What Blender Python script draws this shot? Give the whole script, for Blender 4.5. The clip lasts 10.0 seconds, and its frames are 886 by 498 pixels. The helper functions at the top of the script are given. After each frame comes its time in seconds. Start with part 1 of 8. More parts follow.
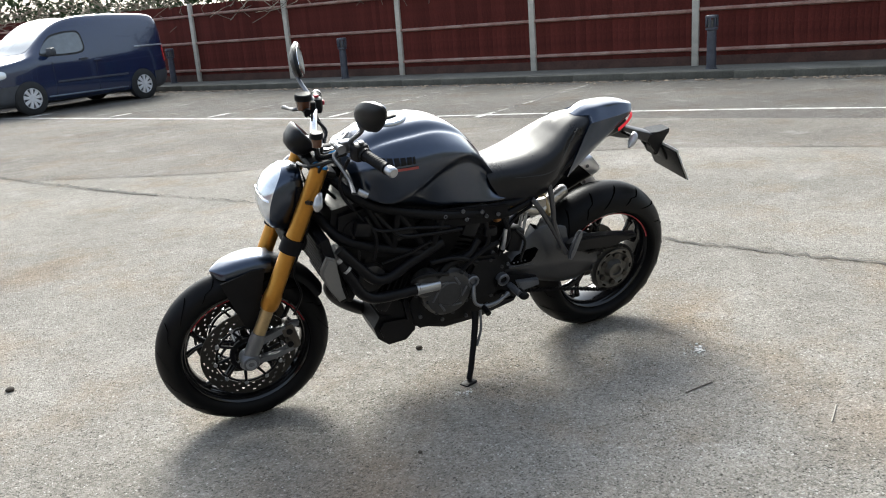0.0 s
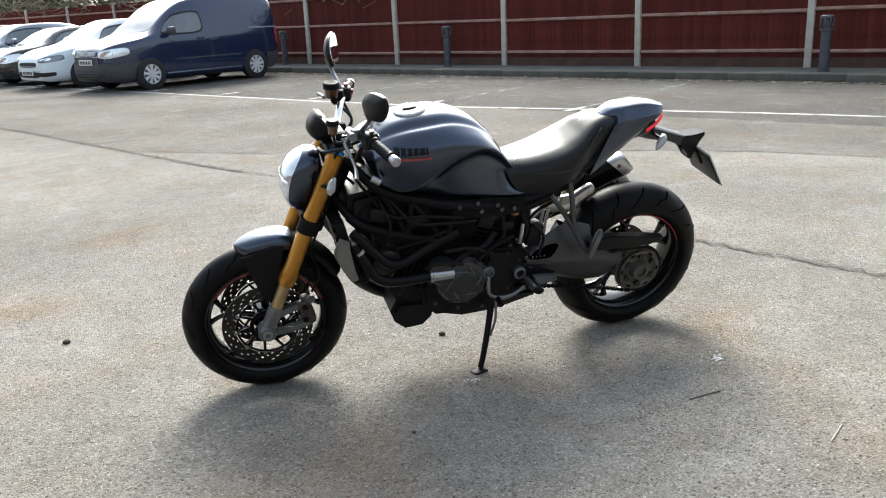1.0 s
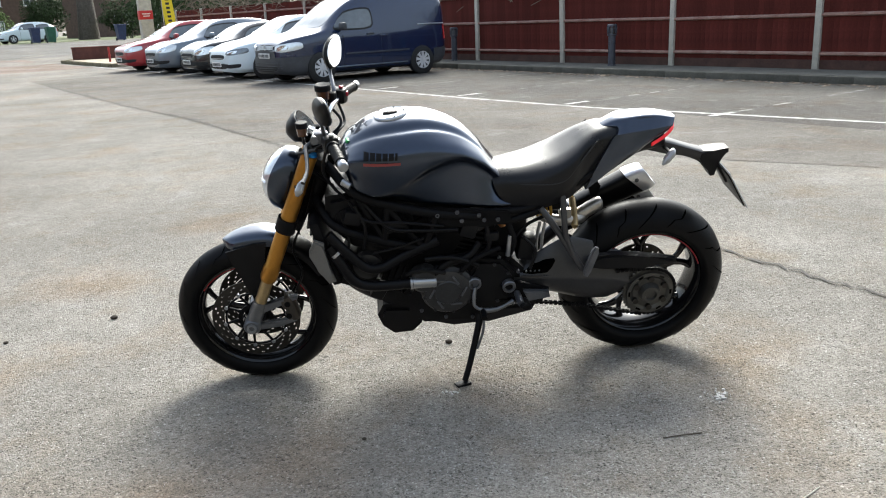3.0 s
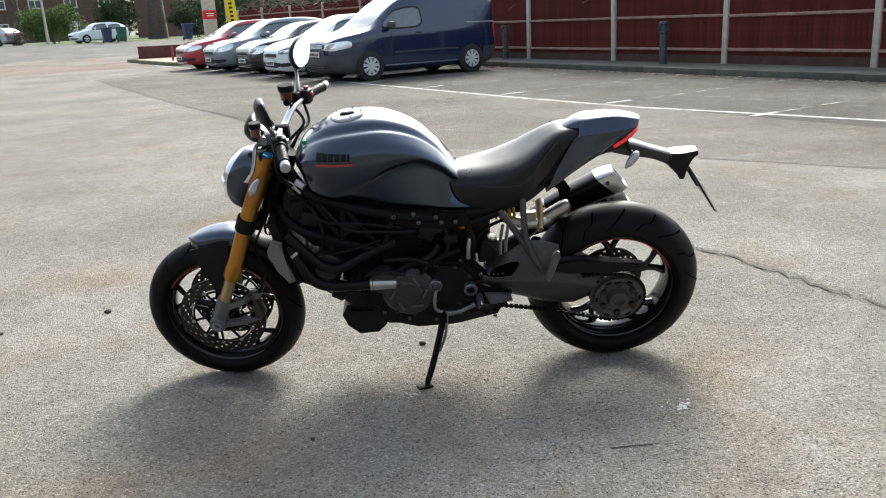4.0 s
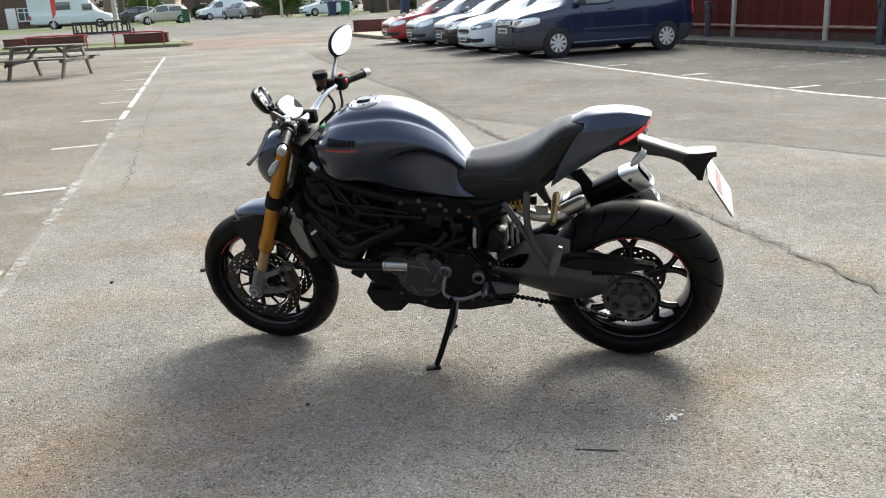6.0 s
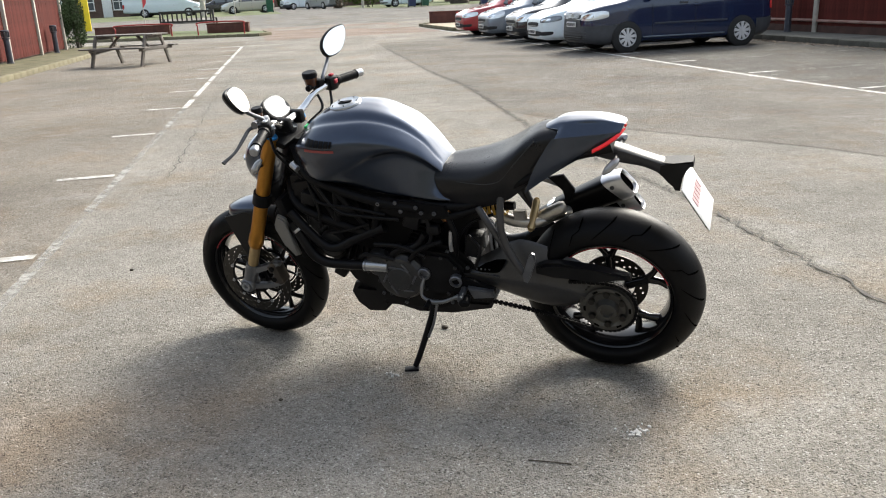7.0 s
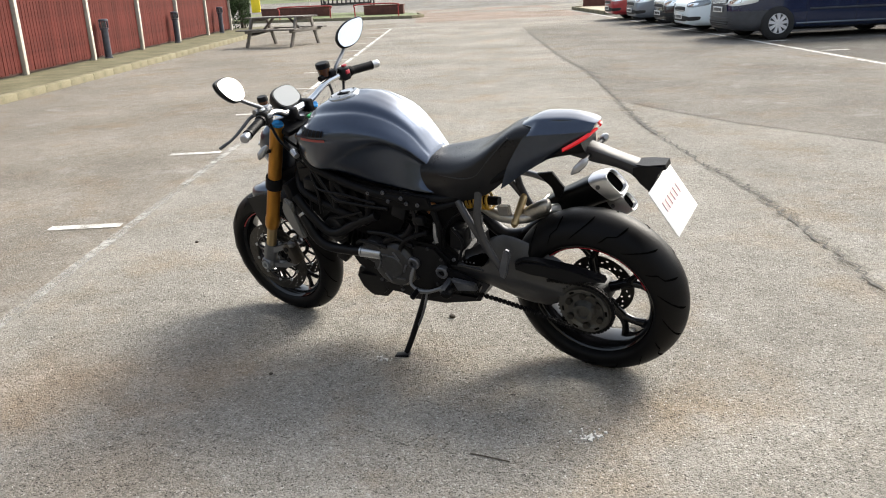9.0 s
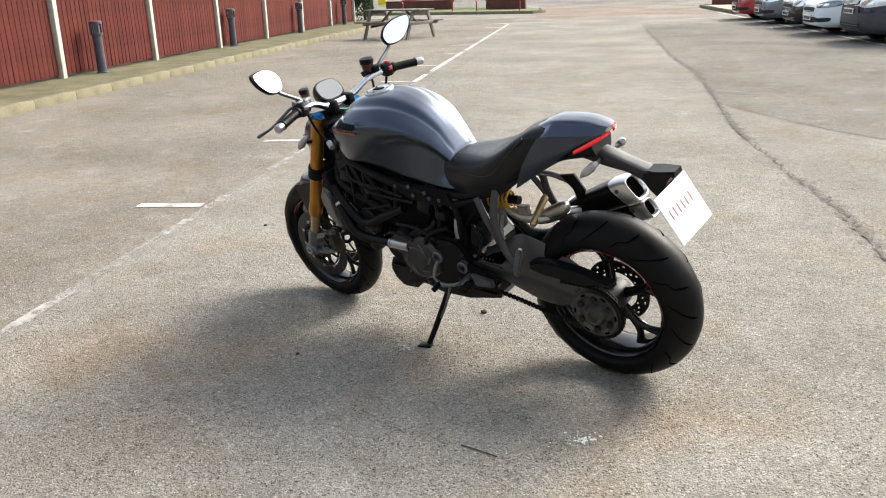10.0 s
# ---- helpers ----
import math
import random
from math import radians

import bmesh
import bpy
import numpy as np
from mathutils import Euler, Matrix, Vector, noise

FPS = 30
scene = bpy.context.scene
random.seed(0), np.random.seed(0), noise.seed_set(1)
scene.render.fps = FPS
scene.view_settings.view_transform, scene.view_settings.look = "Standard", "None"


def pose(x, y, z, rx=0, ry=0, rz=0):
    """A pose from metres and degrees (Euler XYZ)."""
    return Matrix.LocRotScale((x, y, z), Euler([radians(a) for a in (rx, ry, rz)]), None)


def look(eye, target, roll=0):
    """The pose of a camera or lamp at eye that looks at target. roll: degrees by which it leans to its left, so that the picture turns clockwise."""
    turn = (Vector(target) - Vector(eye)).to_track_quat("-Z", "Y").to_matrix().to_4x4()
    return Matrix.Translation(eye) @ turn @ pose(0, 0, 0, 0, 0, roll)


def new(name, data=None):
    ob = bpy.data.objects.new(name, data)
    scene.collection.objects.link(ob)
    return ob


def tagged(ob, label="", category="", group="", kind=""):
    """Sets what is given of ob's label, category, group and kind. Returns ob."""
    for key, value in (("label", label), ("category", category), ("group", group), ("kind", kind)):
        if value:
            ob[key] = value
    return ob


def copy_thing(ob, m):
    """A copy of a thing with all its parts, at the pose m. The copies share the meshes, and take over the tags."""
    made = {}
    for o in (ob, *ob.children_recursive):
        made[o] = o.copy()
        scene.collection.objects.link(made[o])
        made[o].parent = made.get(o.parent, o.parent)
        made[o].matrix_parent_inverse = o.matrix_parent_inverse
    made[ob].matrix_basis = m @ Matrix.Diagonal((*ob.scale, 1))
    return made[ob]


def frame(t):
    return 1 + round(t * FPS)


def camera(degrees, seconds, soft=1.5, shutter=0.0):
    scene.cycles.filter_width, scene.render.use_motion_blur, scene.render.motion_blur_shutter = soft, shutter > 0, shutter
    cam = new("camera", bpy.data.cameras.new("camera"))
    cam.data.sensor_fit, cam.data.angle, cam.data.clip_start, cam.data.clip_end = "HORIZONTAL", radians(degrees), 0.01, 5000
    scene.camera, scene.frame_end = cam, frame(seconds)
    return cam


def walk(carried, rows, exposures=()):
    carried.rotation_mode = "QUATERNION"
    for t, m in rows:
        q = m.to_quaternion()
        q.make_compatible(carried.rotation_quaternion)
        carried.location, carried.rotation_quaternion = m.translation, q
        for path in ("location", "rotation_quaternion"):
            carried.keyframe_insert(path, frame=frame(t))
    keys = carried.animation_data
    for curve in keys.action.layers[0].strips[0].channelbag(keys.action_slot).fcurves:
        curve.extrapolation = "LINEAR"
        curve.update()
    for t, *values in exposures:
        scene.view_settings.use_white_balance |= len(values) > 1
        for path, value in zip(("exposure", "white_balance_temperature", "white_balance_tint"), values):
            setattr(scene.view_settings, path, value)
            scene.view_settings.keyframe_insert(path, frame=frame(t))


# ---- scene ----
cam = camera(56.4, 10.0, soft=1.08)
EXPOSURES = [(0.0, 1.28, 6000, 6), (2.0, 1.29, 6000, 6), (4.0, 1.14, 6020, 6), (5.5, 1.14, 6120, 6), (7.5, 1.09, 6320, 8), (10.0, 1.27, 6350, 8)]
PATH = [
    (0, (-1.216, -2.798, 1.33), (-0.414, -1.05, 0.782), -4.4),
    (0.5, (-1.072, -2.908, 1.343), (-0.436, -1.095, 0.786), -2.7),
    (1, (-0.948, -2.992, 1.333), (-0.385, -1.156, 0.776), -2.7),
    (1.5, (-0.782, -3.001, 1.323), (-0.285, -1.145, 0.768), -2.7),
    (2, (-0.612, -2.999, 1.326), (-0.191, -1.125, 0.771), -2.9),
    (2.5, (-0.435, -3.037, 1.319), (-0.145, -1.135, 0.774), -3.1),
    (2.7, (-0.356, -3.067, 1.328), (-0.138, -1.156, 0.782), -2.8),
    (4, (0.127, -3.058, 1.317), (0.111, -1.134, 0.773), -2.8),
    (4.5, (0.278, -3.035, 1.32), (0.164, -1.112, 0.783), -3.1),
    (5, (0.479, -3.057, 1.336), (0.2, -1.152, 0.795), -2.6),
    (5.5, (0.663, -3.086, 1.35), (0.223, -1.218, 0.788), -2.8),
    (6, (0.833, -3.032, 1.345), (0.327, -1.185, 0.767), -2.9),
    (6.2, (0.91, -2.989, 1.352), (0.383, -1.15, 0.769), -2.8),
    (7.5, (1.322, -2.905, 1.37), (0.54, -1.161, 0.78), -2.5),
    (8, (1.481, -2.884, 1.373), (0.628, -1.175, 0.779), -2.4),
    (8.5, (1.619, -2.8, 1.358), (0.699, -1.128, 0.76), -2.8),
    (9, (1.734, -2.687, 1.385), (0.727, -1.071, 0.773), -2.7),
    (9.5, (1.858, -2.591, 1.37), (0.733, -1.055, 0.757), -2.5),
    (10, (2.054, -2.536, 1.393), (0.822, -1.084, 0.779), -1.9),
]
walk(cam, [(t, look(eye, target, roll)) for t, eye, target, roll in PATH], EXPOSURES)

# ---- light ----
SUN_AZ, SUN_EL = 77.0, 38.0   # degrees anticlockwise from +x, above the horizon
world = bpy.data.worlds.new("world")
scene.world = world
world.use_nodes = True
wn = world.node_tree
sky = wn.nodes.new("ShaderNodeTexSky")
sky.sky_type = "NISHITA"
sky.sun_disc = False
sky.sun_elevation = radians(SUN_EL)
sky.sun_rotation = radians(90 - SUN_AZ)
sky.dust_density = 5.0
sky.air_density = 1.2
wn.nodes["Background"].inputs["Strength"].default_value = 0.15
haze = wn.nodes.new("ShaderNodeHueSaturation")
haze.inputs["Saturation"].default_value = 0.5
wn.links.new(sky.outputs[0], haze.inputs["Color"])
wn.links.new(haze.outputs[0], wn.nodes["Background"].inputs["Color"])
sun_data = bpy.data.lights.new("sun", "SUN")
sun_data.energy = 2.15
sun_data.angle = radians(24.0)
sun_data.color = (1.0, 0.92, 0.78)
sun = new("sun", sun_data)
sun.matrix_world = look((0, 0, 0), (-math.cos(radians(SUN_AZ)) * math.cos(radians(SUN_EL)), -math.sin(radians(SUN_AZ)) * math.cos(radians(SUN_EL)), -math.sin(radians(SUN_EL))))
scene.view_settings.exposure = 0.0


# ---- materials ----
def material(name, color, rough=0.5, metal=0.0, vary=0.0, scale=8.0, bump=0.0, bump_scale=60.0, rough_vary=0.0, coat=0.0, island=0.0, objrand=0.0, second=None, specular=None, detail=4.0):
    """A surface with stains at a large scale, grain at a fine one, bump, and its own gloss."""
    m = bpy.data.materials.new(name)
    m.use_nodes = True
    nt = m.node_tree
    b = nt.nodes["Principled BSDF"]
    b.inputs["Base Color"].default_value = (*color, 1)
    b.inputs["Roughness"].default_value = rough
    b.inputs["Metallic"].default_value = metal
    b.inputs["Coat Weight"].default_value = coat
    b.inputs["Coat Roughness"].default_value = 0.05
    if specular is not None:
        b.inputs["Specular IOR Level"].default_value = specular
    co = nt.nodes.new("ShaderNodeTexCoord")
    if vary or second or rough_vary:
        n1 = nt.nodes.new("ShaderNodeTexNoise")
        n1.inputs["Scale"].default_value = scale
        n1.inputs["Detail"].default_value = detail
        nt.links.new(co.outputs["Object"], n1.inputs["Vector"])
        n2 = nt.nodes.new("ShaderNodeTexNoise")
        n2.inputs["Scale"].default_value = scale * 11
        n2.inputs["Detail"].default_value = 3
        nt.links.new(co.outputs["Object"], n2.inputs["Vector"])
        mix = nt.nodes.new("ShaderNodeMath")
        mix.operation = "MULTIPLY_ADD"
        nt.links.new(n2.outputs[0], mix.inputs[0])
        mix.inputs[1].default_value = 0.5
        nt.links.new(n1.outputs[0], mix.inputs[2])
        ramp = nt.nodes.new("ShaderNodeMapRange")
        ramp.inputs[1].default_value, ramp.inputs[2].default_value = 0.5, 1.0
        nt.links.new(mix.outputs[0], ramp.inputs[0])
        cm = nt.nodes.new("ShaderNodeMix")
        cm.data_type = "RGBA"
        nt.links.new(ramp.outputs[0], cm.inputs[0])
        a = second or tuple(max(0, c * (1 - vary)) for c in color)
        z = color if second else tuple(min(1, c * (1 + vary)) for c in color)
        cm.inputs[6].default_value = (*a, 1)
        cm.inputs[7].default_value = (*z, 1)
        out = cm.outputs[2]
        if island or objrand:
            if island:
                rnd = nt.nodes.new("ShaderNodeNewGeometry").outputs["Random Per Island"]
            else:
                rnd = nt.nodes.new("ShaderNodeObjectInfo").outputs["Random"]
            mr = nt.nodes.new("ShaderNodeMapRange")
            k = island or objrand
            mr.inputs[3].default_value, mr.inputs[4].default_value = 1 - k, 1 + k
            nt.links.new(rnd, mr.inputs[0])
            hv = nt.nodes.new("ShaderNodeHueSaturation")
            nt.links.new(mr.outputs[0], hv.inputs["Value"])
            nt.links.new(out, hv.inputs["Color"])
            out = hv.outputs[0]
        nt.links.new(out, b.inputs["Base Color"])
        if rough_vary:
            rr = nt.nodes.new("ShaderNodeMapRange")
            rr.inputs[1].default_value, rr.inputs[2].default_value = 0.5, 1.0
            rr.inputs[3].default_value, rr.inputs[4].default_value = max(0, rough - rough_vary), min(1, rough + rough_vary)
            nt.links.new(mix.outputs[0], rr.inputs[0])
            nt.links.new(rr.outputs[0], b.inputs["Roughness"])
    if bump:
        nb = nt.nodes.new("ShaderNodeTexNoise")
        nb.inputs["Scale"].default_value = bump_scale
        nb.inputs["Detail"].default_value = 3
        nt.links.new(co.outputs["Object"], nb.inputs["Vector"])
        bp = nt.nodes.new("ShaderNodeBump")
        bp.inputs["Strength"].default_value = bump
        bp.inputs["Distance"].default_value = 0.6 / bump_scale
        nt.links.new(nb.outputs[0], bp.inputs["Height"])
        nt.links.new(bp.outputs[0], b.inputs["Normal"])
    return m


def asphalt_material(name, tint=(1, 1, 1), spills=()):
    m = bpy.data.materials.new(name)
    m.use_nodes = True
    nt = m.node_tree
    b = nt.nodes["Principled BSDF"]
    co = nt.nodes.new("ShaderNodeTexCoord").outputs["Object"]

    def tex(scale, detail=4, rough=0.55):
        n = nt.nodes.new("ShaderNodeTexNoise")
        n.inputs["Scale"].default_value = scale
        n.inputs["Detail"].default_value = detail
        n.inputs["Roughness"].default_value = rough
        nt.links.new(co, n.inputs["Vector"])
        return n.outputs[0]

    def ramp(x, a, z, lo=0.0, hi=1.0):
        r = nt.nodes.new("ShaderNodeMapRange")
        r.inputs[1].default_value, r.inputs[2].default_value, r.inputs[3].default_value, r.inputs[4].default_value = a, z, lo, hi
        nt.links.new(x, r.inputs[0])
        return r.outputs[0]

    def mix(f, a, z, kind="MIX"):
        n = nt.nodes.new("ShaderNodeMix")
        n.data_type = "RGBA"
        n.blend_type = kind
        for s, i in ((f, 0), (a, 6), (z, 7)):
            if isinstance(s, tuple):
                n.inputs[i].default_value = (*s, 1)
            elif isinstance(s, float):
                n.inputs[i].default_value = s
            else:
                nt.links.new(s, n.inputs[i])
        return n.outputs[2]

    t = tint
    # binder, worn pale where tyres have polished it
    base = mix(ramp(tex(0.55, 5), 0.35, 0.65), (0.228 * t[0], 0.217 * t[1], 0.195 * t[2]), (0.312 * t[0], 0.297 * t[1], 0.268 * t[2]))
    # earthy stains
    base = mix(ramp(tex(1.3, 6, 0.66), 0.5, 0.7, 0, 0.65), base, mix(1.0, base, (0.96, 0.8, 0.63), "MULTIPLY"))
    # fine mottling at the width of a finger
    base = mix(ramp(tex(30, 5, 0.75), 0.38, 0.66, 0.0, 0.6), base, mix(1.0, base, (0.7, 0.685, 0.67), "MULTIPLY"))
    # coarse grain, light and dark
    base = mix(ramp(tex(95, 4, 0.8), 0.36, 0.64, 0.0, 0.55), mix(1.0, base, (1.12, 1.11, 1.1), "MULTIPLY"), mix(1.0, base, (0.62, 0.6, 0.58), "MULTIPLY"))
    # scuffs and patches a hand or a foot wide
    base = mix(ramp(tex(6.5, 6, 0.7), 0.42, 0.62, 0.0, 0.5), base, mix(1.0, base, (0.74, 0.73, 0.72), "MULTIPLY"))
    # pale dusty patches
    base = mix(ramp(tex(2.3, 6, 0.6), 0.58, 0.75, 0, 0.4), base, (0.36, 0.352, 0.336))
    # chips of stone
    vor = nt.nodes.new("ShaderNodeTexVoronoi")
    vor.inputs["Scale"].default_value = 165
    nt.links.new(co, vor.inputs["Vector"])
    sep = nt.nodes.new("ShaderNodeSeparateColor")
    nt.links.new(vor.outputs["Color"], sep.inputs[0])
    stones = ramp(sep.outputs[0], 0.0, 1.0, 0.74, 1.22)
    hv = nt.nodes.new("ShaderNodeHueSaturation")
    nt.links.new(stones, hv.inputs["Value"])
    nt.links.new(base, hv.inputs["Color"])
    base = mix(ramp(sep.outputs[1], 0.955, 0.99, 0, 0.6), hv.outputs[0], (0.5, 0.49, 0.46))
    # small dark pits between the chips, in drifts
    pits = nt.nodes.new("ShaderNodeTexVoronoi")
    pits.inputs["Scale"].default_value = 78
    bend = nt.nodes.new("ShaderNodeTexNoise")
    bend.inputs["Scale"].default_value = 55
    bend.inputs["Detail"].default_value = 3
    nt.links.new(co, bend.inputs["Vector"])
    shift = nt.nodes.new("ShaderNodeVectorMath")
    shift.operation = "MULTIPLY_ADD"
    shift.inputs[1].default_value = (0.03, 0.03, 0.03)
    nt.links.new(bend.outputs["Color"], shift.inputs[0])
    nt.links.new(co, shift.inputs[2])
    nt.links.new(shift.outputs[0], pits.inputs["Vector"])
    hole = ramp(pits.outputs["Distance"], 0.1, 0.42, 1.0, 0.0)
    drift = ramp(tex(23, 6, 0.75), 0.42, 0.56, 0.0, 0.85)
    gate = nt.nodes.new("ShaderNodeMath")
    gate.operation = "MULTIPLY"
    nt.links.new(hole, gate.inputs[0])
    nt.links.new(drift, gate.inputs[1])
    base = mix(gate.outputs[0], base, (0.045, 0.04, 0.035))
    # darker, oilier ground in broad drifts
    big = mix(ramp(tex(0.38, 6, 0.7), 0.48, 0.64, 0.0, 0.3), base, mix(1.0, base, (0.74, 0.74, 0.75), "MULTIPLY"))
    # earth and rust spills, each with its own place and ragged edge
    for x, y, r, depth in spills:
        d = nt.nodes.new("ShaderNodeVectorMath")
        d.operation = "DISTANCE"
        d.inputs[1].default_value = (x, y, 0)
        nt.links.new(co, d.inputs[0])
        rag = nt.nodes.new("ShaderNodeMath")
        rag.operation = "MULTIPLY_ADD"
        nt.links.new(tex(3.5, 7, 0.7), rag.inputs[0])
        rag.inputs[1].default_value = r * 1.6
        nt.links.new(d.outputs["Value"], rag.inputs[2])
        big = mix(ramp(rag.outputs[0], r * 0.9, r * 1.9, depth, 0.0), big, mix(1.0, big, (0.88, 0.68, 0.5), "MULTIPLY"))
    nt.links.new(big, b.inputs["Base Color"])
    b.inputs["Diffuse Roughness"].default_value = 0.0
    b.inputs["Roughness"].default_value = 0.93
    b.inputs["Specular IOR Level"].default_value = 0.08
    bp = nt.nodes.new("ShaderNodeBump")
    bp.inputs["Strength"].default_value = 0.8
    bp.inputs["Distance"].default_value = 0.004
    inv = ramp(vor.outputs["Distance"], 0.0, 0.7, 1.0, 0.0)
    nt.links.new(inv, bp.inputs["Height"])
    bp2 = nt.nodes.new("ShaderNodeBump")
    bp2.inputs["Strength"].default_value = 0.7
    bp2.inputs["Distance"].default_value = 0.01
    dents = nt.nodes.new("ShaderNodeMath")
    dents.operation = "SUBTRACT"
    nt.links.new(tex(38, 5, 0.7), dents.inputs[0])
    nt.links.new(gate.outputs[0], dents.inputs[1])
    nt.links.new(dents.outputs[0], bp2.inputs["Height"])
    nt.links.new(bp2.outputs[0], bp.inputs["Normal"])
    nt.links.new(bp.outputs[0], b.inputs["Normal"])
    return m


def worn(mat, low, high, scale=4.0, edge=0.12):
    """Lets paint be rubbed away to the ground under it, in patches."""
    nt = mat.node_tree
    b = nt.nodes["Principled BSDF"]
    co = nt.nodes.new("ShaderNodeTexCoord")
    a = nt.nodes.new("ShaderNodeTexNoise")
    a.inputs["Scale"].default_value = scale
    a.inputs["Detail"].default_value = 8
    a.inputs["Roughness"].default_value = 0.78
    nt.links.new(co.outputs["Object"], a.inputs["Vector"])
    r = nt.nodes.new("ShaderNodeMapRange")
    r.inputs[1].default_value, r.inputs[2].default_value = 0.5 - edge, 0.5 + edge
    r.inputs[3].default_value, r.inputs[4].default_value = low, high
    nt.links.new(a.outputs[0], r.inputs[0])
    nt.links.new(r.outputs[0], b.inputs["Alpha"])
    return mat


def glow_material(name, color, strength):
    m = material(name, color, 0.25)
    b = m.node_tree.nodes["Principled BSDF"]
    b.inputs["Emission Color"].default_value = (*color, 1)
    b.inputs["Emission Strength"].default_value = strength
    return m


ASPHALT = asphalt_material("worn_asphalt", spills=((-0.62, -0.75, 0.42, 0.45), (-1.05, -1.1, 0.5, 0.5), (-0.35, -1.35, 0.4, 0.3), (0.95, -1.25, 0.3, 0.35), (-1.9, 1.3, 0.3, 0.35), (-1.5, 2.6, 0.35, 0.4)))
ROAD = asphalt_material("road_asphalt", (0.8, 0.82, 0.86))
PINKISH = asphalt_material("reddish_asphalt", (1.0, 0.86, 0.82))
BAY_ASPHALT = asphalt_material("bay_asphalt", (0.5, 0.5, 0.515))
LEFT_ASPHALT = asphalt_material("left_bay_asphalt", (0.88, 0.85, 0.82))
LANE_ASPHALT = asphalt_material("lane_asphalt", (0.76, 0.75, 0.75))
CRACK = material("crack_dirt", (0.07, 0.065, 0.058), 0.95, vary=0.4, scale=20)
LINE_PAINT = worn(material("worn_line_paint", (0.72, 0.71, 0.67), 0.8, second=(0.45, 0.44, 0.41), scale=5, bump=0.4, bump_scale=150), 0.35, 1.0)
LINE_GHOST = worn(material("faded_line_paint", (0.42, 0.41, 0.38), 0.85, second=(0.33, 0.32, 0.3), scale=2.5), 0.0, 0.75, 3.0)
CONCRETE = material("weathered_concrete", (0.155, 0.14, 0.088), 0.9, specular=0.15, second=(0.08, 0.075, 0.042), scale=2.2, bump=0.4, bump_scale=60)
KERB = material("kerb_concrete", (0.23, 0.205, 0.14), 0.88, specular=0.15, second=(0.13, 0.12, 0.075), scale=3, bump=0.5, bump_scale=40, objrand=0.04)
KERB_DARK = material("mossy_dark_kerb", (0.12, 0.115, 0.095), 0.85, second=(0.06, 0.058, 0.045), scale=3, bump=0.5, bump_scale=40, objrand=0.15)
PAVE_DARK = material("mossy_dark_concrete", (0.15, 0.145, 0.125), 0.9, second=(0.075, 0.075, 0.06), scale=1.6, bump=0.5, bump_scale=50)
POST = material("fence_post_concrete", (0.46, 0.43, 0.37), 0.8, vary=0.2, scale=6, bump=0.3, bump_scale=70)
BOARD = material("stained_fence_board", (0.115, 0.026, 0.02), 0.8, specular=0.12, second=(0.06, 0.015, 0.012), scale=4, bump=0.3, bump_scale=50, objrand=0.16)
BOARD_FAR = material("stained_fence_board_far", (0.115, 0.026, 0.02), 0.8, specular=0.12, second=(0.06, 0.015, 0.012), scale=4, bump=0.3, bump_scale=50, island=0.16)
RAIL = material("fence_rail_wood", (0.4, 0.28, 0.23), 0.8, second=(0.2, 0.075, 0.055), scale=3, bump=0.3)
GRAVEL_BOARD = material("gravel_board", (0.07, 0.035, 0.026), 0.85, vary=0.4, scale=3)
BOLLARD = material("bollard_paint", (0.055, 0.06, 0.078), 0.4, vary=0.35, scale=9, bump=0.1)
GREY_WOOD = material("weathered_wood", (0.13, 0.115, 0.1), 0.8, vary=0.35, scale=5, bump=0.4, bump_scale=70)
DARK_WOOD = material("dark_wood", (0.03, 0.028, 0.025), 0.6, vary=0.3, scale=6)
LEAF = material("leaf_green", (0.085, 0.13, 0.03), 0.7, specular=0.12, vary=0.45, scale=3, island=0.45)
LEAF_DARK = material("leaf_dark", (0.03, 0.048, 0.018), 0.75, specular=0.08, vary=0.4, scale=3, island=0.45)
TWIG = material("bare_twig", (0.17, 0.135, 0.1), 0.85, vary=0.3, scale=5, island=0.3)
BARK = material("bark", (0.09, 0.075, 0.06), 0.9, vary=0.4, scale=8, bump=0.8, bump_scale=25)
GRASS = material("grass_green", (0.075, 0.115, 0.03), 0.85, second=(0.12, 0.12, 0.05), scale=1.5, bump=0.8, bump_scale=60)
BRICK = material("house_brick", (0.12, 0.078, 0.06), 0.85, vary=0.25, scale=3, bump=0.3)
BRICK_PALE = material("house_brick_pale", (0.34, 0.27, 0.2), 0.85, vary=0.2, scale=3, bump=0.3)
BRICK_LOW = material("low_wall_brick", (0.1, 0.035, 0.025), 0.8, vary=0.3, scale=5)
ROOF_TILE = material("roof_tile", (0.1, 0.075, 0.06), 0.8, vary=0.3, scale=4)
RED_PAINT = material("red_paint", (0.5, 0.02, 0.02), 0.45, vary=0.2)
RED_STEEL = material("red_steel", (0.3, 0.02, 0.02), 0.5, vary=0.25)
WHITE_PAINT = material("white_paint", (0.8, 0.8, 0.78), 0.4, vary=0.06)
YELLOW_PAINT = material("yellow_banner", (0.8, 0.62, 0.02), 0.6, vary=0.08)
BIN_BLUE = material("bin_blue", (0.02, 0.035, 0.09), 0.5, vary=0.2)
BIN_GREEN = material("bin_green", (0.02, 0.1, 0.06), 0.5, vary=0.2)
SAND = material("sandy_gravel", (0.4, 0.33, 0.24), 0.9, vary=0.25, scale=6, bump=0.8, bump_scale=50)
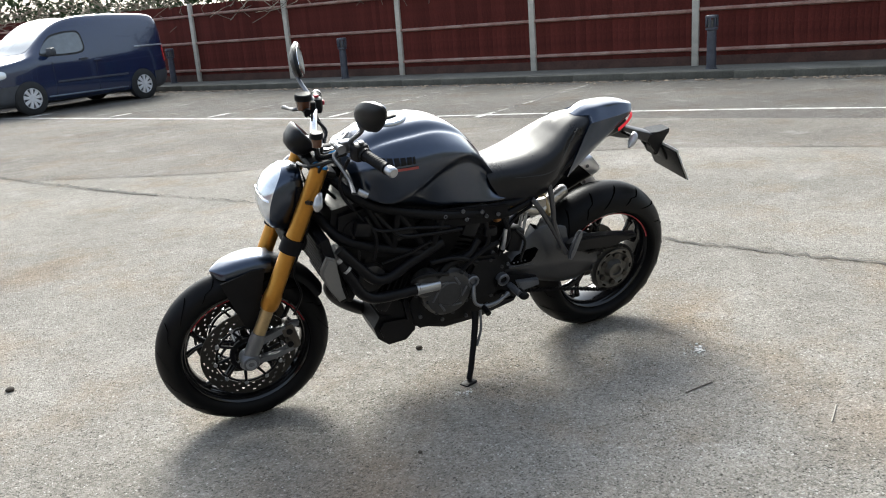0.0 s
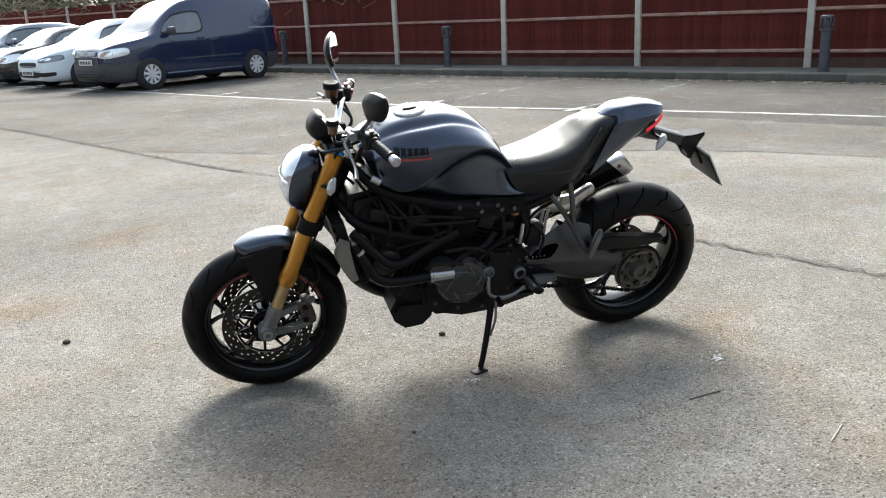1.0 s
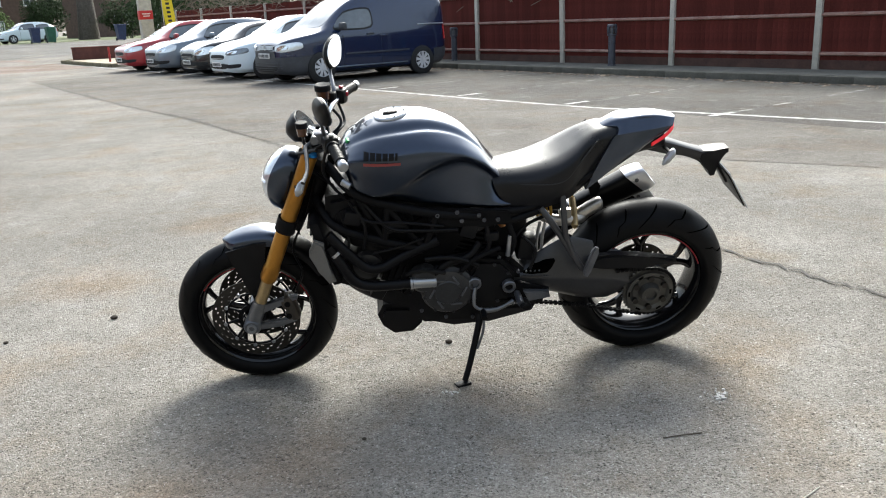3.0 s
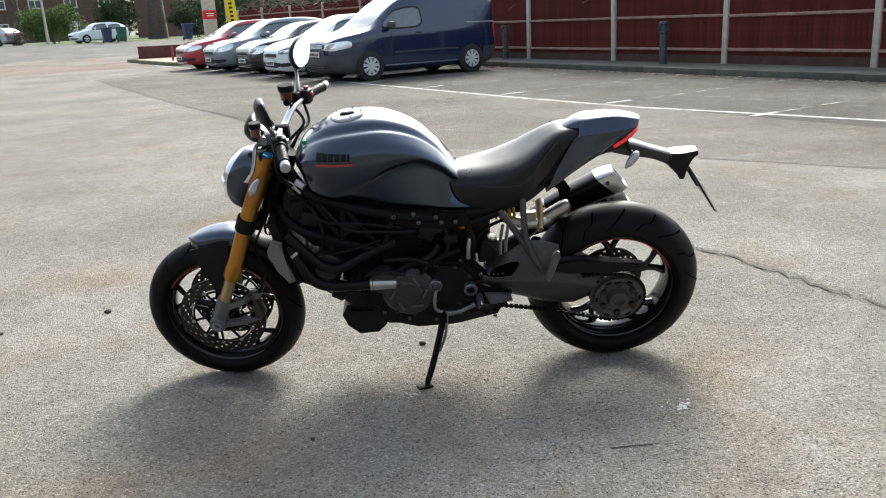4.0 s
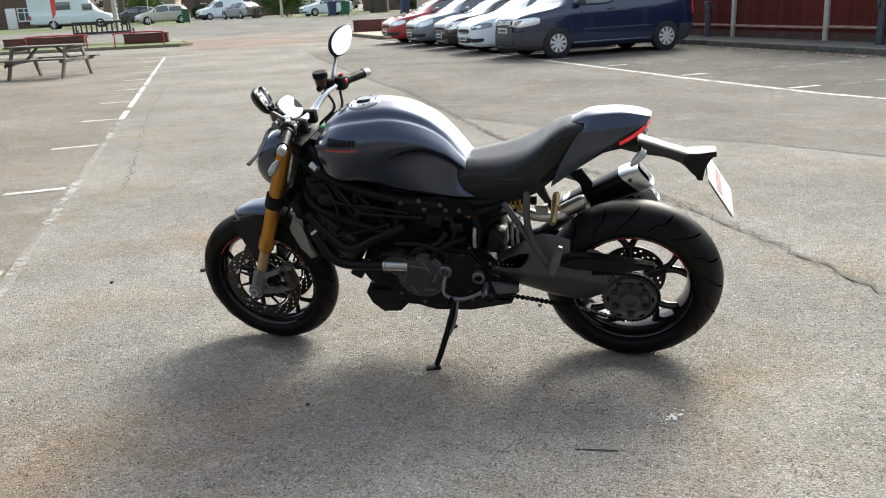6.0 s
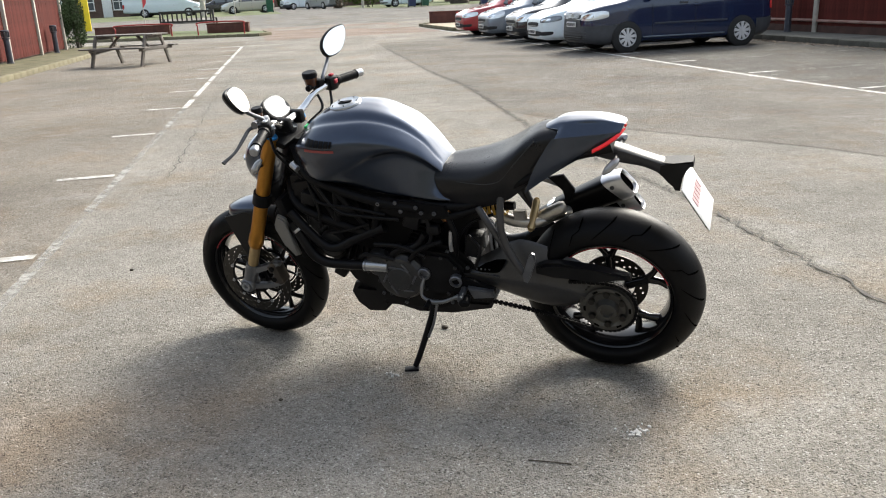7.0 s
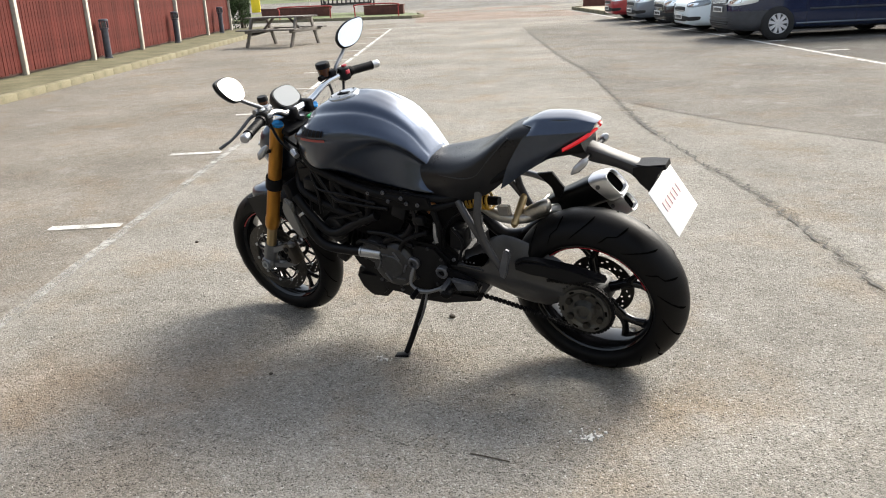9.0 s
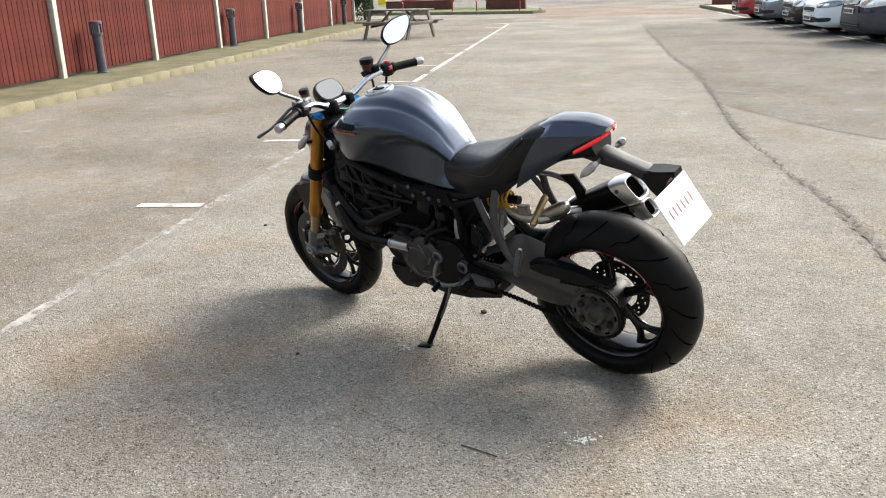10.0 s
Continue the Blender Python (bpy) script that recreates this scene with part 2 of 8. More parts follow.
# vehicle surfaces
VAN_BLUE = material("van_blue_paint", (0.008, 0.02, 0.062), 0.22, metal=0.1, coat=1.0, vary=0.06, scale=2)
CAR_WHITE = material("car_white_paint", (0.68, 0.76, 0.8), 0.3, coat=1.0, vary=0.03)
CAR_BLACK = material("car_black_paint", (0.012, 0.012, 0.014), 0.25, coat=1.0, vary=0.1)
CAR_GREY = material("car_grey_paint", (0.16, 0.19, 0.23), 0.3, metal=0.5, coat=1.0, vary=0.05)
CAR_RED = material("car_red_paint", (0.32, 0.012, 0.018), 0.3, coat=1.0, vary=0.05)
CAR_SILVER = material("car_silver_paint", (0.45, 0.47, 0.5), 0.3, metal=0.6, coat=0.8, vary=0.05)
CAR_CREAM = material("car_cream_paint", (0.5, 0.48, 0.42), 0.3, metal=0.3, coat=0.8, vary=0.05)
CAR_TRIM = material("grey_plastic_trim", (0.045, 0.048, 0.055), 0.55, vary=0.2, scale=8)
CAR_GLASS = material("car_window", (0.09, 0.105, 0.115), 0.05, vary=0.15, specular=1.0, coat=0.6)
CAR_TYRE = material("car_tyre", (0.018, 0.018, 0.018), 0.8, vary=0.3)
HUBCAP = material("hubcap_silver", (0.72, 0.72, 0.73), 0.35, metal=0.25, vary=0.12)
LAMP_LENS = material("lamp_lens", (0.75, 0.78, 0.8), 0.08, metal=0.4, coat=1.0, vary=0.1, scale=30)
PLATE_WHITE = material("plate_white", (0.72, 0.72, 0.7), 0.35, vary=0.05)
PLATE_INK = material("plate_ink", (0.02, 0.02, 0.02), 0.5)

from mathutils.bvhtree import BVHTree


# ---- mesh tools ----
def box(bm, c, s, m=None, bevel=0.0):
    """A box of size s about c, turned by m, with its edges rounded by bevel."""
    r = bmesh.ops.create_cube(bm, size=1.0)
    vs = r["verts"]
    bmesh.ops.scale(bm, vec=s, verts=vs)
    if bevel:
        es = list({e for v in vs for e in v.link_edges})
        r = bmesh.ops.bevel(bm, geom=es, offset=bevel, segments=2, affect="EDGES", profile=0.5)
        vs = list({v for f in r["faces"] for v in f.verts} | {v for v in vs if v.is_valid})
        vs = flood(vs)
    if m is not None:
        bmesh.ops.transform(bm, matrix=m.to_4x4(), verts=vs)
    bmesh.ops.translate(bm, vec=c, verts=vs)
    return vs


def flood(vs):
    seen, todo = set(vs), list(vs)
    while todo:
        for e in todo.pop().link_edges:
            for w in e.verts:
                if w not in seen:
                    seen.add(w)
                    todo.append(w)
    return list(seen)


def spline(pts, n):
    """Points along a Catmull-Rom curve through pts, n steps a piece."""
    p = [Vector(q) for q in pts]
    if len(p) < 3:
        return [p[0].lerp(p[-1], i / n) for i in range(n + 1)]
    p = [p[0] * 2 - p[1]] + p + [p[-1] * 2 - p[-2]]
    out = []
    for i in range(1, len(p) - 2):
        a, b, c, d = p[i - 1:i + 3]
        for k in range(n):
            t = k / n
            out.append(0.5 * ((2 * b) + (c - a) * t + (2 * a - 5 * b + 4 * c - d) * t * t + (3 * b - a - 3 * c + d) * t ** 3))
    out.append(p[-2].copy())
    return out


def skin(bm, rings, closed=True, caps=True):
    """Faces between rings of equally many points."""
    vr = [[bm.verts.new(q) for q in r] for r in rings]
    n = len(vr[0])
    for a, b in zip(vr, vr[1:]):
        for i in range(n if closed else n - 1):
            j = (i + 1) % n
            bm.faces.new((a[i], a[j], b[j], b[i]))
    if caps and closed:
        bm.faces.new(list(reversed(vr[0])))
        bm.faces.new(vr[-1])
    return vr


def tube(bm, pts, r, seg=10, steps=6, caps=True, flat=1.0):
    """A round bar along a smooth path; r is one radius or one for each point."""
    path = spline(pts, steps) if len(pts) > 2 else [Vector(pts[0]), Vector(pts[1])]
    rad = list(r) if isinstance(r, (list, tuple)) else [r] * len(pts)
    rings, side = [], None
    for i, q in enumerate(path):
        d = (path[min(i + 1, len(path) - 1)] - path[max(i - 1, 0)]).normalized()
        if side is None:
            side = d.orthogonal().normalized()
        side = (side - d * side.dot(d)).normalized()
        up = d.cross(side)
        f = i / (len(path) - 1) * (len(rad) - 1)
        k = min(int(f), len(rad) - 2)
        rr = rad[k] + (rad[k + 1] - rad[k]) * (f - k)
        rings.append([q + side * rr * math.cos(2 * math.pi * j / seg) + up * rr * flat * math.sin(2 * math.pi * j / seg) for j in range(seg)])
    skin(bm, rings, caps=caps)


def cyl(bm, a, b, r, r2=None, seg=20):
    tube(bm, [a, b], [r, r if r2 is None else r2], seg)


def lathe(bm, profile, c, axis="Y", seg=48, arc=2 * math.pi):
    """A turned body: profile of (distance along the axis, radius) about c."""
    full = abs(arc - 2 * math.pi) < 1e-6
    n = seg if full else seg + 1
    rings = []
    for k in range(n):
        a = arc * k / seg
        ring = []
        for h, r in profile:
            u, v = r * math.cos(a), r * math.sin(a)
            ring.append(Vector(c) + Vector({"Y": (u, h, v), "X": (h, u, v), "Z": (u, v, h)}[axis]))
        rings.append(ring)
    if full:
        rings.append(rings[0])
    vr = [[bm.verts.new(q) for q in r] for r in (rings[:-1] if full else rings)]
    m = len(vr)
    for k in range(m if full else m - 1):
        a, b = vr[k], vr[(k + 1) % m]
        for i in range(len(a) - 1):
            bm.faces.new((a[i], a[i + 1], b[i + 1], b[i]))


def loft(bm, stations, along=5, around=4, mirror=True, cap=True):
    """A smooth shell through stations; each is half a section from the top middle outwards (y positive), mirrored."""
    half = [spline(s, around) for s in stations]
    cols = list(zip(*half))
    cols = [spline(c, along) for c in cols]
    rows = list(zip(*cols))
    rings = []
    for r in rows:
        left = [Vector((q.x, -q.y, q.z)) for q in reversed(r[1:])]
        rings.append(left + list(r) if mirror else list(r))
    vr = skin(bm, rings, closed=True, caps=cap) if mirror else skin(bm, rings, closed=False)
    return vr


def slab(bm, outline, y0, y1, bevel=0.0):
    """A plate: an outline of (x, z) between two y."""
    a = [bm.verts.new((x, y0, z)) for x, z in outline]
    b = [bm.verts.new((x, y1, z)) for x, z in outline]
    n = len(a)
    fs = [bm.faces.new(a), bm.faces.new(list(reversed(b)))]
    for i in range(n):
        j = (i + 1) % n
        fs.append(bm.faces.new((a[j], a[i], b[i], b[j])))
    if bevel:
        es = list({e for f in fs[:2] for e in f.edges})
        bmesh.ops.bevel(bm, geom=es, offset=bevel, segments=2, affect="EDGES")


def mesh_of(name, bm, mat, smooth=True, angle=38):
    bmesh.ops.remove_doubles(bm, verts=bm.verts, dist=1e-5)
    bmesh.ops.recalc_face_normals(bm, faces=bm.faces)
    if smooth:
        for f in bm.faces:
            f.smooth = True
        lim = radians(angle)
        for e in bm.edges:
            if len(e.link_faces) == 2 and e.calc_face_angle(0) > lim:
                e.smooth = False
    me = bpy.data.meshes.new(name)
    bm.to_mesh(me)
    bm.free()
    me.materials.append(mat)
    return me


def part(name, bm, mat, parent, label="", smooth=True, kind=""):
    """Links a bmesh as one mesh object under a thing or a part."""
    ob = new(name, mesh_of(name, bm, mat, smooth))
    ob.parent = parent
    return tagged(ob, label, kind=kind)


def thing(name, label, category, m=None, group="", kind=""):
    """An empty at a thing's base, to carry its parts."""
    ob = tagged(new(name), label, category, group, kind)
    ob.empty_display_size = 0.1
    if m is not None:
        ob.matrix_basis = m
    return ob


def solid(name, bm, mat, label="", category="", m=None, kind="", group="", smooth=True):
    ob = tagged(new(name, mesh_of(name, bm, mat, smooth)), label, category, group, kind)
    if m is not None:
        ob.matrix_basis = m
    return ob


BM = bmesh.new
# the car park's axes: w across it towards the tall dark fence, s along it towards the road
PARK = 32.7


def rise(s):
    t = min(1.0, max(0.0, (s - 35.0) / 24.0))
    return 0.55 * t * t * (3 - 2 * t)


def place(w, s, z=0.0, turn=0.0):
    return pose(0, 0, 0, 0, 0, PARK) @ pose(w, s, z + rise(s), 0, 0, turn)


def spot(w, s, z=0.0):
    return place(w, s, z).translation


# ---- ground ----
def steps(lo, hi):
    near = list(np.arange(-2.4, 2.41, 0.12))
    out, d, x = [], 0.2, 2.4
    while x < hi:
        x += d
        d *= 1.18
        out.append(x)
    neg, d, x = [], 0.2, -2.4
    while x > lo:
        x -= d
        d *= 1.18
        neg.append(x)
    return list(reversed(neg)) + near + out


def ground_height(x, y):
    s = -0.5402 * x + 0.8415 * y
    return rise(s) - 0.02 * math.exp(-((x + 0.735) ** 2 + (y - 0.03) ** 2) / (2 * 0.3 ** 2))


def sheet(name, xs, ys, mat, height, kind="structure", label=""):
    verts = [(x, y, height(x, y)) for y in ys for x in xs]
    n = len(xs)
    faces = [(j * n + i, j * n + i + 1, (j + 1) * n + i + 1, (j + 1) * n + i) for j in range(len(ys) - 1) for i in range(n - 1)]
    me = bpy.data.meshes.new(name)
    me.from_pydata(verts, [], faces)
    me.polygons.foreach_set("use_smooth", [True] * len(faces))
    me.materials.append(mat)
    return tagged(new(name, me), label, "ground", kind=kind)


sheet("ground", steps(-900, 900), steps(-900, 900), ASPHALT, ground_height, label="worn grey asphalt of a car park with brownish patches")


def strip(name, w0, w1, s0, s1, mat, lift=0.006, n=30, label="", cat="road"):
    """A patch of surface lying on the ground, in the car park's axes."""
    ws = [w0 + (w1 - w0) * i / 8 for i in range(9)]
    ss = [s0 + (s1 - s0) * i / n for i in range(n + 1)]
    verts = [spot(w, s, lift) for s in ss for w in ws]
    faces = [(j * 9 + i, j * 9 + i + 1, (j + 1) * 9 + i + 1, (j + 1) * 9 + i) for j in range(n) for i in range(8)]
    me = bpy.data.meshes.new(name)
    me.from_pydata(verts, [], faces)
    me.materials.append(mat)
    return tagged(new(name, me), label, cat, kind="structure")


strip("entrance_apron", -0.2, 6.5, 29.0, 41.0, PINKISH, label="reddish worn asphalt apron of the entrance")
# right-hand bays in the asphalt tinted to half its tone
strip("parking_bay", 6.75, 11.2, -30.0, 30.0, BAY_ASPHALT, 0.003, 60, "darker asphalt of the parking bays", "parking bay")
# darker lane between the trench seam and the parking bays
SEAM = ((-9.8, 21.0), (-8.35, 18.4), (-4.55, 11.8), (-3.0, 9.3), (-1.56, 6.56), (-0.95, 5.42), (-0.47, 4.6), (0.23, 3.5), (0.68, 2.86), (1.18, 1.98), (1.7, 1.0), (2.19, -0.02), (2.65, -0.9), (3.1, -2.0), (6.0, -8.0))
verts, faces = [], []
LANE_EDGE = SEAM[:5] + tuple(spot(w, s).xy for w, s in ((2.9, 4.6), (3.9, 3.0), (4.9, 0.5), (5.4, -3.0), (5.8, -9.0)))
for x, y in LANE_EDGE:
    w, s = x * math.cos(radians(PARK)) + y * math.sin(radians(PARK)), -x * math.sin(radians(PARK)) + y * math.cos(radians(PARK))
    verts += [spot(w + (6.745 - w) * k / 4, s, 0.003) for k in range(5)]
for j in range(len(LANE_EDGE) - 1):
    faces += [(j * 5 + i, j * 5 + i + 1, j * 5 + i + 6, j * 5 + i + 5) for i in range(4)]
lane_mesh = bpy.data.meshes.new("lane")
lane_mesh.from_pydata(verts, [], faces)
lane_mesh.materials.append(LANE_ASPHALT)
tagged(new("lane", lane_mesh), "slightly darker asphalt lane beside the parking bays", "road", kind="structure")
strip("road", -140, 140, 41.5, 57.0, ROAD, label="pale grey public road beyond the car park")
strip("side_road", 1.6, 8.4, 57.0, 130.0, ROAD, 0.005, label="side road leading away between the houses")
strip("verge", -140, 1.5, 57.5, 120, GRASS, label="short green grass beside the road", cat="grass")
strip("verge", 8.5, 140, 60.0, 120, GRASS, label="rough green grass under the trees", cat="grass")


def paint(name, pts, width, mat, label, lift=0.007):
    """A painted line on the ground through (w, s) points."""
    bm = BM()
    vs = []
    for i, (w, s) in enumerate(pts):
        a = Vector(pts[max(i - 1, 0)])
        b = Vector(pts[min(i + 1, len(pts) - 1)])
        d = (b - a).normalized()
        n = Vector((-d.y, d.x)) * width / 2
        vs.append((bm.verts.new(spot(w - n.x, s - n.y, lift)), bm.verts.new(spot(w + n.x, s + n.y, lift))))
    for a, b in zip(vs, vs[1:]):
        bm.faces.new((a[0], a[1], b[1], b[0]))
    return solid(name, bm, mat, label, "road marking", kind="structure", smooth=False)


BAYS_R = [(6.62, 30.0), (6.66, 13.6), (6.6, 8.1), (6.69, 5.4), (7.05, 3.4), (7.36, 1.4), (7.48, 0.1), (7.6, -3.0), (7.7, -9.0)]
paint("bay_line", BAYS_R, 0.09, LINE_PAINT, "long worn white line along the parked cars")
for s in (3.6, 6.05, 8.5, 11.0, 13.4, 15.9, 18.3, 20.7, 23.1, 25.5):
    paint("bay_tick", [(6.76, s), (7.25, s)], 0.09, LINE_PAINT, "short worn white bay mark", 0.01)
    paint("bay_divider", [(7.26, s), (11.0, s)], 0.06, LINE_GHOST, "faded bay divider line")


def bay_w(s):
    return -1.98 + 0.0385 * s


# browner, dirtier asphalt of the bays in front of the sunlit fence
verts, faces = [], []
LEFT_S = (-6, -3, 0, 3, 6, 9, 12, 15, 18, 21, 24, 27, 30)
for s in LEFT_S:
    w0, w1 = -6.5 + 0.046 * s, bay_w(s)
    verts += [spot(w0 + (w1 - w0) * k / 4, s, 0.003) for k in range(5)]
for j in range(len(LEFT_S) - 1):
    faces += [(j * 5 + i, j * 5 + i + 1, j * 5 + i + 6, j * 5 + i + 5) for i in range(4)]
bays_mesh = bpy.data.meshes.new("parking_bay")
bays_mesh.from_pydata(verts, [], faces)
bays_mesh.materials.append(LEFT_ASPHALT)
tagged(new("parking_bay", bays_mesh), "brownish dirty asphalt of the parking bays by the fence", "parking bay", kind="structure")
paint("bay_line", [(bay_w(s), s) for s in (-3, 0, 1.9, 4.3, 6.7, 9.0)], 0.07, LINE_GHOST, "nearly worn away white line of the parking bays")
for s0, s1 in ((9.0, 10.1), (10.5, 13.0), (13.2, 14.3), (14.7, 16.9), (17.3, 19.5), (19.7, 22.3), (22.6, 25.6)):
    paint("bay_line", [(bay_w(s0), s0), (bay_w(s1), s1)], 0.08, LINE_PAINT, "worn and broken white line of the parking bays")
for k in range(11):
    s = 1.93 + 2.38 * k
    paint("bay_tick", [(bay_w(s) - 0.52, s), (bay_w(s) - 0.06, s)], 0.09, LINE_PAINT, "short worn white bay mark", 0.01)
paint("bay_tick", [(bay_w(25.6) - 0.9, 25.6), (bay_w(25.6) + 1.2, 25.6)], 0.1, LINE_PAINT, "white end mark of the parking bays", 0.011)


def crack(pts, width, label="ragged dark crack in the asphalt", mat=None, lift=0.0075, jag=0.03):
    rng = random.Random(len(pts) * 7 + int(pts[0][0] * 31))
    path = spline([(x, y, 0) for x, y in pts], 26)
    bm = BM()
    vs = []
    for i, q in enumerate(path):
        d = (path[min(i + 1, len(path) - 1)] - path[max(i - 1, 0)]).normalized()
        n = Vector((-d.y, d.x, 0))
        c = q + n * rng.uniform(-jag, jag)
        h = width * rng.uniform(0.25, 1.0) / 2
        z = ground_height(c.x, c.y) + lift
        vs.append((bm.verts.new((c.x - n.x * h, c.y - n.y * h, z)), bm.verts.new((c.x + n.x * h, c.y + n.y * h, z))))
    for a, b in zip(vs, vs[1:]):
        bm.faces.new((a[0], a[1], b[1], b[0]))
    solid("crack", bm, mat or CRACK, label, "crack", kind="structure", smooth=False)


SEAM_DIRT = worn(material("seam_dirt", (0.1, 0.085, 0.068), 0.95, vary=0.3, scale=9), 0.0, 0.32, 7.0)
for a, b in ((0, 6), (6, 14)):
    crack(SEAM[a + 1:b + 1], 0.16, "dirty band along the seam in the asphalt", SEAM_DIRT, 0.0055, 0.012)
crack([(-8.35, 18.4), (-4.55, 11.8), (-3.0, 9.3), (-1.56, 6.56), (-0.95, 5.42)], 0.026)
crack([(-1.0, 5.5), (-0.75, 5.05), (-0.47, 4.6)], 0.07, "wide dark crack along a trench seam", jag=0.02)

crack([(-0.47, 4.6), (0.23, 3.5), (0.68, 2.86), (1.18, 1.98), (1.7, 1.0), (2.19, -0.02), (2.65, -0.9), (3.1, -2.0)], 0.026)
crack([(-3.0, 9.35), (-2.75, 9.1)], 0.1, "dark iron-edged mark in the asphalt")
LEFT_SEAM = [tuple(spot(bay_w(s) + 0.4 + 0.06 * math.sin(s * 1.7), s).xy) for s in (4, 7, 10, 13, 16, 19, 22)]
crack(LEFT_SEAM, 0.013, "thin dark crack beside the bay line")


# ---- kerbs, pavements and fences ----
FENCE_A = 12.36


def fence_a_pavement():
    bm = BM()
    box(bm, (0, 0, 0), (1.9, 74, 0.15))
    solid("pavement", bm, PAVE_DARK, "narrow dark concrete strip along the fence", "pavement", place(11.29 + 0.95, 17, 0.045), kind="structure")


fence_a_pavement()


def kerb_mesh(length, height, mat=None):
    bm = BM()
    box(bm, (0, 0, height / 2 - 0.05), (0.13, length - 0.005, height + 0.1), bevel=0.012)
    return mesh_of("kerb_stone", bm, mat or KERB)


def kerb_run(name, label, points, height=0.12, mat=None):
    """A row of kerb stones between (w, s) points."""
    top = thing(name, label, "kerb", kind="structure")
    me = kerb_mesh(0.914, height, mat)
    for (w0, s0), (w1, s1) in zip(points, points[1:]):
        d = math.hypot(w1 - w0, s1 - s0)
        n = max(1, round(d / 0.914))
        a = -math.degrees(math.atan2(w1 - w0, s1 - s0))
        for k in range(n):
            t = (k + 0.5) / n
            ob = new("kerb_stone", me)
            ob.parent = top
            ob.matrix_basis = place(w0 + (w1 - w0) * t, s0 + (s1 - s0) * t, 0.0, a) @ pose(0, 0, random.uniform(-0.004, 0.002), 0, 0, random.uniform(-0.4, 0.4))
    return top


kerb_run("kerb_right", "dark weathered concrete kerb with leaf litter along it", [(11.22, -14), (11.22, 34)], 0.12, KERB_DARK)


def wall_b(s):
    """The left fence's w."""
    return -7.78 + 0.03 * s


def kerb_b(s):
    return -6.58 + 0.046 * s


kerb_run("kerb_left", "sunlit weathered concrete kerb", [(kerb_b(s), s) for s in (-6, 4, 14, 24)])
bm = BM()
vs = [[bm.verts.new(spot(w, s, z)) for w, z in ((wall_b(s) - 0.4, 0.1), (kerb_b(s) - 0.06, 0.105))] for s in (-6, 0, 6, 12, 18, 24, 30)]
for a, b in zip(vs, vs[1:]):
    bm.faces.new((a[0], a[1], b[1], b[0]))
solid("pavement", bm, CONCRETE, "pale mossy concrete strip in front of the fence", "pavement", kind="structure")


def fence(name, label, posts, height, side, board_w, near, rails, foot=0.17):
    """A close-boarded fence through (w, s) post places; side: +1 or -1, the w side on which the rails show."""
    top = thing(name, label, "fence", kind="structure")
    bm = BM()
    box(bm, (0, 0, height / 2), (0.1, 0.115, height), bevel=0.012)
    box(bm, (0, 0, height + 0.01), (0.085, 0.1, 0.03), bevel=0.01)
    post_me = mesh_of("post", bm, POST)
    lap, wide = (4, 0.8) if side > 0 else (7, 1.16)
    bm = BM()
    box(bm, (0, 0, 0), (0.016, board_w * wide, 1.0), pose(0, 0, 0, 0, 0, -lap * side))
    board_me = mesh_of("board", bm, BOARD, smooth=False)
    far = BM()
    rng = random.Random(5)
    for i, (w, s) in enumerate(posts):
        ob = new("post", post_me)
        ob.parent = top
        ob.matrix_basis = place(w, s, 0.08, 0) @ pose(0, 0, 0, rng.uniform(-0.6, 0.6), rng.uniform(-0.6, 0.6), 0)
        if i + 1 == len(posts):
            break
        w1, s1 = posts[i + 1]
        d = math.hypot(w1 - w, s1 - s)
        a = -math.degrees(math.atan2(w1 - w, s1 - s))
        base = place(w, s, 0.1, a)
        n = round((d - 0.1) / board_w)
        for k in range(n):
            m = base @ pose(-0.03 * side, 0.06 + (k + 0.5) * (d - 0.12) / n, foot + (height - 0.03 - foot) / 2 + rng.uniform(-0.012, 0.012), 0, rng.uniform(-0.25, 0.25), rng.uniform(-1.5, 1.5))
            sc = Matrix.Diagonal((1, 1, height - 0.03 - foot, 1))
            if near(s):
                ob = new("board", board_me)
                ob.parent = top
                ob.matrix_basis = m @ sc
            else:
                v = box(far, (0, 0, 0), (0.016, board_w * wide, 1.0), pose(0, 0, 0, 0, 0, -lap * side))
                bmesh.ops.transform(far, matrix=m @ sc, verts=v)
        # dark panel added behind the boards, giving the gaps their shadow lines
        if side > 0:
            bm = BM()
            box(bm, (0, 0, 0), (0.012, d - 0.1, height - 0.06), bevel=0.002)
            part("backing_panel", bm, GRAVEL_BOARD, top, "dark panel added behind the open joints to darken them").matrix_basis = base @ pose(-0.062, d / 2, height / 2)
        bm = BM()
        box(bm, (0, 0, 0), (0.03, d - 0.11, 0.16))
        part("gravel_board", bm, GRAVEL_BOARD, top).matrix_basis = base @ pose((-0.02 if foot > 0.1 else -0.07) * side, d / 2, 0.1)
        for z, tilt in rails:
            bm = BM()
            slab(bm, [(0, -0.035), (0.05, -0.015), (0.05, 0.012), (0, 0.035)], -d / 2 + 0.055, d / 2 - 0.055, 0.004)
            part("rail", bm, RAIL, top).matrix_basis = base @ pose(-0.012 * side, d / 2, z + rng.uniform(-0.012, 0.012), rng.uniform(-0.35, 0.35), 0, 0 if side > 0 else 180)
    if len(far.verts):
        part("distant_boards", far, BOARD_FAR, top, kind="stuff", smooth=False)
    else:
        far.free()
    return top


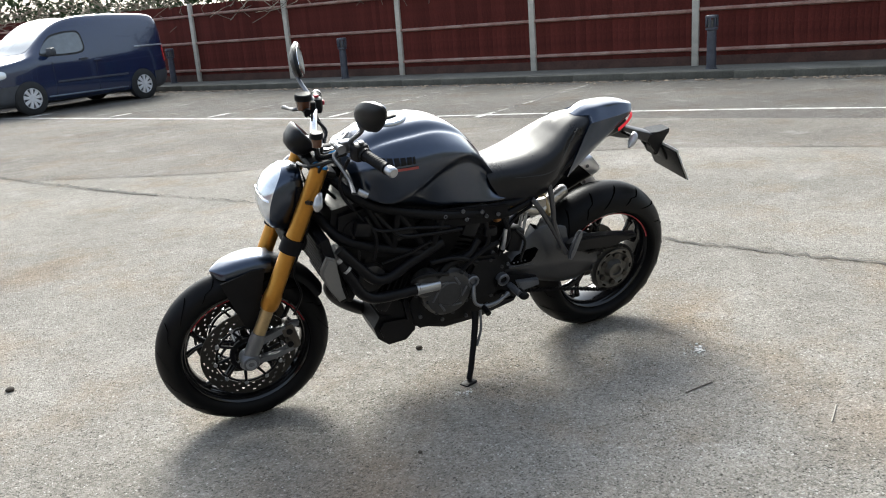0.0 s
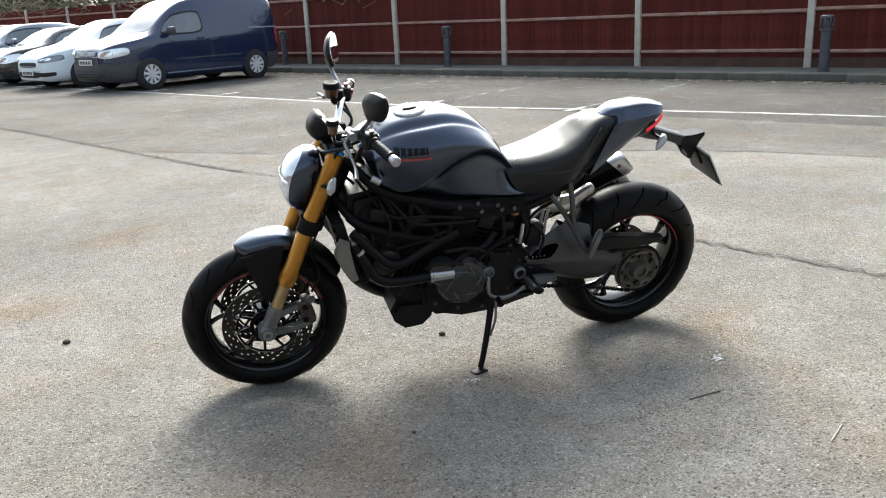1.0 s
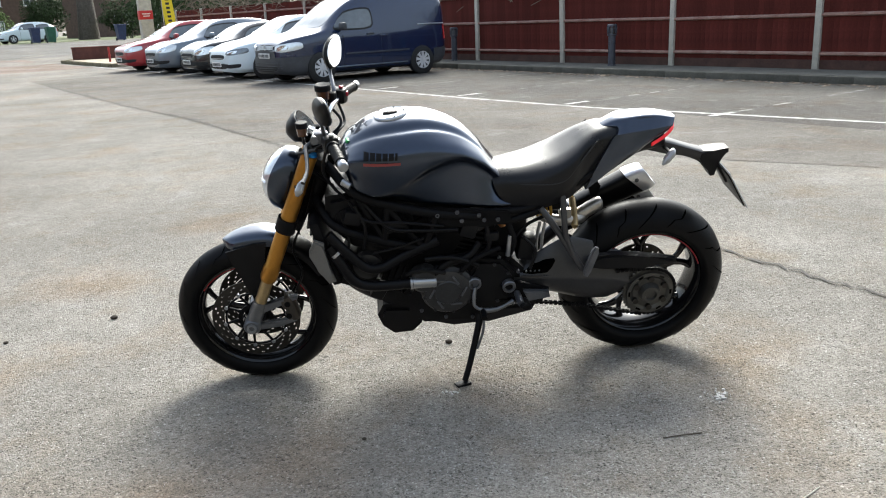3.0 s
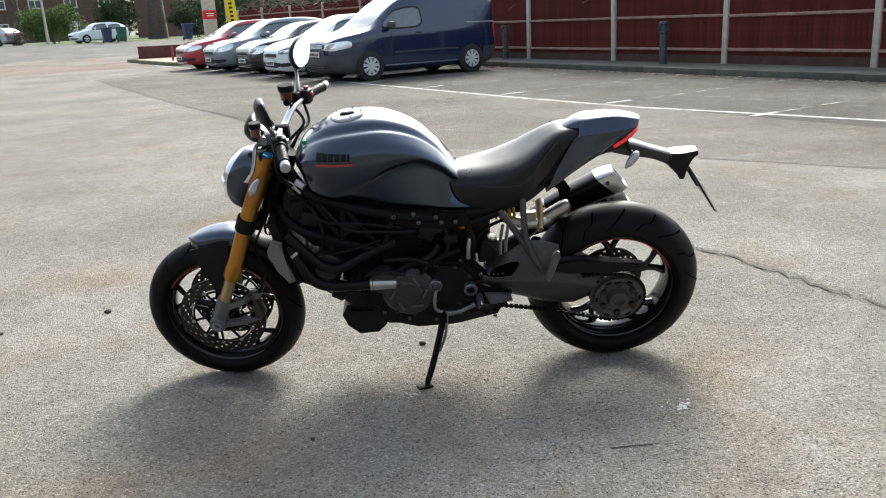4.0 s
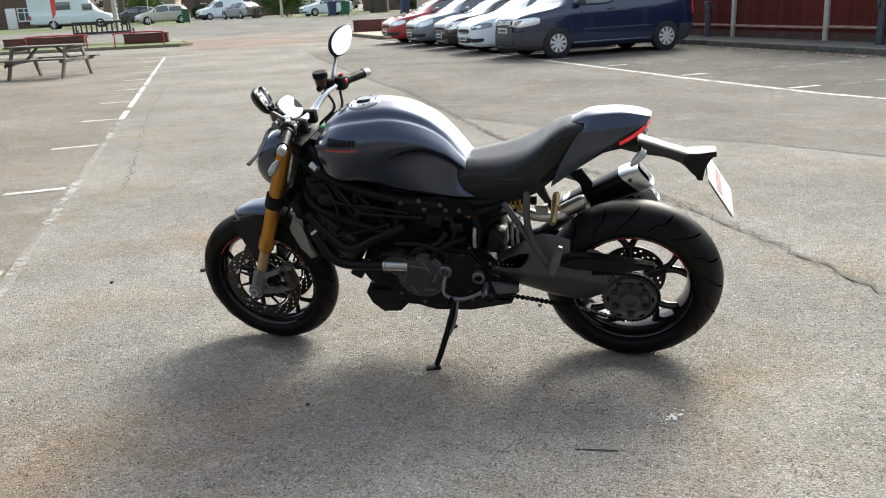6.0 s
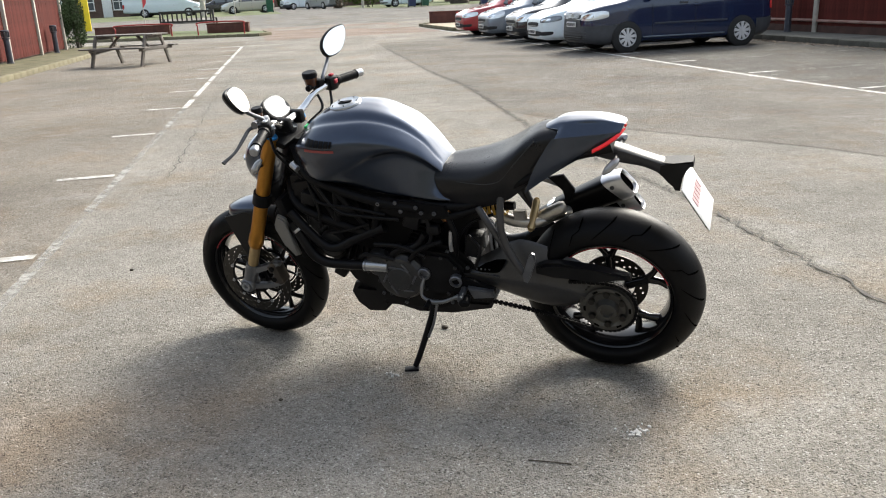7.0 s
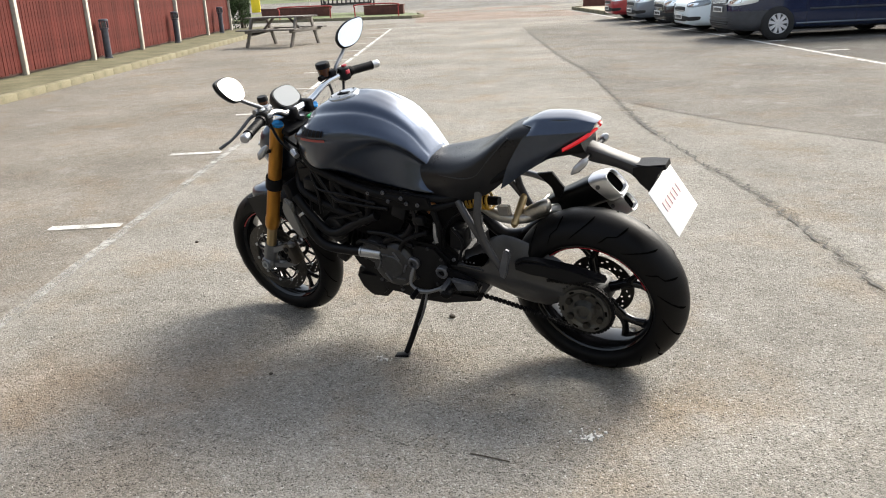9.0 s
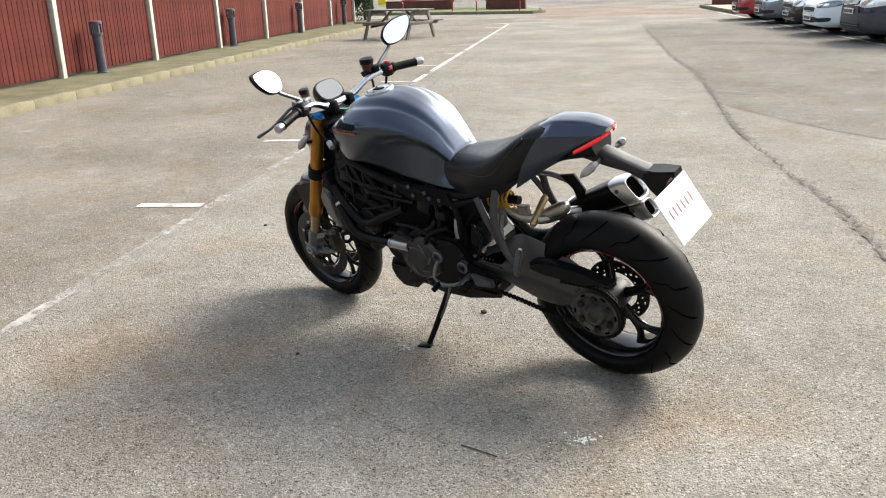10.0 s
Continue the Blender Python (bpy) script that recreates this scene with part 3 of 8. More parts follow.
fence("fence_right", "tall dark red-brown close-boarded fence with concrete posts", [(FENCE_A, 5.42 + 3.1 * k) for k in range(-3, 11)], 1.9, -1, 0.105, lambda s: s < 22.5, ((0.28, 0), (0.95, 0), (1.62, 0)))
fence("fence_left", "sunlit red-brown close-boarded fence with pale posts", [(wall_b(s), s) for s in (0.25, 3.35, 6.45, 9.55, 12.7, 15.85, 18.95, 22.05, 25.15, 28.25)], 1.85, 1, 0.125, lambda s: 5 < s < 30, (), 0.06)


LAMP_SMOKED_GREY = material("dull_lens", (0.12, 0.12, 0.12), 0.3, vary=0.2, scale=20)


def bollard(m, height=0.98):
    t = thing("bollard_light", "dark grey cylindrical bollard light with a caged head", "bollard", m, "bollard lights by the fences")
    bm = BM()
    lathe(bm, [(0, 0.0), (0, 0.1), (0.02, 0.1), (0.025, 0.078), (height - 0.24, 0.074), (height - 0.23, 0.098), (height - 0.195, 0.1), (height - 0.19, 0.06), (height - 0.19, 0.0)], (0, 0, 0), "Z", 20)
    part("column", bm, BOLLARD, t)
    for k in range(8):
        a = 2 * math.pi * k / 8
        bm = BM()
        box(bm, (0.09 * math.cos(a), 0.09 * math.sin(a), height - 0.11), (0.03, 0.02, 0.15), Matrix.Rotation(a, 3, "Z"), bevel=0.003)
        part("cage_bar", bm, BOLLARD, t)
    bm = BM()
    lathe(bm, [(height - 0.05, 0.0), (height - 0.05, 0.102), (height - 0.03, 0.106), (height - 0.008, 0.1), (height + 0.003, 0.08), (height + 0.006, 0.0)], (0, 0, 0), "Z", 20)
    part("cap", bm, BOLLARD, t, "flat dark cap")
    bm = BM()
    lathe(bm, [(height - 0.195, 0.056), (height - 0.07, 0.056)], (0, 0, 0), "Z", 16)
    part("lens", bm, LAMP_SMOKED_GREY, t, "dull lamp lens")
    return t


first_bollard = bollard(place(11.93, 9.75, 0.115), 0.86)
for w, s in ((11.62, 1.86), (12.1, 15.4), (11.95, 22.0)):
    copy_thing(first_bollard, place(w, s, 0.115))
for s, w in ((5.8, -7.3), (10.36, -7.25), (16.3, -7.14), (21.4, -6.98), (26.2, -6.8)):
    copy_thing(first_bollard, place(w, s, 0.1))


# ---- picnic table ----
def picnic_table(m):
    t = thing("picnic_table", "weathered grey wooden picnic table with attached benches", "picnic table", m)
    for k in range(5):
        bm = BM()
        box(bm, (0, (k - 2) * 0.145, 0.735), (1.8, 0.135, 0.035), bevel=0.005)
        part("tabletop_plank", bm, GREY_WOOD, t)
    for y in (-0.68, 0.68):
        for k in (-0.5, 0.5):
            bm = BM()
            box(bm, (0, y + k * 0.125, 0.44), (1.8, 0.115, 0.035), bevel=0.005)
            part("bench_plank", bm, GREY_WOOD, t)
    for x in (-0.68, 0.68):
        for sgn in (-1, 1):
            bm = BM()
            a = math.degrees(math.atan2(0.42, 0.72))
            box(bm, (x, sgn * 0.5, 0.36), (0.045, 0.095, 0.82), pose(0, 0, 0, sgn * a * 0.8, 0, 0), bevel=0.004)
            part("leg", bm, GREY_WOOD, t)
        bm = BM()
        box(bm, (x + 0.045, 0, 0.405), (0.04, 1.5, 0.09), bevel=0.004)
        part("bench_bearer", bm, GREY_WOOD, t)
        bm = BM()
        box(bm, (x + 0.045, 0, 0.69), (0.04, 0.68, 0.08), bevel=0.004)
        part("top_bearer", bm, GREY_WOOD, t)
        bm = BM()
        box(bm, (x * 0.62, 0, 0.55), (0.55, 0.07, 0.045), pose(0, 0, 0, 0, (1 if x > 0 else -1) * 42, 0), bevel=0.004)
        part("brace", bm, GREY_WOOD, t)
    return t


picnic_table(Matrix.Translation((-13.55, 14.35, 0)) @ pose(0, 0, 0, 0, 0, 8))


# ---- vehicles ----
CHROME_LAMP = material("lamp_reflector", (0.7, 0.72, 0.75), 0.15, metal=0.9, vary=0.25, scale=45)
LAMP_SMOKED = material("smoked_car_lamp", (0.16, 0.18, 0.2), 0.1, metal=0.3, coat=1.0, vary=0.2, scale=30)
def wheel_of(t, x, y, r, width, spokes, cap):
    side = 1 if y > 0 else -1
    bm = BM()
    lathe(bm, [(-width / 2, r * 0.62), (-width / 2, r * 0.9), (-width * 0.4, r), (width * 0.4, r), (width / 2, r * 0.9), (width / 2, r * 0.62)], (x, y, r), "Y", 28)
    tyre = part("wheel", bm, CAR_TYRE, t, "black tyre on its rim")
    bm = BM()
    f = side * (width / 2 - 0.012)
    lathe(bm, [(f - side * 0.01, 0.0), (f - side * 0.01, r * 0.6), (f, r * 0.66)], (x, y, r), "Y", 28)
    part("rim", bm, CAR_TRIM, tyre)
    bm = BM()
    slab(bm, [(-0.018, 0.03), (0.018, 0.03), (0.036, r * 0.6), (-0.036, r * 0.6)], f - side * 0.008, f + side * 0.012)
    spoke_me = mesh_of("spoke", bm, cap, smooth=False)
    for k in range(spokes):
        ob = new("spoke", spoke_me)
        ob.parent = tyre
        ob.matrix_basis = Matrix.Translation((x, y, r)) @ Matrix.Rotation(2 * math.pi * k / spokes, 4, "Y")
    bm = BM()
    lathe(bm, [(f + side * 0.02, 0.0), (f + side * 0.016, 0.06), (f - side * 0.005, 0.07)], (x, y, r), "Y", 16)
    part("hub_cover", bm, cap, tyre)
    bm = BM()
    lathe(bm, [(f - side * 0.008, r * 0.57), (f + side * 0.014, r * 0.6), (f - side * 0.002, r * 0.66)], (x, y, r), "Y", 28)
    part("hubcap", bm, cap, tyre)


def patch(src, test, lift, name, mat, parent, label=""):
    """A panel lying on a body: the faces of src that pass the test, lifted a little and given thickness."""
    bm = BM()
    made = {}
    for f in src.faces:
        c = f.calc_center_median()
        if test(c, f.normal):
            vs = []
            for v in f.verts:
                if v.index not in made:
                    made[v.index] = bm.verts.new(v.co + v.normal * lift)
                vs.append(made[v.index])
            bm.faces.new(vs)
    if not len(bm.faces):
        bm.free()
        return None
    bmesh.ops.solidify(bm, geom=bm.faces[:], thickness=lift + 0.002)
    return part(name, bm, mat, parent, label)


def decal(tree, outline, start, way, lift, name, mat, parent, label=""):
    """A panel with a clean outline laid onto a body: the outline's points are dropped onto it along a direction."""
    pts = []
    n = len(outline)
    for i in range(n):
        a, b = Vector(outline[i]), Vector(outline[(i + 1) % n])
        pts += [a.lerp(b, k / 5) for k in range(5)]
    # rounded corners
    for _ in range(2):
        pts = [(pts[i - 1] + pts[i] * 2 + pts[(i + 1) % len(pts)]) / 4 for i in range(len(pts))]
    mid = sum(pts, Vector((0, 0))) / len(pts)
    rings = []
    for k, up in ((7, -0.006), (7, lift), (6, lift), (5, lift), (4, lift), (3, lift), (2, lift), (1, lift), (0.2, lift)):
        ring = []
        for p in pts:
            hit = tree.ray_cast(start(mid + (p - mid) * (k / 7)), Vector(way))
            if hit[0] is None:
                return None
            ring.append(hit[0] - Vector(way).normalized() * up)
        rings.append(ring)
    bm = BM()
    skin(bm, rings)
    bmesh.ops.recalc_face_normals(bm, faces=bm.faces)
    return part(name, bm, mat, parent, label)


def car(label, m, paint_mat, prof, half, wb, front, wheel_r, screen, glass, cat="car", spokes=8, cap=None, trim=None, group="cars parked in a row", grille_z=0.55, lamp=(0.6, 0.74), bumper=None, name="car", slats=1, lamp_mat=None, drop=0.1):
    """A car along x with its nose at x = 0. prof: stations (x, bottom, belt, top, half width of the roof);
    screen: x range of the windscreen; glass: x ranges of the side windows; lamp: z range of the headlights."""
    t = thing(name, label, cat, m, group)
    length = prof[-1][0]
    st = []
    for x, zb, belt, top, hr in prof:
        e = min(x, length - x)
        hw = half * ((0.55 + 0.45 * min(1.0, x / 0.6) ** 0.5) if x < length / 2 else (0.86 + 0.14 * min(1.0, e / 0.4) ** 0.5))
        hr = min(hr, hw * 0.95)
        st.append([(x, 0, top), (x, hr * 0.7, top - 0.012), (x, hr, top - (0.05 if top - belt > 0.14 else 0.025)), (x, hw * 0.965, belt), (x, hw, belt * 0.62 + zb * 0.38), (x, hw * 0.985, zb + 0.1), (x, hw * 0.86, zb)])
    src = BM()
    loft(src, st, along=8, around=5)
    bmesh.ops.recalc_face_normals(src, faces=src.faces)
    src.normal_update()
    src.verts.index_update()

    def belt_at(x):
        return float(np.interp(x, [p[0] for p in prof], [p[2] for p in prof]))

    def top_at(x):
        return float(np.interp(x, [p[0] for p in prof], [p[3] for p in prof]))

    body = part("body", src.copy(), paint_mat, t)
    tree = BVHTree.FromBMesh(src)

    def ahead(p):
        return Vector((-3, p.x, p.y))

    if screen:
        z0, z1 = top_at(screen[0]) + 0.03, top_at(screen[1]) - 0.05
        decal(tree, [(-half * 0.76, z0), (0, z0 - 0.02), (half * 0.76, z0), (half * 0.6, z1), (0, z1 + 0.02), (-half * 0.6, z1)], ahead, (1, 0, 0), 0.006, "windscreen", CAR_GLASS, body, "sloping windscreen with the sky in it")
    for a, b in glass:
        h = min(top_at((a + b) / 2) - drop, top_at(b) - drop) - belt_at((a + b) / 2)
        lean = 0.95 * h if a < 2 else 0.05
        for sg in (-1, 1):
            def beside(p, sg=sg):
                return Vector((p.x, sg * 3, p.y))
            z0 = belt_at((a + b) / 2) + 0.02
            z1 = z0 + h
            for grow, lift, nm, mat in ((0.035, 0.004, "window_surround", CAR_TYRE), (0.0, 0.009, "side_window", CAR_GLASS)):
                decal(tree, [(a - grow, z0 - grow), (b + grow, z0 - grow), (b - 0.02 + grow, z1 + grow), ((a + lean + b) / 2, z1 + grow), (a + lean, z1 - 0.06 + grow), (a + lean * 0.45, z0 + h * 0.48)], beside, (0, -sg, 0), lift, nm, mat, body)
    for sg in (-1, 1):
        lo, hi = lamp
        decal(tree, [(sg * half * 0.54, lo), (sg * half * 0.52, hi - 0.04), (sg * half * 0.7, hi), (sg * half * 0.92, hi + 0.04), (sg * half * 0.94, lo + 0.04), (sg * half * 0.75, lo - 0.01)], ahead, (1, 0, 0), 0.012, "headlight", lamp_mat or LAMP_LENS, body, "clear headlight")
        patch(src, lambda c, n: c.y * sg > half * 0.7 and c.x > length - 0.09 and 0.75 < c.z < 1.1, 0.008, "rear_light", RED_PAINT, body)
        decal(tree, [(sg * half * 0.62, lo + 0.035), (sg * half * 0.61, hi - 0.045), (sg * half * 0.72, hi - 0.03), (sg * half * 0.8, hi - 0.025), (sg * half * 0.8, lo + 0.045), (sg * half * 0.72, lo + 0.03)], ahead, (1, 0, 0), 0.018, "reflector", CHROME_LAMP, body, "bright lamp reflector")
        if not bumper:
            decal(tree, [(sg * half * 0.56, 0.3), (sg * half * 0.56, 0.36), (sg * half * 0.7, 0.385), (sg * half * 0.86, 0.39), (sg * half * 0.84, 0.31), (sg * half * 0.7, 0.29)], ahead, (1, 0, 0), 0.012, "fog_lamp_recess", CAR_TYRE, body)
    nose = [f for f in src.faces if f.calc_center_median().x < 0.62]
    bmesh.ops.subdivide_edges(src, edges=list({e for f in nose for e in f.edges}), cuts=3, use_grid_fill=True)
    src.normal_update()
    src.verts.index_update()
    if bumper:
        patch(src, lambda c, n: c.x < 0.62 and c.z < bumper, 0.014, "bumper", CAR_TRIM, body, "dark grey plastic bumper")
        patch(src, lambda c, n: c.x > length - 0.4 and c.z < bumper, 0.014, "bumper", CAR_TRIM, body, "dark grey plastic bumper")
    gr = decal(tree, [(-half * 0.42, grille_z - 0.055), (half * 0.42, grille_z - 0.055), (half * 0.45, grille_z + 0.055), (-half * 0.45, grille_z + 0.055)], ahead, (1, 0, 0), 0.01, "grille", CAR_TYRE, body)
    for k in range(slats):
        zz = grille_z - 0.033 + 0.066 * k / max(1, slats - 1)
        decal(tree, [(-half * 0.41, zz - 0.007), (half * 0.41, zz - 0.007), (half * 0.42, zz + 0.007), (-half * 0.42, zz + 0.007)], ahead, (1, 0, 0), 0.018, "grille_bar", CAR_SILVER, gr)
    lift = 0.03 if bumper else 0.012
    decal(tree, [(-half * 0.5, 0.27), (half * 0.5, 0.27), (half * (0.62 if bumper else 0.72), 0.4), (-half * (0.62 if bumper else 0.72), 0.4)], ahead, (1, 0, 0), lift, "lower_grille", CAR_TYRE, body)
    if bumper:
        for zz in (0.3, 0.345, 0.39, 0.45):
            decal(tree, [(-half * 0.7, zz - 0.008), (half * 0.7, zz - 0.008), (half * 0.72, zz + 0.008), (-half * 0.72, zz + 0.008)], ahead, (1, 0, 0), 0.036, "bumper_rib", CAR_TRIM, body)
    src.free()
    for x in (front, front + wb):
        for sg in (-1, 1):
            wheel_of(t, x, sg * (half - 0.07), wheel_r, 0.2, spokes, cap or HUBCAP)
            # black ring painting the shaded gap round the wheel; the body is uncut
            bm = BM()
            lathe(bm, [(sg * (half - 0.12), wheel_r * 0.9), (sg * (half + 0.006), wheel_r * 0.9), (sg * (half + 0.008), wheel_r * 1.03), (sg * (half - 0.06), wheel_r * 1.06)], (x, 0, wheel_r), "Y", 30)
            part("arch_shade_ring", bm, CAR_TYRE, body)
    for sg in (-1, 1):
        bm = BM()
        mx = (screen[0] + 0.42) if screen else 1.4
        box(bm, (mx, sg * (half + 0.1), belt_at(mx) + 0.09), (0.13, 0.2, 0.16), bevel=0.045)
        part("wing_mirror", bm, trim or paint_mat, body)
        bm = BM()
        box(bm, (length * 0.5, sg * (half + 0.002), belt_at(length * 0.5) - 0.12), (0.18, 0.03, 0.035), bevel=0.01)
        part("door_handle", bm, trim or paint_mat, body)
        for x in (length * 0.335, length * 0.565):
            bm = BM()
            box(bm, (x, sg * (half * 0.985), 0.62), (0.008, 0.035, 0.7))
            part("door_gap", bm, CAR_TYRE, body)
    bm = BM()
    box(bm, (-0.035, 0, grille_z - 0.17), (0.012, 0.52, 0.11), bevel=0.003)
    pl = part("number_plate", bm, PLATE_WHITE, body, "white number plate with dark bars")
    for k in range(7):
        bm = BM()
        box(bm, (-0.044, -0.2 + 0.066 * k, grille_z - 0.17), (0.006, 0.035, 0.065))
        part("dark_bar", bm, PLATE_INK, pl)
    bm = BM()
    box(bm, (length / 2, 0, wheel_r * 0.75), (length * 0.86, half * 1.5, 0.12), bevel=0.03)
    part("underbody", bm, CAR_TYRE, body)
    return t, body


def parked(s, nose=6.25, turn=0.0):
    return place(nose, s, 0, turn)


# blue panel van
VAN = [(0.0, 0.34, 0.6, 0.72, 0.45), (0.08, 0.24, 0.74, 0.88, 0.6), (0.4, 0.2, 0.9, 1.0, 0.72), (0.95, 0.2, 1.02, 1.12, 0.76), (1.3, 0.2, 1.07, 1.38, 0.7), (1.75, 0.2, 1.09, 1.67, 0.67), (2.2, 0.2, 1.1, 1.8, 0.69), (2.8, 0.2, 1.12, 1.83, 0.71), (3.5, 0.2, 1.12, 1.82, 0.71), (4.08, 0.22, 1.1, 1.78, 0.71), (4.26, 0.3, 1.05, 1.7, 0.7), (4.33, 0.4, 1.0, 1.55, 0.68)]
van, van_body = car("dark blue panel van with grey bumpers parked nose out", parked(14.6), VAN_BLUE, VAN, 0.9, 2.68, 0.88, 0.32, (0.98, 1.95), [(1.22, 2.25)], "van", 9, HUBCAP, CAR_TRIM, grille_z=0.78, lamp=(0.69, 0.85), bumper=0.58, name="van", slats=4, drop=0.17)
for sg in (-1, 1):
    bm = BM()
    box(bm, (2.35, sg * 0.905, 0.58), (1.7, 0.02, 0.035), bevel=0.006)
    part("side_moulding", bm, CAR_TRIM, van_body)
    bm = BM()
    box(bm, (2.2, sg * 0.895, 0.31), (1.9, 0.02, 0.03), bevel=0.006)
    part("sill_strip", bm, CAR_GREY, van_body)
    bm = BM()
    box(bm, (3.85, sg * 0.868, 1.13), (0.75, 0.02, 0.03), bevel=0.004)
    part("sliding_door_rail", bm, CAR_SILVER, van_body)
    bm = BM()
    box(bm, (2.5, sg * 0.905, 0.93), (0.2, 0.03, 0.04), bevel=0.01)
    part("door_handle", bm, VAN_BLUE, van_body)
bm = BM()
lathe(bm, [(-0.006, 0.0), (-0.006, 0.06), (0.0, 0.065)], (0.0, 0, 0.78), "X", 20)
part("round_badge", bm, CAR_SILVER, van_body, "plain round silver badge")

HATCH = [(0.0, 0.32, 0.48, 0.58, 0.4), (0.08, 0.2, 0.6, 0.72, 0.58), (0.45, 0.18, 0.78, 0.87, 0.7), (1.05, 0.18, 0.9, 0.99, 0.68), (1.5, 0.18, 0.93, 1.24, 0.62), (1.95, 0.18, 0.95, 1.43, 0.58), (2.6, 0.18, 0.96, 1.47, 0.6), (3.3, 0.2, 0.97, 1.42, 0.58), (3.8, 0.22, 0.97, 1.25, 0.58), (4.05, 0.3, 0.95, 1.0, 0.6), (4.14, 0.4, 0.8, 0.86, 0.55)]
SCR = (1.08, 1.98)
SIDES = [(1.3, 2.45), (2.55, 3.5)]
car("white hatchback with a black lower grille parked nose out", parked(17.15, 6.2), CAR_WHITE, HATCH, 0.88, 2.55, 0.85, 0.315, SCR, SIDES, spokes=5, lamp=(0.6, 0.72), lamp_mat=LAMP_SMOKED)
LOW = [(x, zb, b * 0.97, min(tp, 1.34), hr) for x, zb, b, tp, hr in HATCH]
car("low black car with silver wheels parked nose out", parked(19.55, 6.35), CAR_BLACK, LOW, 0.87, 2.5, 0.85, 0.31, SCR, SIDES[:1], spokes=5, lamp=(0.56, 0.74))
car("grey hatchback parked nose out", parked(22.0, 6.2), CAR_GREY, HATCH, 0.88, 2.55, 0.85, 0.315, SCR, SIDES, spokes=6, lamp=(0.6, 0.78))
car("red hatchback parked nose out", parked(24.6, 6.1), CAR_RED, HATCH, 0.88, 2.55, 0.85, 0.315, SCR, SIDES, spokes=6)


# ---- motorcycle ----
GREY = material("bike_grey_paint", (0.027, 0.039, 0.066), 0.29, metal=0.92, coat=1.0, vary=0.08, scale=5)
SEAT = material("black_seat_vinyl", (0.008, 0.008, 0.0095), 0.32, specular=0.27, vary=0.25, scale=9, bump=0.15, bump_scale=420, rough_vary=0.06)
SEAT_GRIP = material("seat_side_vinyl", (0.012, 0.012, 0.013), 0.62, vary=0.25, scale=9, bump=0.4, bump_scale=500)
BLACK = material("satin_black_metal", (0.004, 0.004, 0.005), 0.5, vary=0.3, scale=9, bump=0.08, bump_scale=200, rough_vary=0.1, specular=0.13)
RIM = material("gloss_black_rim", (0.005, 0.005, 0.006), 0.11, vary=0.25, scale=9, specular=0.4)
ENGINE = material("cast_engine_black", (0.008, 0.008, 0.009), 0.42, metal=0.2, vary=0.35, scale=12, bump=0.25, bump_scale=260, rough_vary=0.1, specular=0.22)
COVER = material("engine_cover_grey", (0.05, 0.05, 0.052), 0.4, metal=0.5, vary=0.25, scale=12, bump=0.12, bump_scale=260)
PLASTIC = material("black_plastic", (0.005, 0.005, 0.006), 0.42, specular=0.22, vary=0.25, scale=14, bump=0.2, bump_scale=320)
RUBBER = material("tyre_rubber", (0.004, 0.004, 0.0046), 0.46, vary=0.3, scale=10, bump=0.15, bump_scale=300, rough_vary=0.08, specular=0.12)
# near-black matt fill: shade painted into tread grooves, slots and openings
RECESS_SHADE = material("recess_shade", (0.0015, 0.0015, 0.0015), 0.95, vary=0.2, specular=0.0)
HOSE = material("hose_rubber", (0.005, 0.005, 0.0062), 0.36, specular=0.16, vary=0.25, scale=20)
GOLD = material("gold_anodised", (0.42, 0.2, 0.035), 0.36, metal=0.85, vary=0.1, scale=14)
GOLD_DULL = material("gold_worn_tube", (0.42, 0.31, 0.16), 0.38, metal=0.75, vary=0.15, scale=16)
ALLOY = material("machined_alloy", (0.42, 0.43, 0.45), 0.32, metal=0.9, vary=0.12, scale=20)
SPROCKET = material("sprocket_steel", (0.09, 0.087, 0.08), 0.45, metal=0.7, vary=0.2, scale=20)
ALLOY_DARK = material("dark_alloy", (0.15, 0.155, 0.17), 0.38, metal=0.75, vary=0.2, scale=14)
SWING = material("swingarm_grey_alloy", (0.056, 0.056, 0.06), 0.34, metal=0.6, vary=0.15, scale=10, bump=0.06, bump_scale=300)
CHROME = material("bright_metal", (0.75, 0.75, 0.76), 0.16, metal=1.0, vary=0.08, scale=20)
STEEL = material("brake_disc_steel", (0.05, 0.047, 0.043), 0.42, metal=0.9, vary=0.15, scale=30)
MIRROR = material("mirror_glass", (0.92, 0.93, 0.94), 0.02, metal=1.0)
MUFFLER_BLACK = material("muffler_black", (0.005, 0.005, 0.0056), 0.3, metal=0.0, vary=0.2, specular=0.16)
HEADER = material("header_pipe_black", (0.016, 0.016, 0.019), 0.42, metal=0.6, vary=0.25, scale=15)
LENS_CLEAR = material("headlamp_lens", (0.72, 0.76, 0.8), 0.06, metal=0.5, coat=1.0, vary=0.15, scale=40)
SMOKED = material("smoked_lens", (0.3, 0.3, 0.3), 0.1, metal=0.3, coat=1.0, vary=0.15, scale=40)
TAIL_RED = glow_material("tail_light_red", (0.55, 0.01, 0.012), 0.2)
RED_LINE = material("red_pinstripe", (0.3, 0.01, 0.02), 0.4, vary=0.1)
DECAL_DARK = material("dark_decal", (0.006, 0.006, 0.007), 0.5, specular=0.15)
DECAL_RED = material("red_decal", (0.22, 0.018, 0.02), 0.35, coat=0.5)
SHOCK_YELLOW = material("shock_yellow", (0.42, 0.24, 0.02), 0.4, vary=0.1)
BLUE_CAP = material("blue_anodised", (0.02, 0.17, 0.4), 0.3, metal=0.8, vary=0.1)
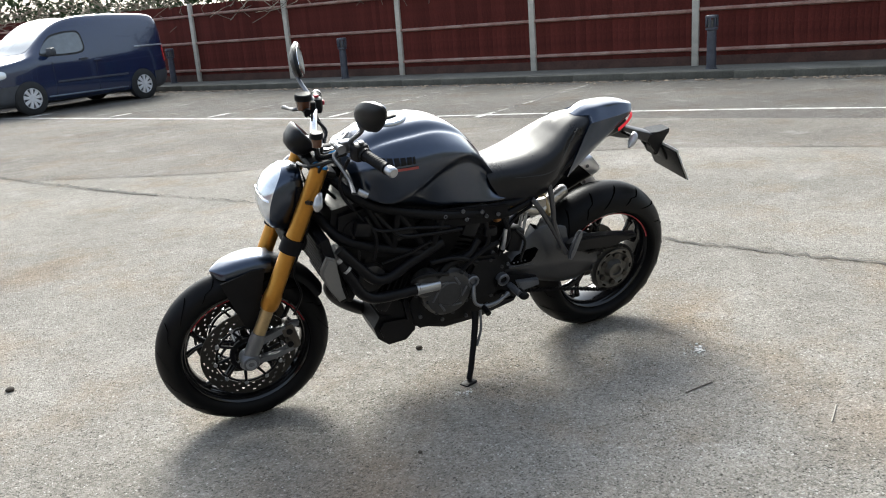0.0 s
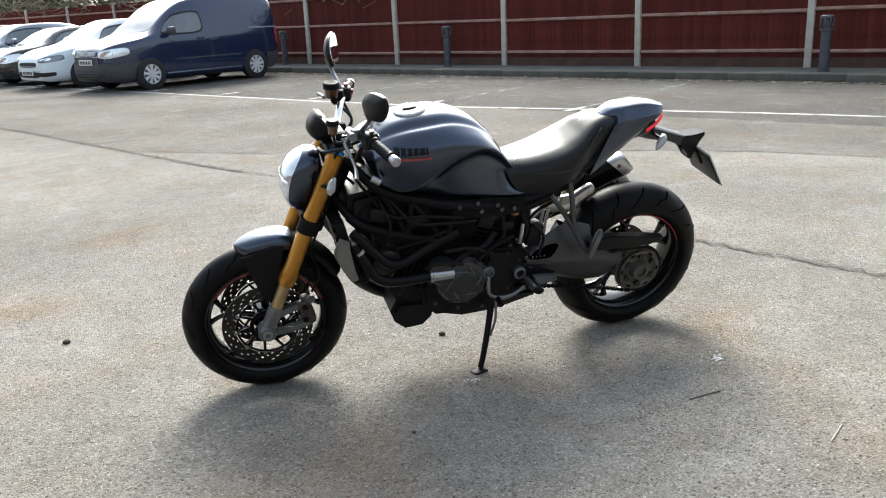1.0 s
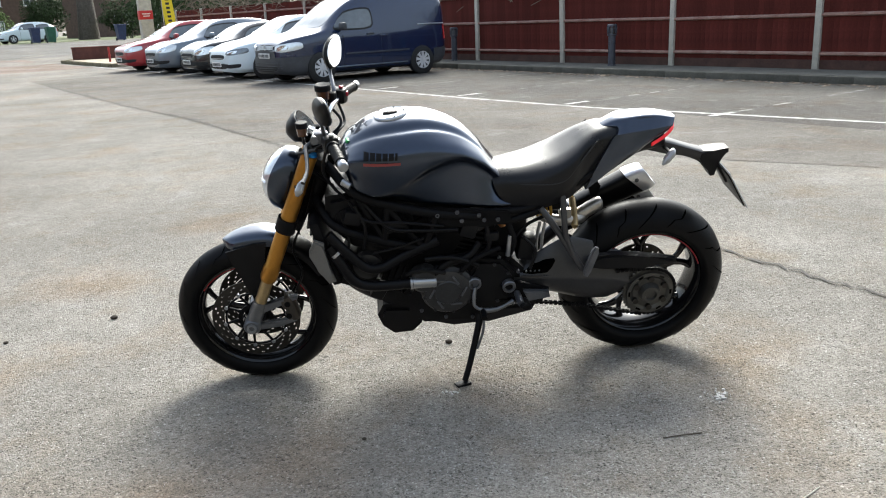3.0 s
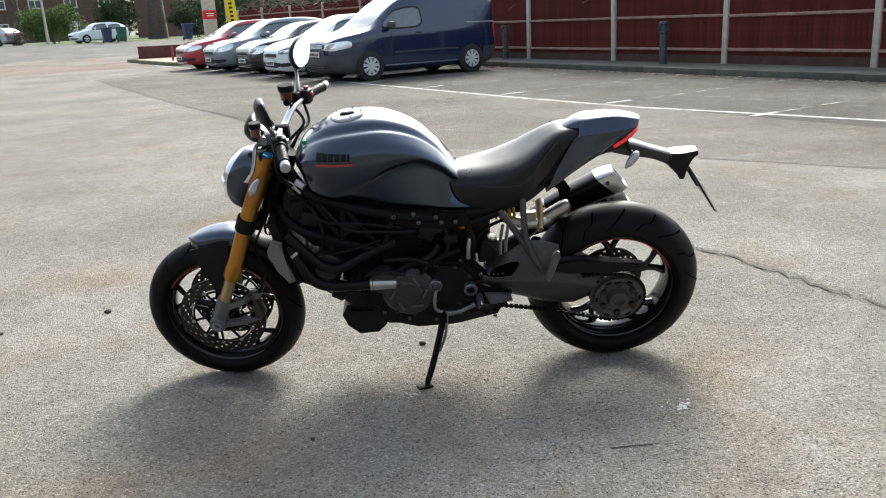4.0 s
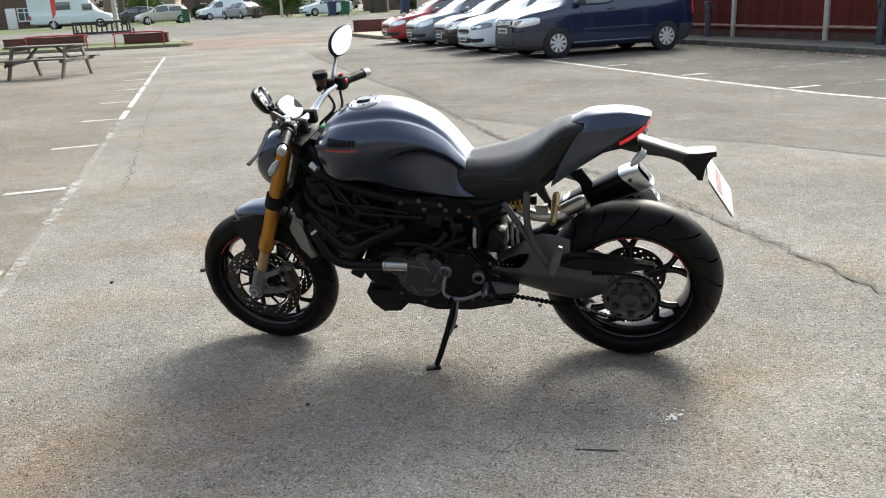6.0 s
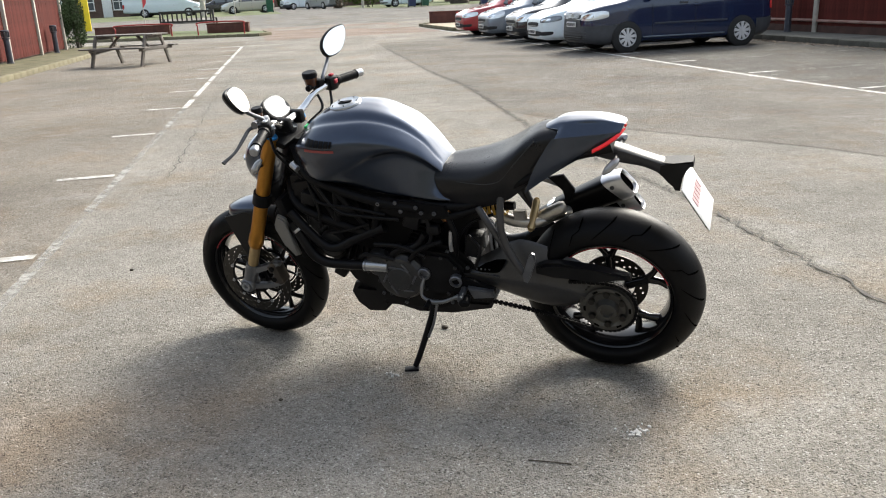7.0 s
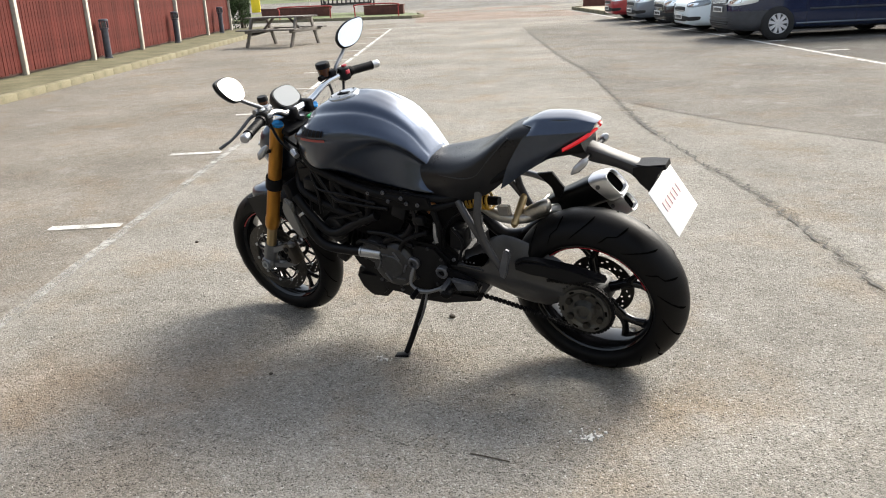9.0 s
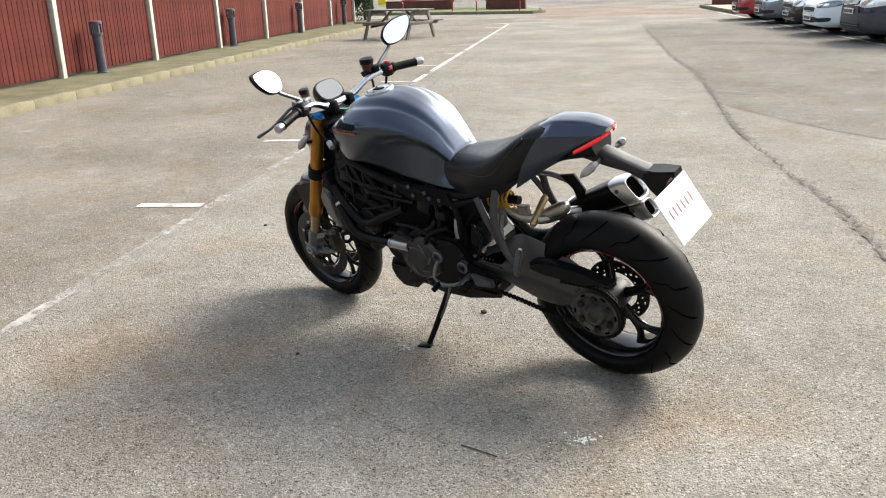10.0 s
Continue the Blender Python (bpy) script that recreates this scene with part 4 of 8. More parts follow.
GREEN_PLASTIC = material("green_plastic", (0.02, 0.35, 0.09), 0.4, vary=0.1)
RED_SWITCH = material("red_switch", (0.4, 0.02, 0.04), 0.45, vary=0.1)
AMBER_FLUID = material("brake_fluid_pot", (0.09, 0.034, 0.014), 0.2, coat=0.6, vary=0.2)
COPPER = material("copper_fitting", (0.5, 0.24, 0.1), 0.35, metal=0.9, vary=0.15)
SHOW_PLATE = material("white_plate", (0.78, 0.77, 0.76), 0.4, vary=0.04)
PLATE_RED = material("faded_red_print", (0.62, 0.4, 0.4), 0.5)
PIPE = material("raw_steel_pipe", (0.4, 0.38, 0.35), 0.33, metal=0.85, vary=0.2, scale=14)
GREY_CASE = material("mid_grey_case", (0.16, 0.16, 0.165), 0.5, vary=0.15, scale=14)
SCREEN = material("dash_screen", (0.2, 0.21, 0.21), 0.05, metal=0.5, coat=1.0)

LEAN = 14.3
bike = thing("motorcycle", "grey naked motorcycle with gold forks leaning on its side stand", "motorcycle")
bike.matrix_basis = pose(0.742, 0.03, 0.003, 0, -0.77, 0) @ pose(0, 0, 0, LEAN, 0, 0) @ pose(-0.742, 0, 0)

REAR = Vector((0.742, 0, 0.325))
FRONT = Vector((-0.735, 0, 0.300))
# steering turned a little to the right about the raked axis
HEAD = Vector((-0.41, 0, 0.93))
RAKE = radians(23.3)
STEER = Matrix.Translation(HEAD) @ Matrix.Rotation(radians(-2.8), 4, Vector((math.sin(RAKE), 0, math.cos(RAKE)))) @ Matrix.Translation(-HEAD)


def steered(bm):
    bmesh.ops.transform(bm, matrix=STEER, verts=bm.verts)
    return bm


def fork_point(d, y=0.0, off=0.0):
    """A point on the fork, d metres down from the top clamp; off: ahead of the leg."""
    a = Vector((-0.463, y, 0.95))
    b = Vector((-0.742, y, 0.30))
    u = (b - a).normalized()
    return a + u * d + Vector((u.z, 0, -u.x)) * off


def ring_of(bm, c, r0, r1, y0, y1, seg=64):
    lathe(bm, [(y0, r0), (y0, r1), (y1, r1), (y1, r0), (y0, r0)], c, "Y", seg)


def perforated(bm, c, r0, r1, y, thick, seg=96, rows=5):
    """A brake disc with rows of holes through it."""
    vs = {}
    rr = [r0 + (r1 - r0) * k / (2 * rows) for k in range(2 * rows + 1)]
    for side in (0, 1):
        for k in range(seg):
            a = 2 * math.pi * k / seg
            for j, r in enumerate(rr):
                vs[side, k, j] = bm.verts.new((c[0] + r * math.cos(a), y + side * thick, c[2] + r * math.sin(a)))
    def hole(k, j):
        return j % 2 == 1 and j < 2 * rows - 1 and (k + (j // 2) * 2) % 6 == 0
    for k in range(seg):
        n = (k + 1) % seg
        for j in range(2 * rows):
            if hole(k, j):
                for (k0, j0), (k1, j1) in (((k, j), (n, j)), ((n, j), (n, j + 1)), ((n, j + 1), (k, j + 1)), ((k, j + 1), (k, j))):
                    bm.faces.new((vs[0, k0, j0], vs[0, k1, j1], vs[1, k1, j1], vs[1, k0, j0]))
            else:
                bm.faces.new((vs[0, k, j], vs[0, n, j], vs[0, n, j + 1], vs[0, k, j + 1]))
                bm.faces.new((vs[1, k, j], vs[1, k, j + 1], vs[1, n, j + 1], vs[1, n, j]))
        for j in (0, 2 * rows):
            bm.faces.new((vs[0, k, j], vs[0, n, j], vs[1, n, j], vs[1, k, j]))


def tyre_profile(r, w, rim):
    """Half round tread section from one bead to the other."""
    out = []
    side = w / 2
    for a in np.linspace(-math.pi / 2, math.pi / 2, 15):
        out.append((side * math.sin(a), r - (w * 0.43) * (1 - math.cos(a)) ** 0.9))
    lo = out[0][1]
    left = [(-side * 0.72, rim), (-side * 0.9, rim + (lo - rim) * 0.3), (-side * 0.99, rim + (lo - rim) * 0.7)]
    return left + out + [(-a, b) for a, b in reversed(left)]


def wheel(name, c, r, w, rim_r, label, spoke_w, turn):
    fix = steered if turn else (lambda b: b)
    bm = BM()
    hw = w * 0.36
    lathe(bm, [(-hw, rim_r + 0.004), (-hw - 0.004, rim_r - 0.004), (-hw + 0.004, rim_r - 0.013), (-hw * 0.55, rim_r - 0.022), (0, rim_r - 0.025), (hw * 0.55, rim_r - 0.022), (hw - 0.004, rim_r - 0.013), (hw + 0.004, rim_r - 0.004), (hw, rim_r + 0.004), (0, rim_r - 0.016), (-hw, rim_r + 0.004)], c, "Y", 72)
    lathe(bm, [(-0.05, 0.0), (-0.05, 0.034), (-0.03, 0.05), (0.03, 0.05), (0.05, 0.034), (0.05, 0.0)], c, "Y", 28)
    hub = part(name, fix(bm), RIM, bike, label)
    for k in range(5):
        a = 2 * math.pi * (k + 0.3) / 5
        bm = BM()
        def at(rad, ang, y):
            return (c[0] + rad * math.cos(ang), y, c[2] + rad * math.sin(ang))
        tube(bm, [at(0.035, a, 0), at(rim_r * 0.45, a, 0), at(rim_r * 0.62, a, 0)], [spoke_w * 1.25, spoke_w * 1.0, spoke_w * 1.1], 10, 3, flat=0.8)
        for sg in (-1, 1):
            tube(bm, [at(rim_r * 0.58, a, 0), at(rim_r * 0.76, a + sg * 0.13, 0), at(rim_r - 0.02, a + sg * 0.25, 0)], [spoke_w * 0.9, spoke_w * 0.75, spoke_w * 0.95], 10, 3, flat=0.8)
        part("spoke", fix(bm), RIM, hub)
    bm = BM()
    lathe(bm, tyre_profile(r, w, rim_r), c, "Y", 110)
    part("tyre", fix(bm), RUBBER, hub, "black road tyre with sparse diagonal grooves")
    # black strips lying on the tread paint the shade of its grooves
    bm = BM()
    prof = tyre_profile(r, w, rim_r)[3:-3]
    n = 17
    for k in range(n):
        for sg in (-1, 1):
            a0 = 2 * math.pi * (k + (0.5 if sg > 0 else 0)) / n
            pts = []
            for q in np.linspace(0, 1, 9):
                f = 0.5 + sg * (0.1 + 0.34 * q)
                h, rr = prof[int(round(f * (len(prof) - 1)))]
                fi = f * (len(prof) - 1)
                i = min(int(fi), len(prof) - 2)
                h = prof[i][0] + (prof[i + 1][0] - prof[i][0]) * (fi - i)
                rr = prof[i][1] + (prof[i + 1][1] - prof[i][1]) * (fi - i) + 0.0012
                a = a0 + 0.30 * q ** 1.6 * (0.6 if k % 2 else 1) + (0.07 if q > 0.55 else 0) * (k % 2)
                pts.append(Vector((c[0] + rr * math.cos(a), h, c[2] + rr * math.sin(a))))
            wv = []
            for i, p in enumerate(pts):
                d = (pts[min(i + 1, 8)] - pts[max(i - 1, 0)]).normalized()
                up = (p - Vector((c[0], p.y * 0.5, c[2]))).normalized()
                s = d.cross(up).normalized() * (0.0028 if 0 < i < 8 else 0.001) * (w / 0.15)
                wv.append((bm.verts.new(p - s), bm.verts.new(p + s)))
            for x, y in zip(wv, wv[1:]):
                bm.faces.new((x[0], x[1], y[1], y[0]))
    part("tread_pattern", fix(bm), RECESS_SHADE, hub, kind="stuff")
    for sg in (-1, 1):
        bm = BM()
        lathe(bm, [(sg * (hw + 0.0045), rim_r - 0.009), (sg * (hw + 0.006), rim_r - 0.005)], c, "Y", 60, math.pi * 0.7)
        bmesh.ops.rotate(bm, cent=c, matrix=Matrix.Rotation(radians(-20), 3, "Y"), verts=bm.verts)
        part("rim_stripe", fix(bm), RED_LINE, hub, "thin red line on the rim edge")
    return hub


front_wheel = wheel("front_wheel", FRONT, 0.300, 0.12, 0.222, "black spoked front wheel with twin brake discs", 0.0115, True)
rear_wheel = wheel("rear_wheel", REAR, 0.325, 0.19, 0.222, "black spoked rear wheel on a wide tyre", 0.017, False)

for sg in (-1, 1):
    bm = BM()
    perforated(bm, FRONT, 0.118, 0.163, sg * 0.068, 0.005)
    disc = part("brake_disc", steered(bm), STEEL, front_wheel, "perforated steel brake disc")
    bm = BM()
    ring_of(bm, FRONT, 0.05, 0.066, sg * 0.064, sg * 0.072, 40)
    ring_of(bm, FRONT, 0.107, 0.114, sg * 0.066, sg * 0.072, 60)
    part("disc_carrier", steered(bm), BLACK, front_wheel)
    for k in range(10):
        bm = BM()
        a = 2 * math.pi * k / 10
        tube(bm, [FRONT + Vector((0.06 * math.cos(a), sg * 0.068, 0.06 * math.sin(a))), FRONT + Vector((0.116 * math.cos(a + 0.14), sg * 0.068, 0.116 * math.sin(a + 0.14)))], [0.006, 0.0045], 6)
        part("carrier_arm", steered(bm), BLACK, front_wheel)
    for k in range(10):
        bm = BM()
        a = 2 * math.pi * k / 10 + 0.14
        p = FRONT + Vector((0.117 * math.cos(a), sg * 0.07, 0.117 * math.sin(a)))
        cyl(bm, p - Vector((0, 0.005, 0)), p + Vector((0, 0.005, 0)), 0.007, seg=10)
        part("disc_bobbin", steered(bm), ALLOY, front_wheel)

bm = BM()
perforated(bm, REAR, 0.075, 0.1225, 0.028, 0.005, 72, 4)
part("brake_disc", bm, STEEL, rear_wheel, "small perforated rear brake disc")

# sprocket, carrier and chain on the near side
bm = BM()
n = 42
ol = []
for k in range(n * 4):
    a = 2 * math.pi * k / (n * 4)
    ol.append((REAR.x + (0.104 if k % 4 in (0, 1) else 0.098) * math.cos(a), REAR.z + (0.104 if k % 4 in (0, 1) else 0.098) * math.sin(a)))
slab(bm, ol, -0.125, -0.119)
sprocket = part("sprocket", bm, SPROCKET, rear_wheel, "dark steel chain sprocket")
bm = BM()
lathe(bm, [(-0.112, 0.0), (-0.118, 0.05), (-0.135, 0.088), (-0.139, 0.088), (-0.139, 0.074), (-0.131, 0.064), (-0.131, 0.042), (-0.145, 0.036), (-0.156, 0.034), (-0.156, 0.022), (-0.146, 0.020), (-0.146, 0.0)], REAR, "Y", 48)
part("sprocket_carrier", bm, SPROCKET, sprocket)
for k in range(6):
    a = 2 * math.pi * k / 6 + math.pi / 2
    bm = BM()
    p = REAR + Vector((0.062 * math.cos(a), -0.132, 0.062 * math.sin(a)))
    cyl(bm, p, p - Vector((0, 0.012, 0)), 0.0125, 0.0115, 14)
    part("sprocket_nut", bm, STEEL, sprocket)
    # raised black bar painting the shade of a carrier slot
    bm = BM()
    a += math.pi / 6
    p = REAR + Vector((0.079 * math.cos(a), -0.1385, 0.079 * math.sin(a)))
    box(bm, p, (0.02, 0.003, 0.008), Matrix.Rotation(-a + math.pi / 2, 3, "Y"), bevel=0.001)
    part("carrier_slot", bm, RECESS_SHADE, sprocket)

# chain
chain_bm = BM()
low = [(0.70, 0.228), (0.45, 0.292), (0.12, 0.345)]
arc = [(REAR.x + 0.1 * math.cos(a), REAR.z + 0.1 * math.sin(a)) for a in np.linspace(math.pi / 2, -math.pi * 0.62, 9)]
path = spline([(x, -0.122, z) for x, z in [(0.6, 0.424), (0.67, 0.427)] + arc + low], 90)
dist = 0.0
for p, q in zip(path, path[1:]):
    dist += (q - p).length
    if dist > 0.0158:
        dist = 0
        d = (q - p).normalized()
        ang = math.atan2(d.z, d.x)
        for dy in (-0.0055, 0.0055):
            box(chain_bm, p + Vector((0, dy, 0)), (0.0125, 0.003, 0.0115), Matrix.Rotation(-ang, 3, "Y"))
        box(chain_bm, p + d * 0.0079, (0.008, 0.008, 0.0075), Matrix.Rotation(-ang, 3, "Y"))
part("drive_chain", chain_bm, BLACK, bike, "black drive chain", kind="stuff")

# ---- tank ----
# along the tank: x, crown height, fall to the shelf beside it, the shelf's half width, greatest half width and its height,
# height and depth of the knee hollow's edge, half width, height and x of the lower edge
TANK_ROWS = (
    (-0.372, 0.940, 0.008, 0.070, 0.105, 0.920, 0.900, 0.000, 0.100, 0.876, -0.350),
    (-0.338, 0.984, 0.016, 0.092, 0.158, 0.942, 0.884, 0.000, 0.124, 0.838, -0.322),
    (-0.260, 1.034, 0.030, 0.125, 0.187, 0.948, 0.862, 0.003, 0.136, 0.803, -0.250),
    (-0.160, 1.053, 0.034, 0.134, 0.192, 0.955, 0.885, 0.012, 0.139, 0.775, -0.150),
    (-0.060, 1.047, 0.030, 0.116, 0.178, 0.960, 0.925, 0.020, 0.139, 0.757, -0.050),
    (0.035, 1.007, 0.024, 0.088, 0.146, 0.945, 0.930, 0.018, 0.138, 0.745, 0.050),
    (0.105, 0.943, 0.016, 0.066, 0.112, 0.900, 0.886, 0.010, 0.135, 0.733, 0.130),
    (0.150, 0.880, 0.010, 0.062, 0.092, 0.850, 0.836, 0.003, 0.131, 0.728, 0.185),
    (0.172, 0.848, 0.006, 0.060, 0.082, 0.815, 0.800, 0.000, 0.125, 0.726, 0.225),
)


def tank_section(x, crown_z, fall, shelf, wide, wide_z, edge_z, dip, foot_y, foot_z, foot_x):
    def back(z):
        return x + (foot_x - x) * (crown_z - z) / (crown_z - foot_z)
    hollow = wide - 0.008 - dip * 0.8
    low_z = edge_z - 0.034
    pts = [(0.0, crown_z), (shelf * 0.5, crown_z - fall * 0.16), (shelf * 0.78, crown_z - fall * 0.78), (shelf, crown_z - fall), (shelf * 0.35 + wide * 0.65, wide_z + (crown_z - fall - wide_z) * 0.55), (wide, wide_z), (wide - 0.004, edge_z), (hollow, low_z), ((hollow + foot_y) / 2, (low_z + foot_z) / 2), (foot_y, foot_z + 0.012), (foot_y - 0.012, foot_z)]
    return [(back(z), y, z) for y, z in pts]


bm = BM()
loft(bm, [tank_section(*row) for row in TANK_ROWS], 7, 5)
tank = part("fuel_tank", bm, GREY, bike, "glossy slate-grey fuel tank")
# filler cap lies on the crown
cap_m = pose(-0.185, 0, 1.0485, 0, -7, 0)
bm = BM()
lathe(bm, [(0.003, 0.0), (0.006, 0.03), (0.005, 0.048), (0.007, 0.053), (0.003, 0.058), (-0.022, 0.061)], (0, 0, 0), "Z", 36)
bmesh.ops.transform(bm, matrix=cap_m, verts=bm.verts)
filler = part("filler_cap", bm, CAR_SILVER, tank, "round silver filler cap")
bm = BM()
for k in range(5):
    a = 2 * math.pi * k / 5
    lathe(bm, [(0.004, 0.0), (0.009, 0.004), (0.009, 0.0)], (0.047 * math.cos(a), 0.047 * math.sin(a), 0), "Z", 8)
box(bm, (0.0, 0, 0.007), (0.05, 0.018, 0.006), bevel=0.002)
box(bm, (-0.012, 0, 0.01), (0.012, 0.004, 0.004))
bmesh.ops.transform(bm, matrix=cap_m, verts=bm.verts)
part("cap_lock", bm, BLACK, filler)

# ---- seat and tail ----
SEATS = [
    [(0.158, 0, 0.838), (0.158, 0.045, 0.836), (0.152, 0.088, 0.818), (0.166, 0.114, 0.7768), (0.212, 0.128, 0.7208)],
    [(0.215, 0, 0.842), (0.215, 0.06, 0.84), (0.215, 0.105, 0.8228), (0.22, 0.128, 0.7718), (0.225, 0.126, 0.7088)],
    [(0.3, 0, 0.855), (0.3, 0.075, 0.853), (0.3, 0.125, 0.8328), (0.3, 0.146, 0.7818), (0.3, 0.136, 0.7128)],
    [(0.3795, 0, 0.8795), (0.3795, 0.085, 0.8765), (0.374, 0.135, 0.8528), (0.3685, 0.148, 0.7833), (0.363, 0.13, 0.7238)],
    [(0.44, 0, 0.912), (0.44, 0.08, 0.909), (0.4345, 0.126, 0.8823), (0.4235, 0.136, 0.8083), (0.418, 0.12, 0.7408)],
    [(0.487, 0, 0.944), (0.487, 0.064, 0.94), (0.482, 0.1, 0.9168), (0.467, 0.115, 0.8448), (0.451, 0.11, 0.7608)],
    [(0.542, 0, 0.966), (0.542, 0.054, 0.962), (0.537, 0.084, 0.938), (0.522, 0.096, 0.8848), (0.512, 0.094, 0.8048)],
    [(0.632, 0, 0.972), (0.632, 0.04, 0.967), (0.627, 0.066, 0.94), (0.612, 0.08, 0.9048), (0.602, 0.076, 0.8548)],
]
bm = BM()
loft(bm, SEATS, 6, 5)
seat = part("seat", bm, SEAT, bike, "black padded saddle with stitched panels")
COWL = [
    [(0.545, 0, 0.969), (0.552, 0.03, 0.968), (0.594, 0.054, 0.972), (0.588, 0.084, 0.954), (0.572, 0.09, 0.943), (0.518, 0.112, 0.857), (0.478, 0.114, 0.766)],
    [(0.60, 0, 0.994), (0.606, 0.036, 0.992), (0.622, 0.052, 0.987), (0.614, 0.084, 0.958), (0.606, 0.09, 0.948), (0.552, 0.109, 0.866), (0.505, 0.108, 0.782)],
    [(0.671, 0, 1.0), (0.671, 0.038, 0.997), (0.671, 0.047, 0.987), (0.664, 0.078, 0.96), (0.66, 0.082, 0.953), (0.621, 0.1, 0.893), (0.572, 0.096, 0.827)],
    [(0.73, 0, 0.999), (0.73, 0.034, 0.996), (0.73, 0.043, 0.987), (0.722, 0.069, 0.963), (0.718, 0.073, 0.957), (0.692, 0.088, 0.92), (0.654, 0.08, 0.874)],
    [(0.78, 0, 0.989), (0.779, 0.028, 0.987), (0.778, 0.036, 0.983), (0.77, 0.056, 0.964), (0.767, 0.06, 0.959), (0.75, 0.068, 0.94), (0.714, 0.064, 0.908)],
    [(0.81, 0, 0.98), (0.806, 0.022, 0.979), (0.803, 0.029, 0.976), (0.796, 0.044, 0.961), (0.793, 0.046, 0.957), (0.785, 0.049, 0.947), (0.76, 0.045, 0.926)],
]
bm = BM()
loft(bm, COWL, 6, 4)
part("tail_cowl", bm, GREY, bike, "glossy slate-grey tail cover")
for sg in (-1, 1):
    bm = BM()
    st = [[(0.708, sg * 0.088, 0.916), (0.714, sg * 0.096, 0.912), (0.709, sg * 0.09, 0.904)], [(0.748, sg * 0.08, 0.937), (0.755, sg * 0.086, 0.933), (0.749, sg * 0.08, 0.922)], [(0.782, sg * 0.055, 0.954), (0.79, sg * 0.06, 0.949), (0.783, sg * 0.054, 0.939)], [(0.8, sg * 0.016, 0.961), (0.808, sg * 0.016, 0.958), (0.8, sg * 0.014, 0.949)]]
    rings = [spline(s + [s[0]], 3)[:-1] for s in st]
    cols = [spline([r[i] for r in rings], 5) for i in range(len(rings[0]))]
    skin(bm, list(zip(*cols)))
    part("tail_light", bm, TAIL_RED, bike, "lit red tail light strip")
bm = BM()
loft(bm, [[(0.50, 0, 0.87), (0.50, 0.09, 0.86), (0.49, 0.1, 0.80), (0.48, 0.08, 0.77), (0.48, 0.03, 0.765)], [(0.62, 0, 0.92), (0.62, 0.08, 0.91), (0.62, 0.088, 0.88), (0.63, 0.07, 0.86), (0.63, 0.03, 0.855)], [(0.76, 0, 0.945), (0.76, 0.055, 0.94), (0.765, 0.06, 0.915), (0.77, 0.045, 0.885), (0.77, 0.02, 0.88)]], 5, 3)
part("undertail", bm, PLASTIC, bike)

# plate bracket
BRACKET = material("satin_grey_bracket", (0.016, 0.016, 0.019), 0.42, vary=0.2, scale=12, specular=0.5)
bm = BM()
loft(bm, [[(0.70, 0, 0.912), (0.70, 0.036, 0.905), (0.71, 0.034, 0.868), (0.71, 0.0, 0.86)], [(0.78, 0, 0.896), (0.78, 0.032, 0.889), (0.785, 0.028, 0.845), (0.785, 0.0, 0.839)], [(0.86, 0, 0.866), (0.86, 0.028, 0.861), (0.86, 0.024, 0.828), (0.86, 0.0, 0.824)], [(0.93, 0, 0.842), (0.93, 0.03, 0.837), (0.925, 0.026, 0.8), (0.925, 0.0, 0.795)]], 4, 3)
holder = part("plate_bracket", bm, BRACKET, bike, "black tail bracket for the plate and indicators")
bm = BM()
slab(bm, [(0.91, 0.842), (0.96, 0.844), (1.018, 0.848), (1.02, 0.83), (0.99, 0.822), (0.985, 0.79), (0.978, 0.742), (0.962, 0.742), (0.942, 0.785), (0.905, 0.808)], -0.032, 0.032, 0.008)
part("plate_mount", bm, PLASTIC, holder)
bm = BM()
box(bm, (0.984, 0.0, 0.815), (0.006, 0.05, 0.022), pose(0, 0, 0, 0, -31, 0), bevel=0.002)
part("reflector", bm, RED_STEEL, holder, "dark red reflector")
PLATE_M = pose(1.034, -0.012, 0.722) @ pose(0, 0, 0, 0, -31, 0)
bm = BM()
box(bm, (0, 0, 0), (0.003, 0.214, 0.17), bevel=0.001)
bmesh.ops.transform(bm, matrix=PLATE_M, verts=bm.verts)
plate = part("show_plate", bm, SHOW_PLATE, bike, "white show plate with faded red printing")
bm = BM()
box(bm, (-0.0045, 0, -0.004), (0.005, 0.198, 0.15), bevel=0.002)
box(bm, (-0.009, 0.012, 0.03), (0.012, 0.06, 0.07), bevel=0.003)
bmesh.ops.transform(bm, matrix=PLATE_M, verts=bm.verts)
part("plate_backing", bm, PLASTIC, plate, "black backing of the plate")


# plain bars of faded print on the show plate
for k, (dy, dz, wd, ht) in enumerate([(-0.074, 0, 0.018, 0.034), (-0.045, 0, 0.018, 0.034), (-0.016, 0, 0.018, 0.034), (0.014, 0, 0.018, 0.034), (0.043, 0, 0.018, 0.034), (0.07, 0, 0.008, 0.034)]):
    bm = BM()
    box(bm, (0.003, dy * 0.9, dz + 0.012), (0.002, wd, ht))
    bmesh.ops.transform(bm, matrix=PLATE_M, verts=bm.verts)
    part("print_bar", bm, PLATE_RED, plate, "faded red bar of print")

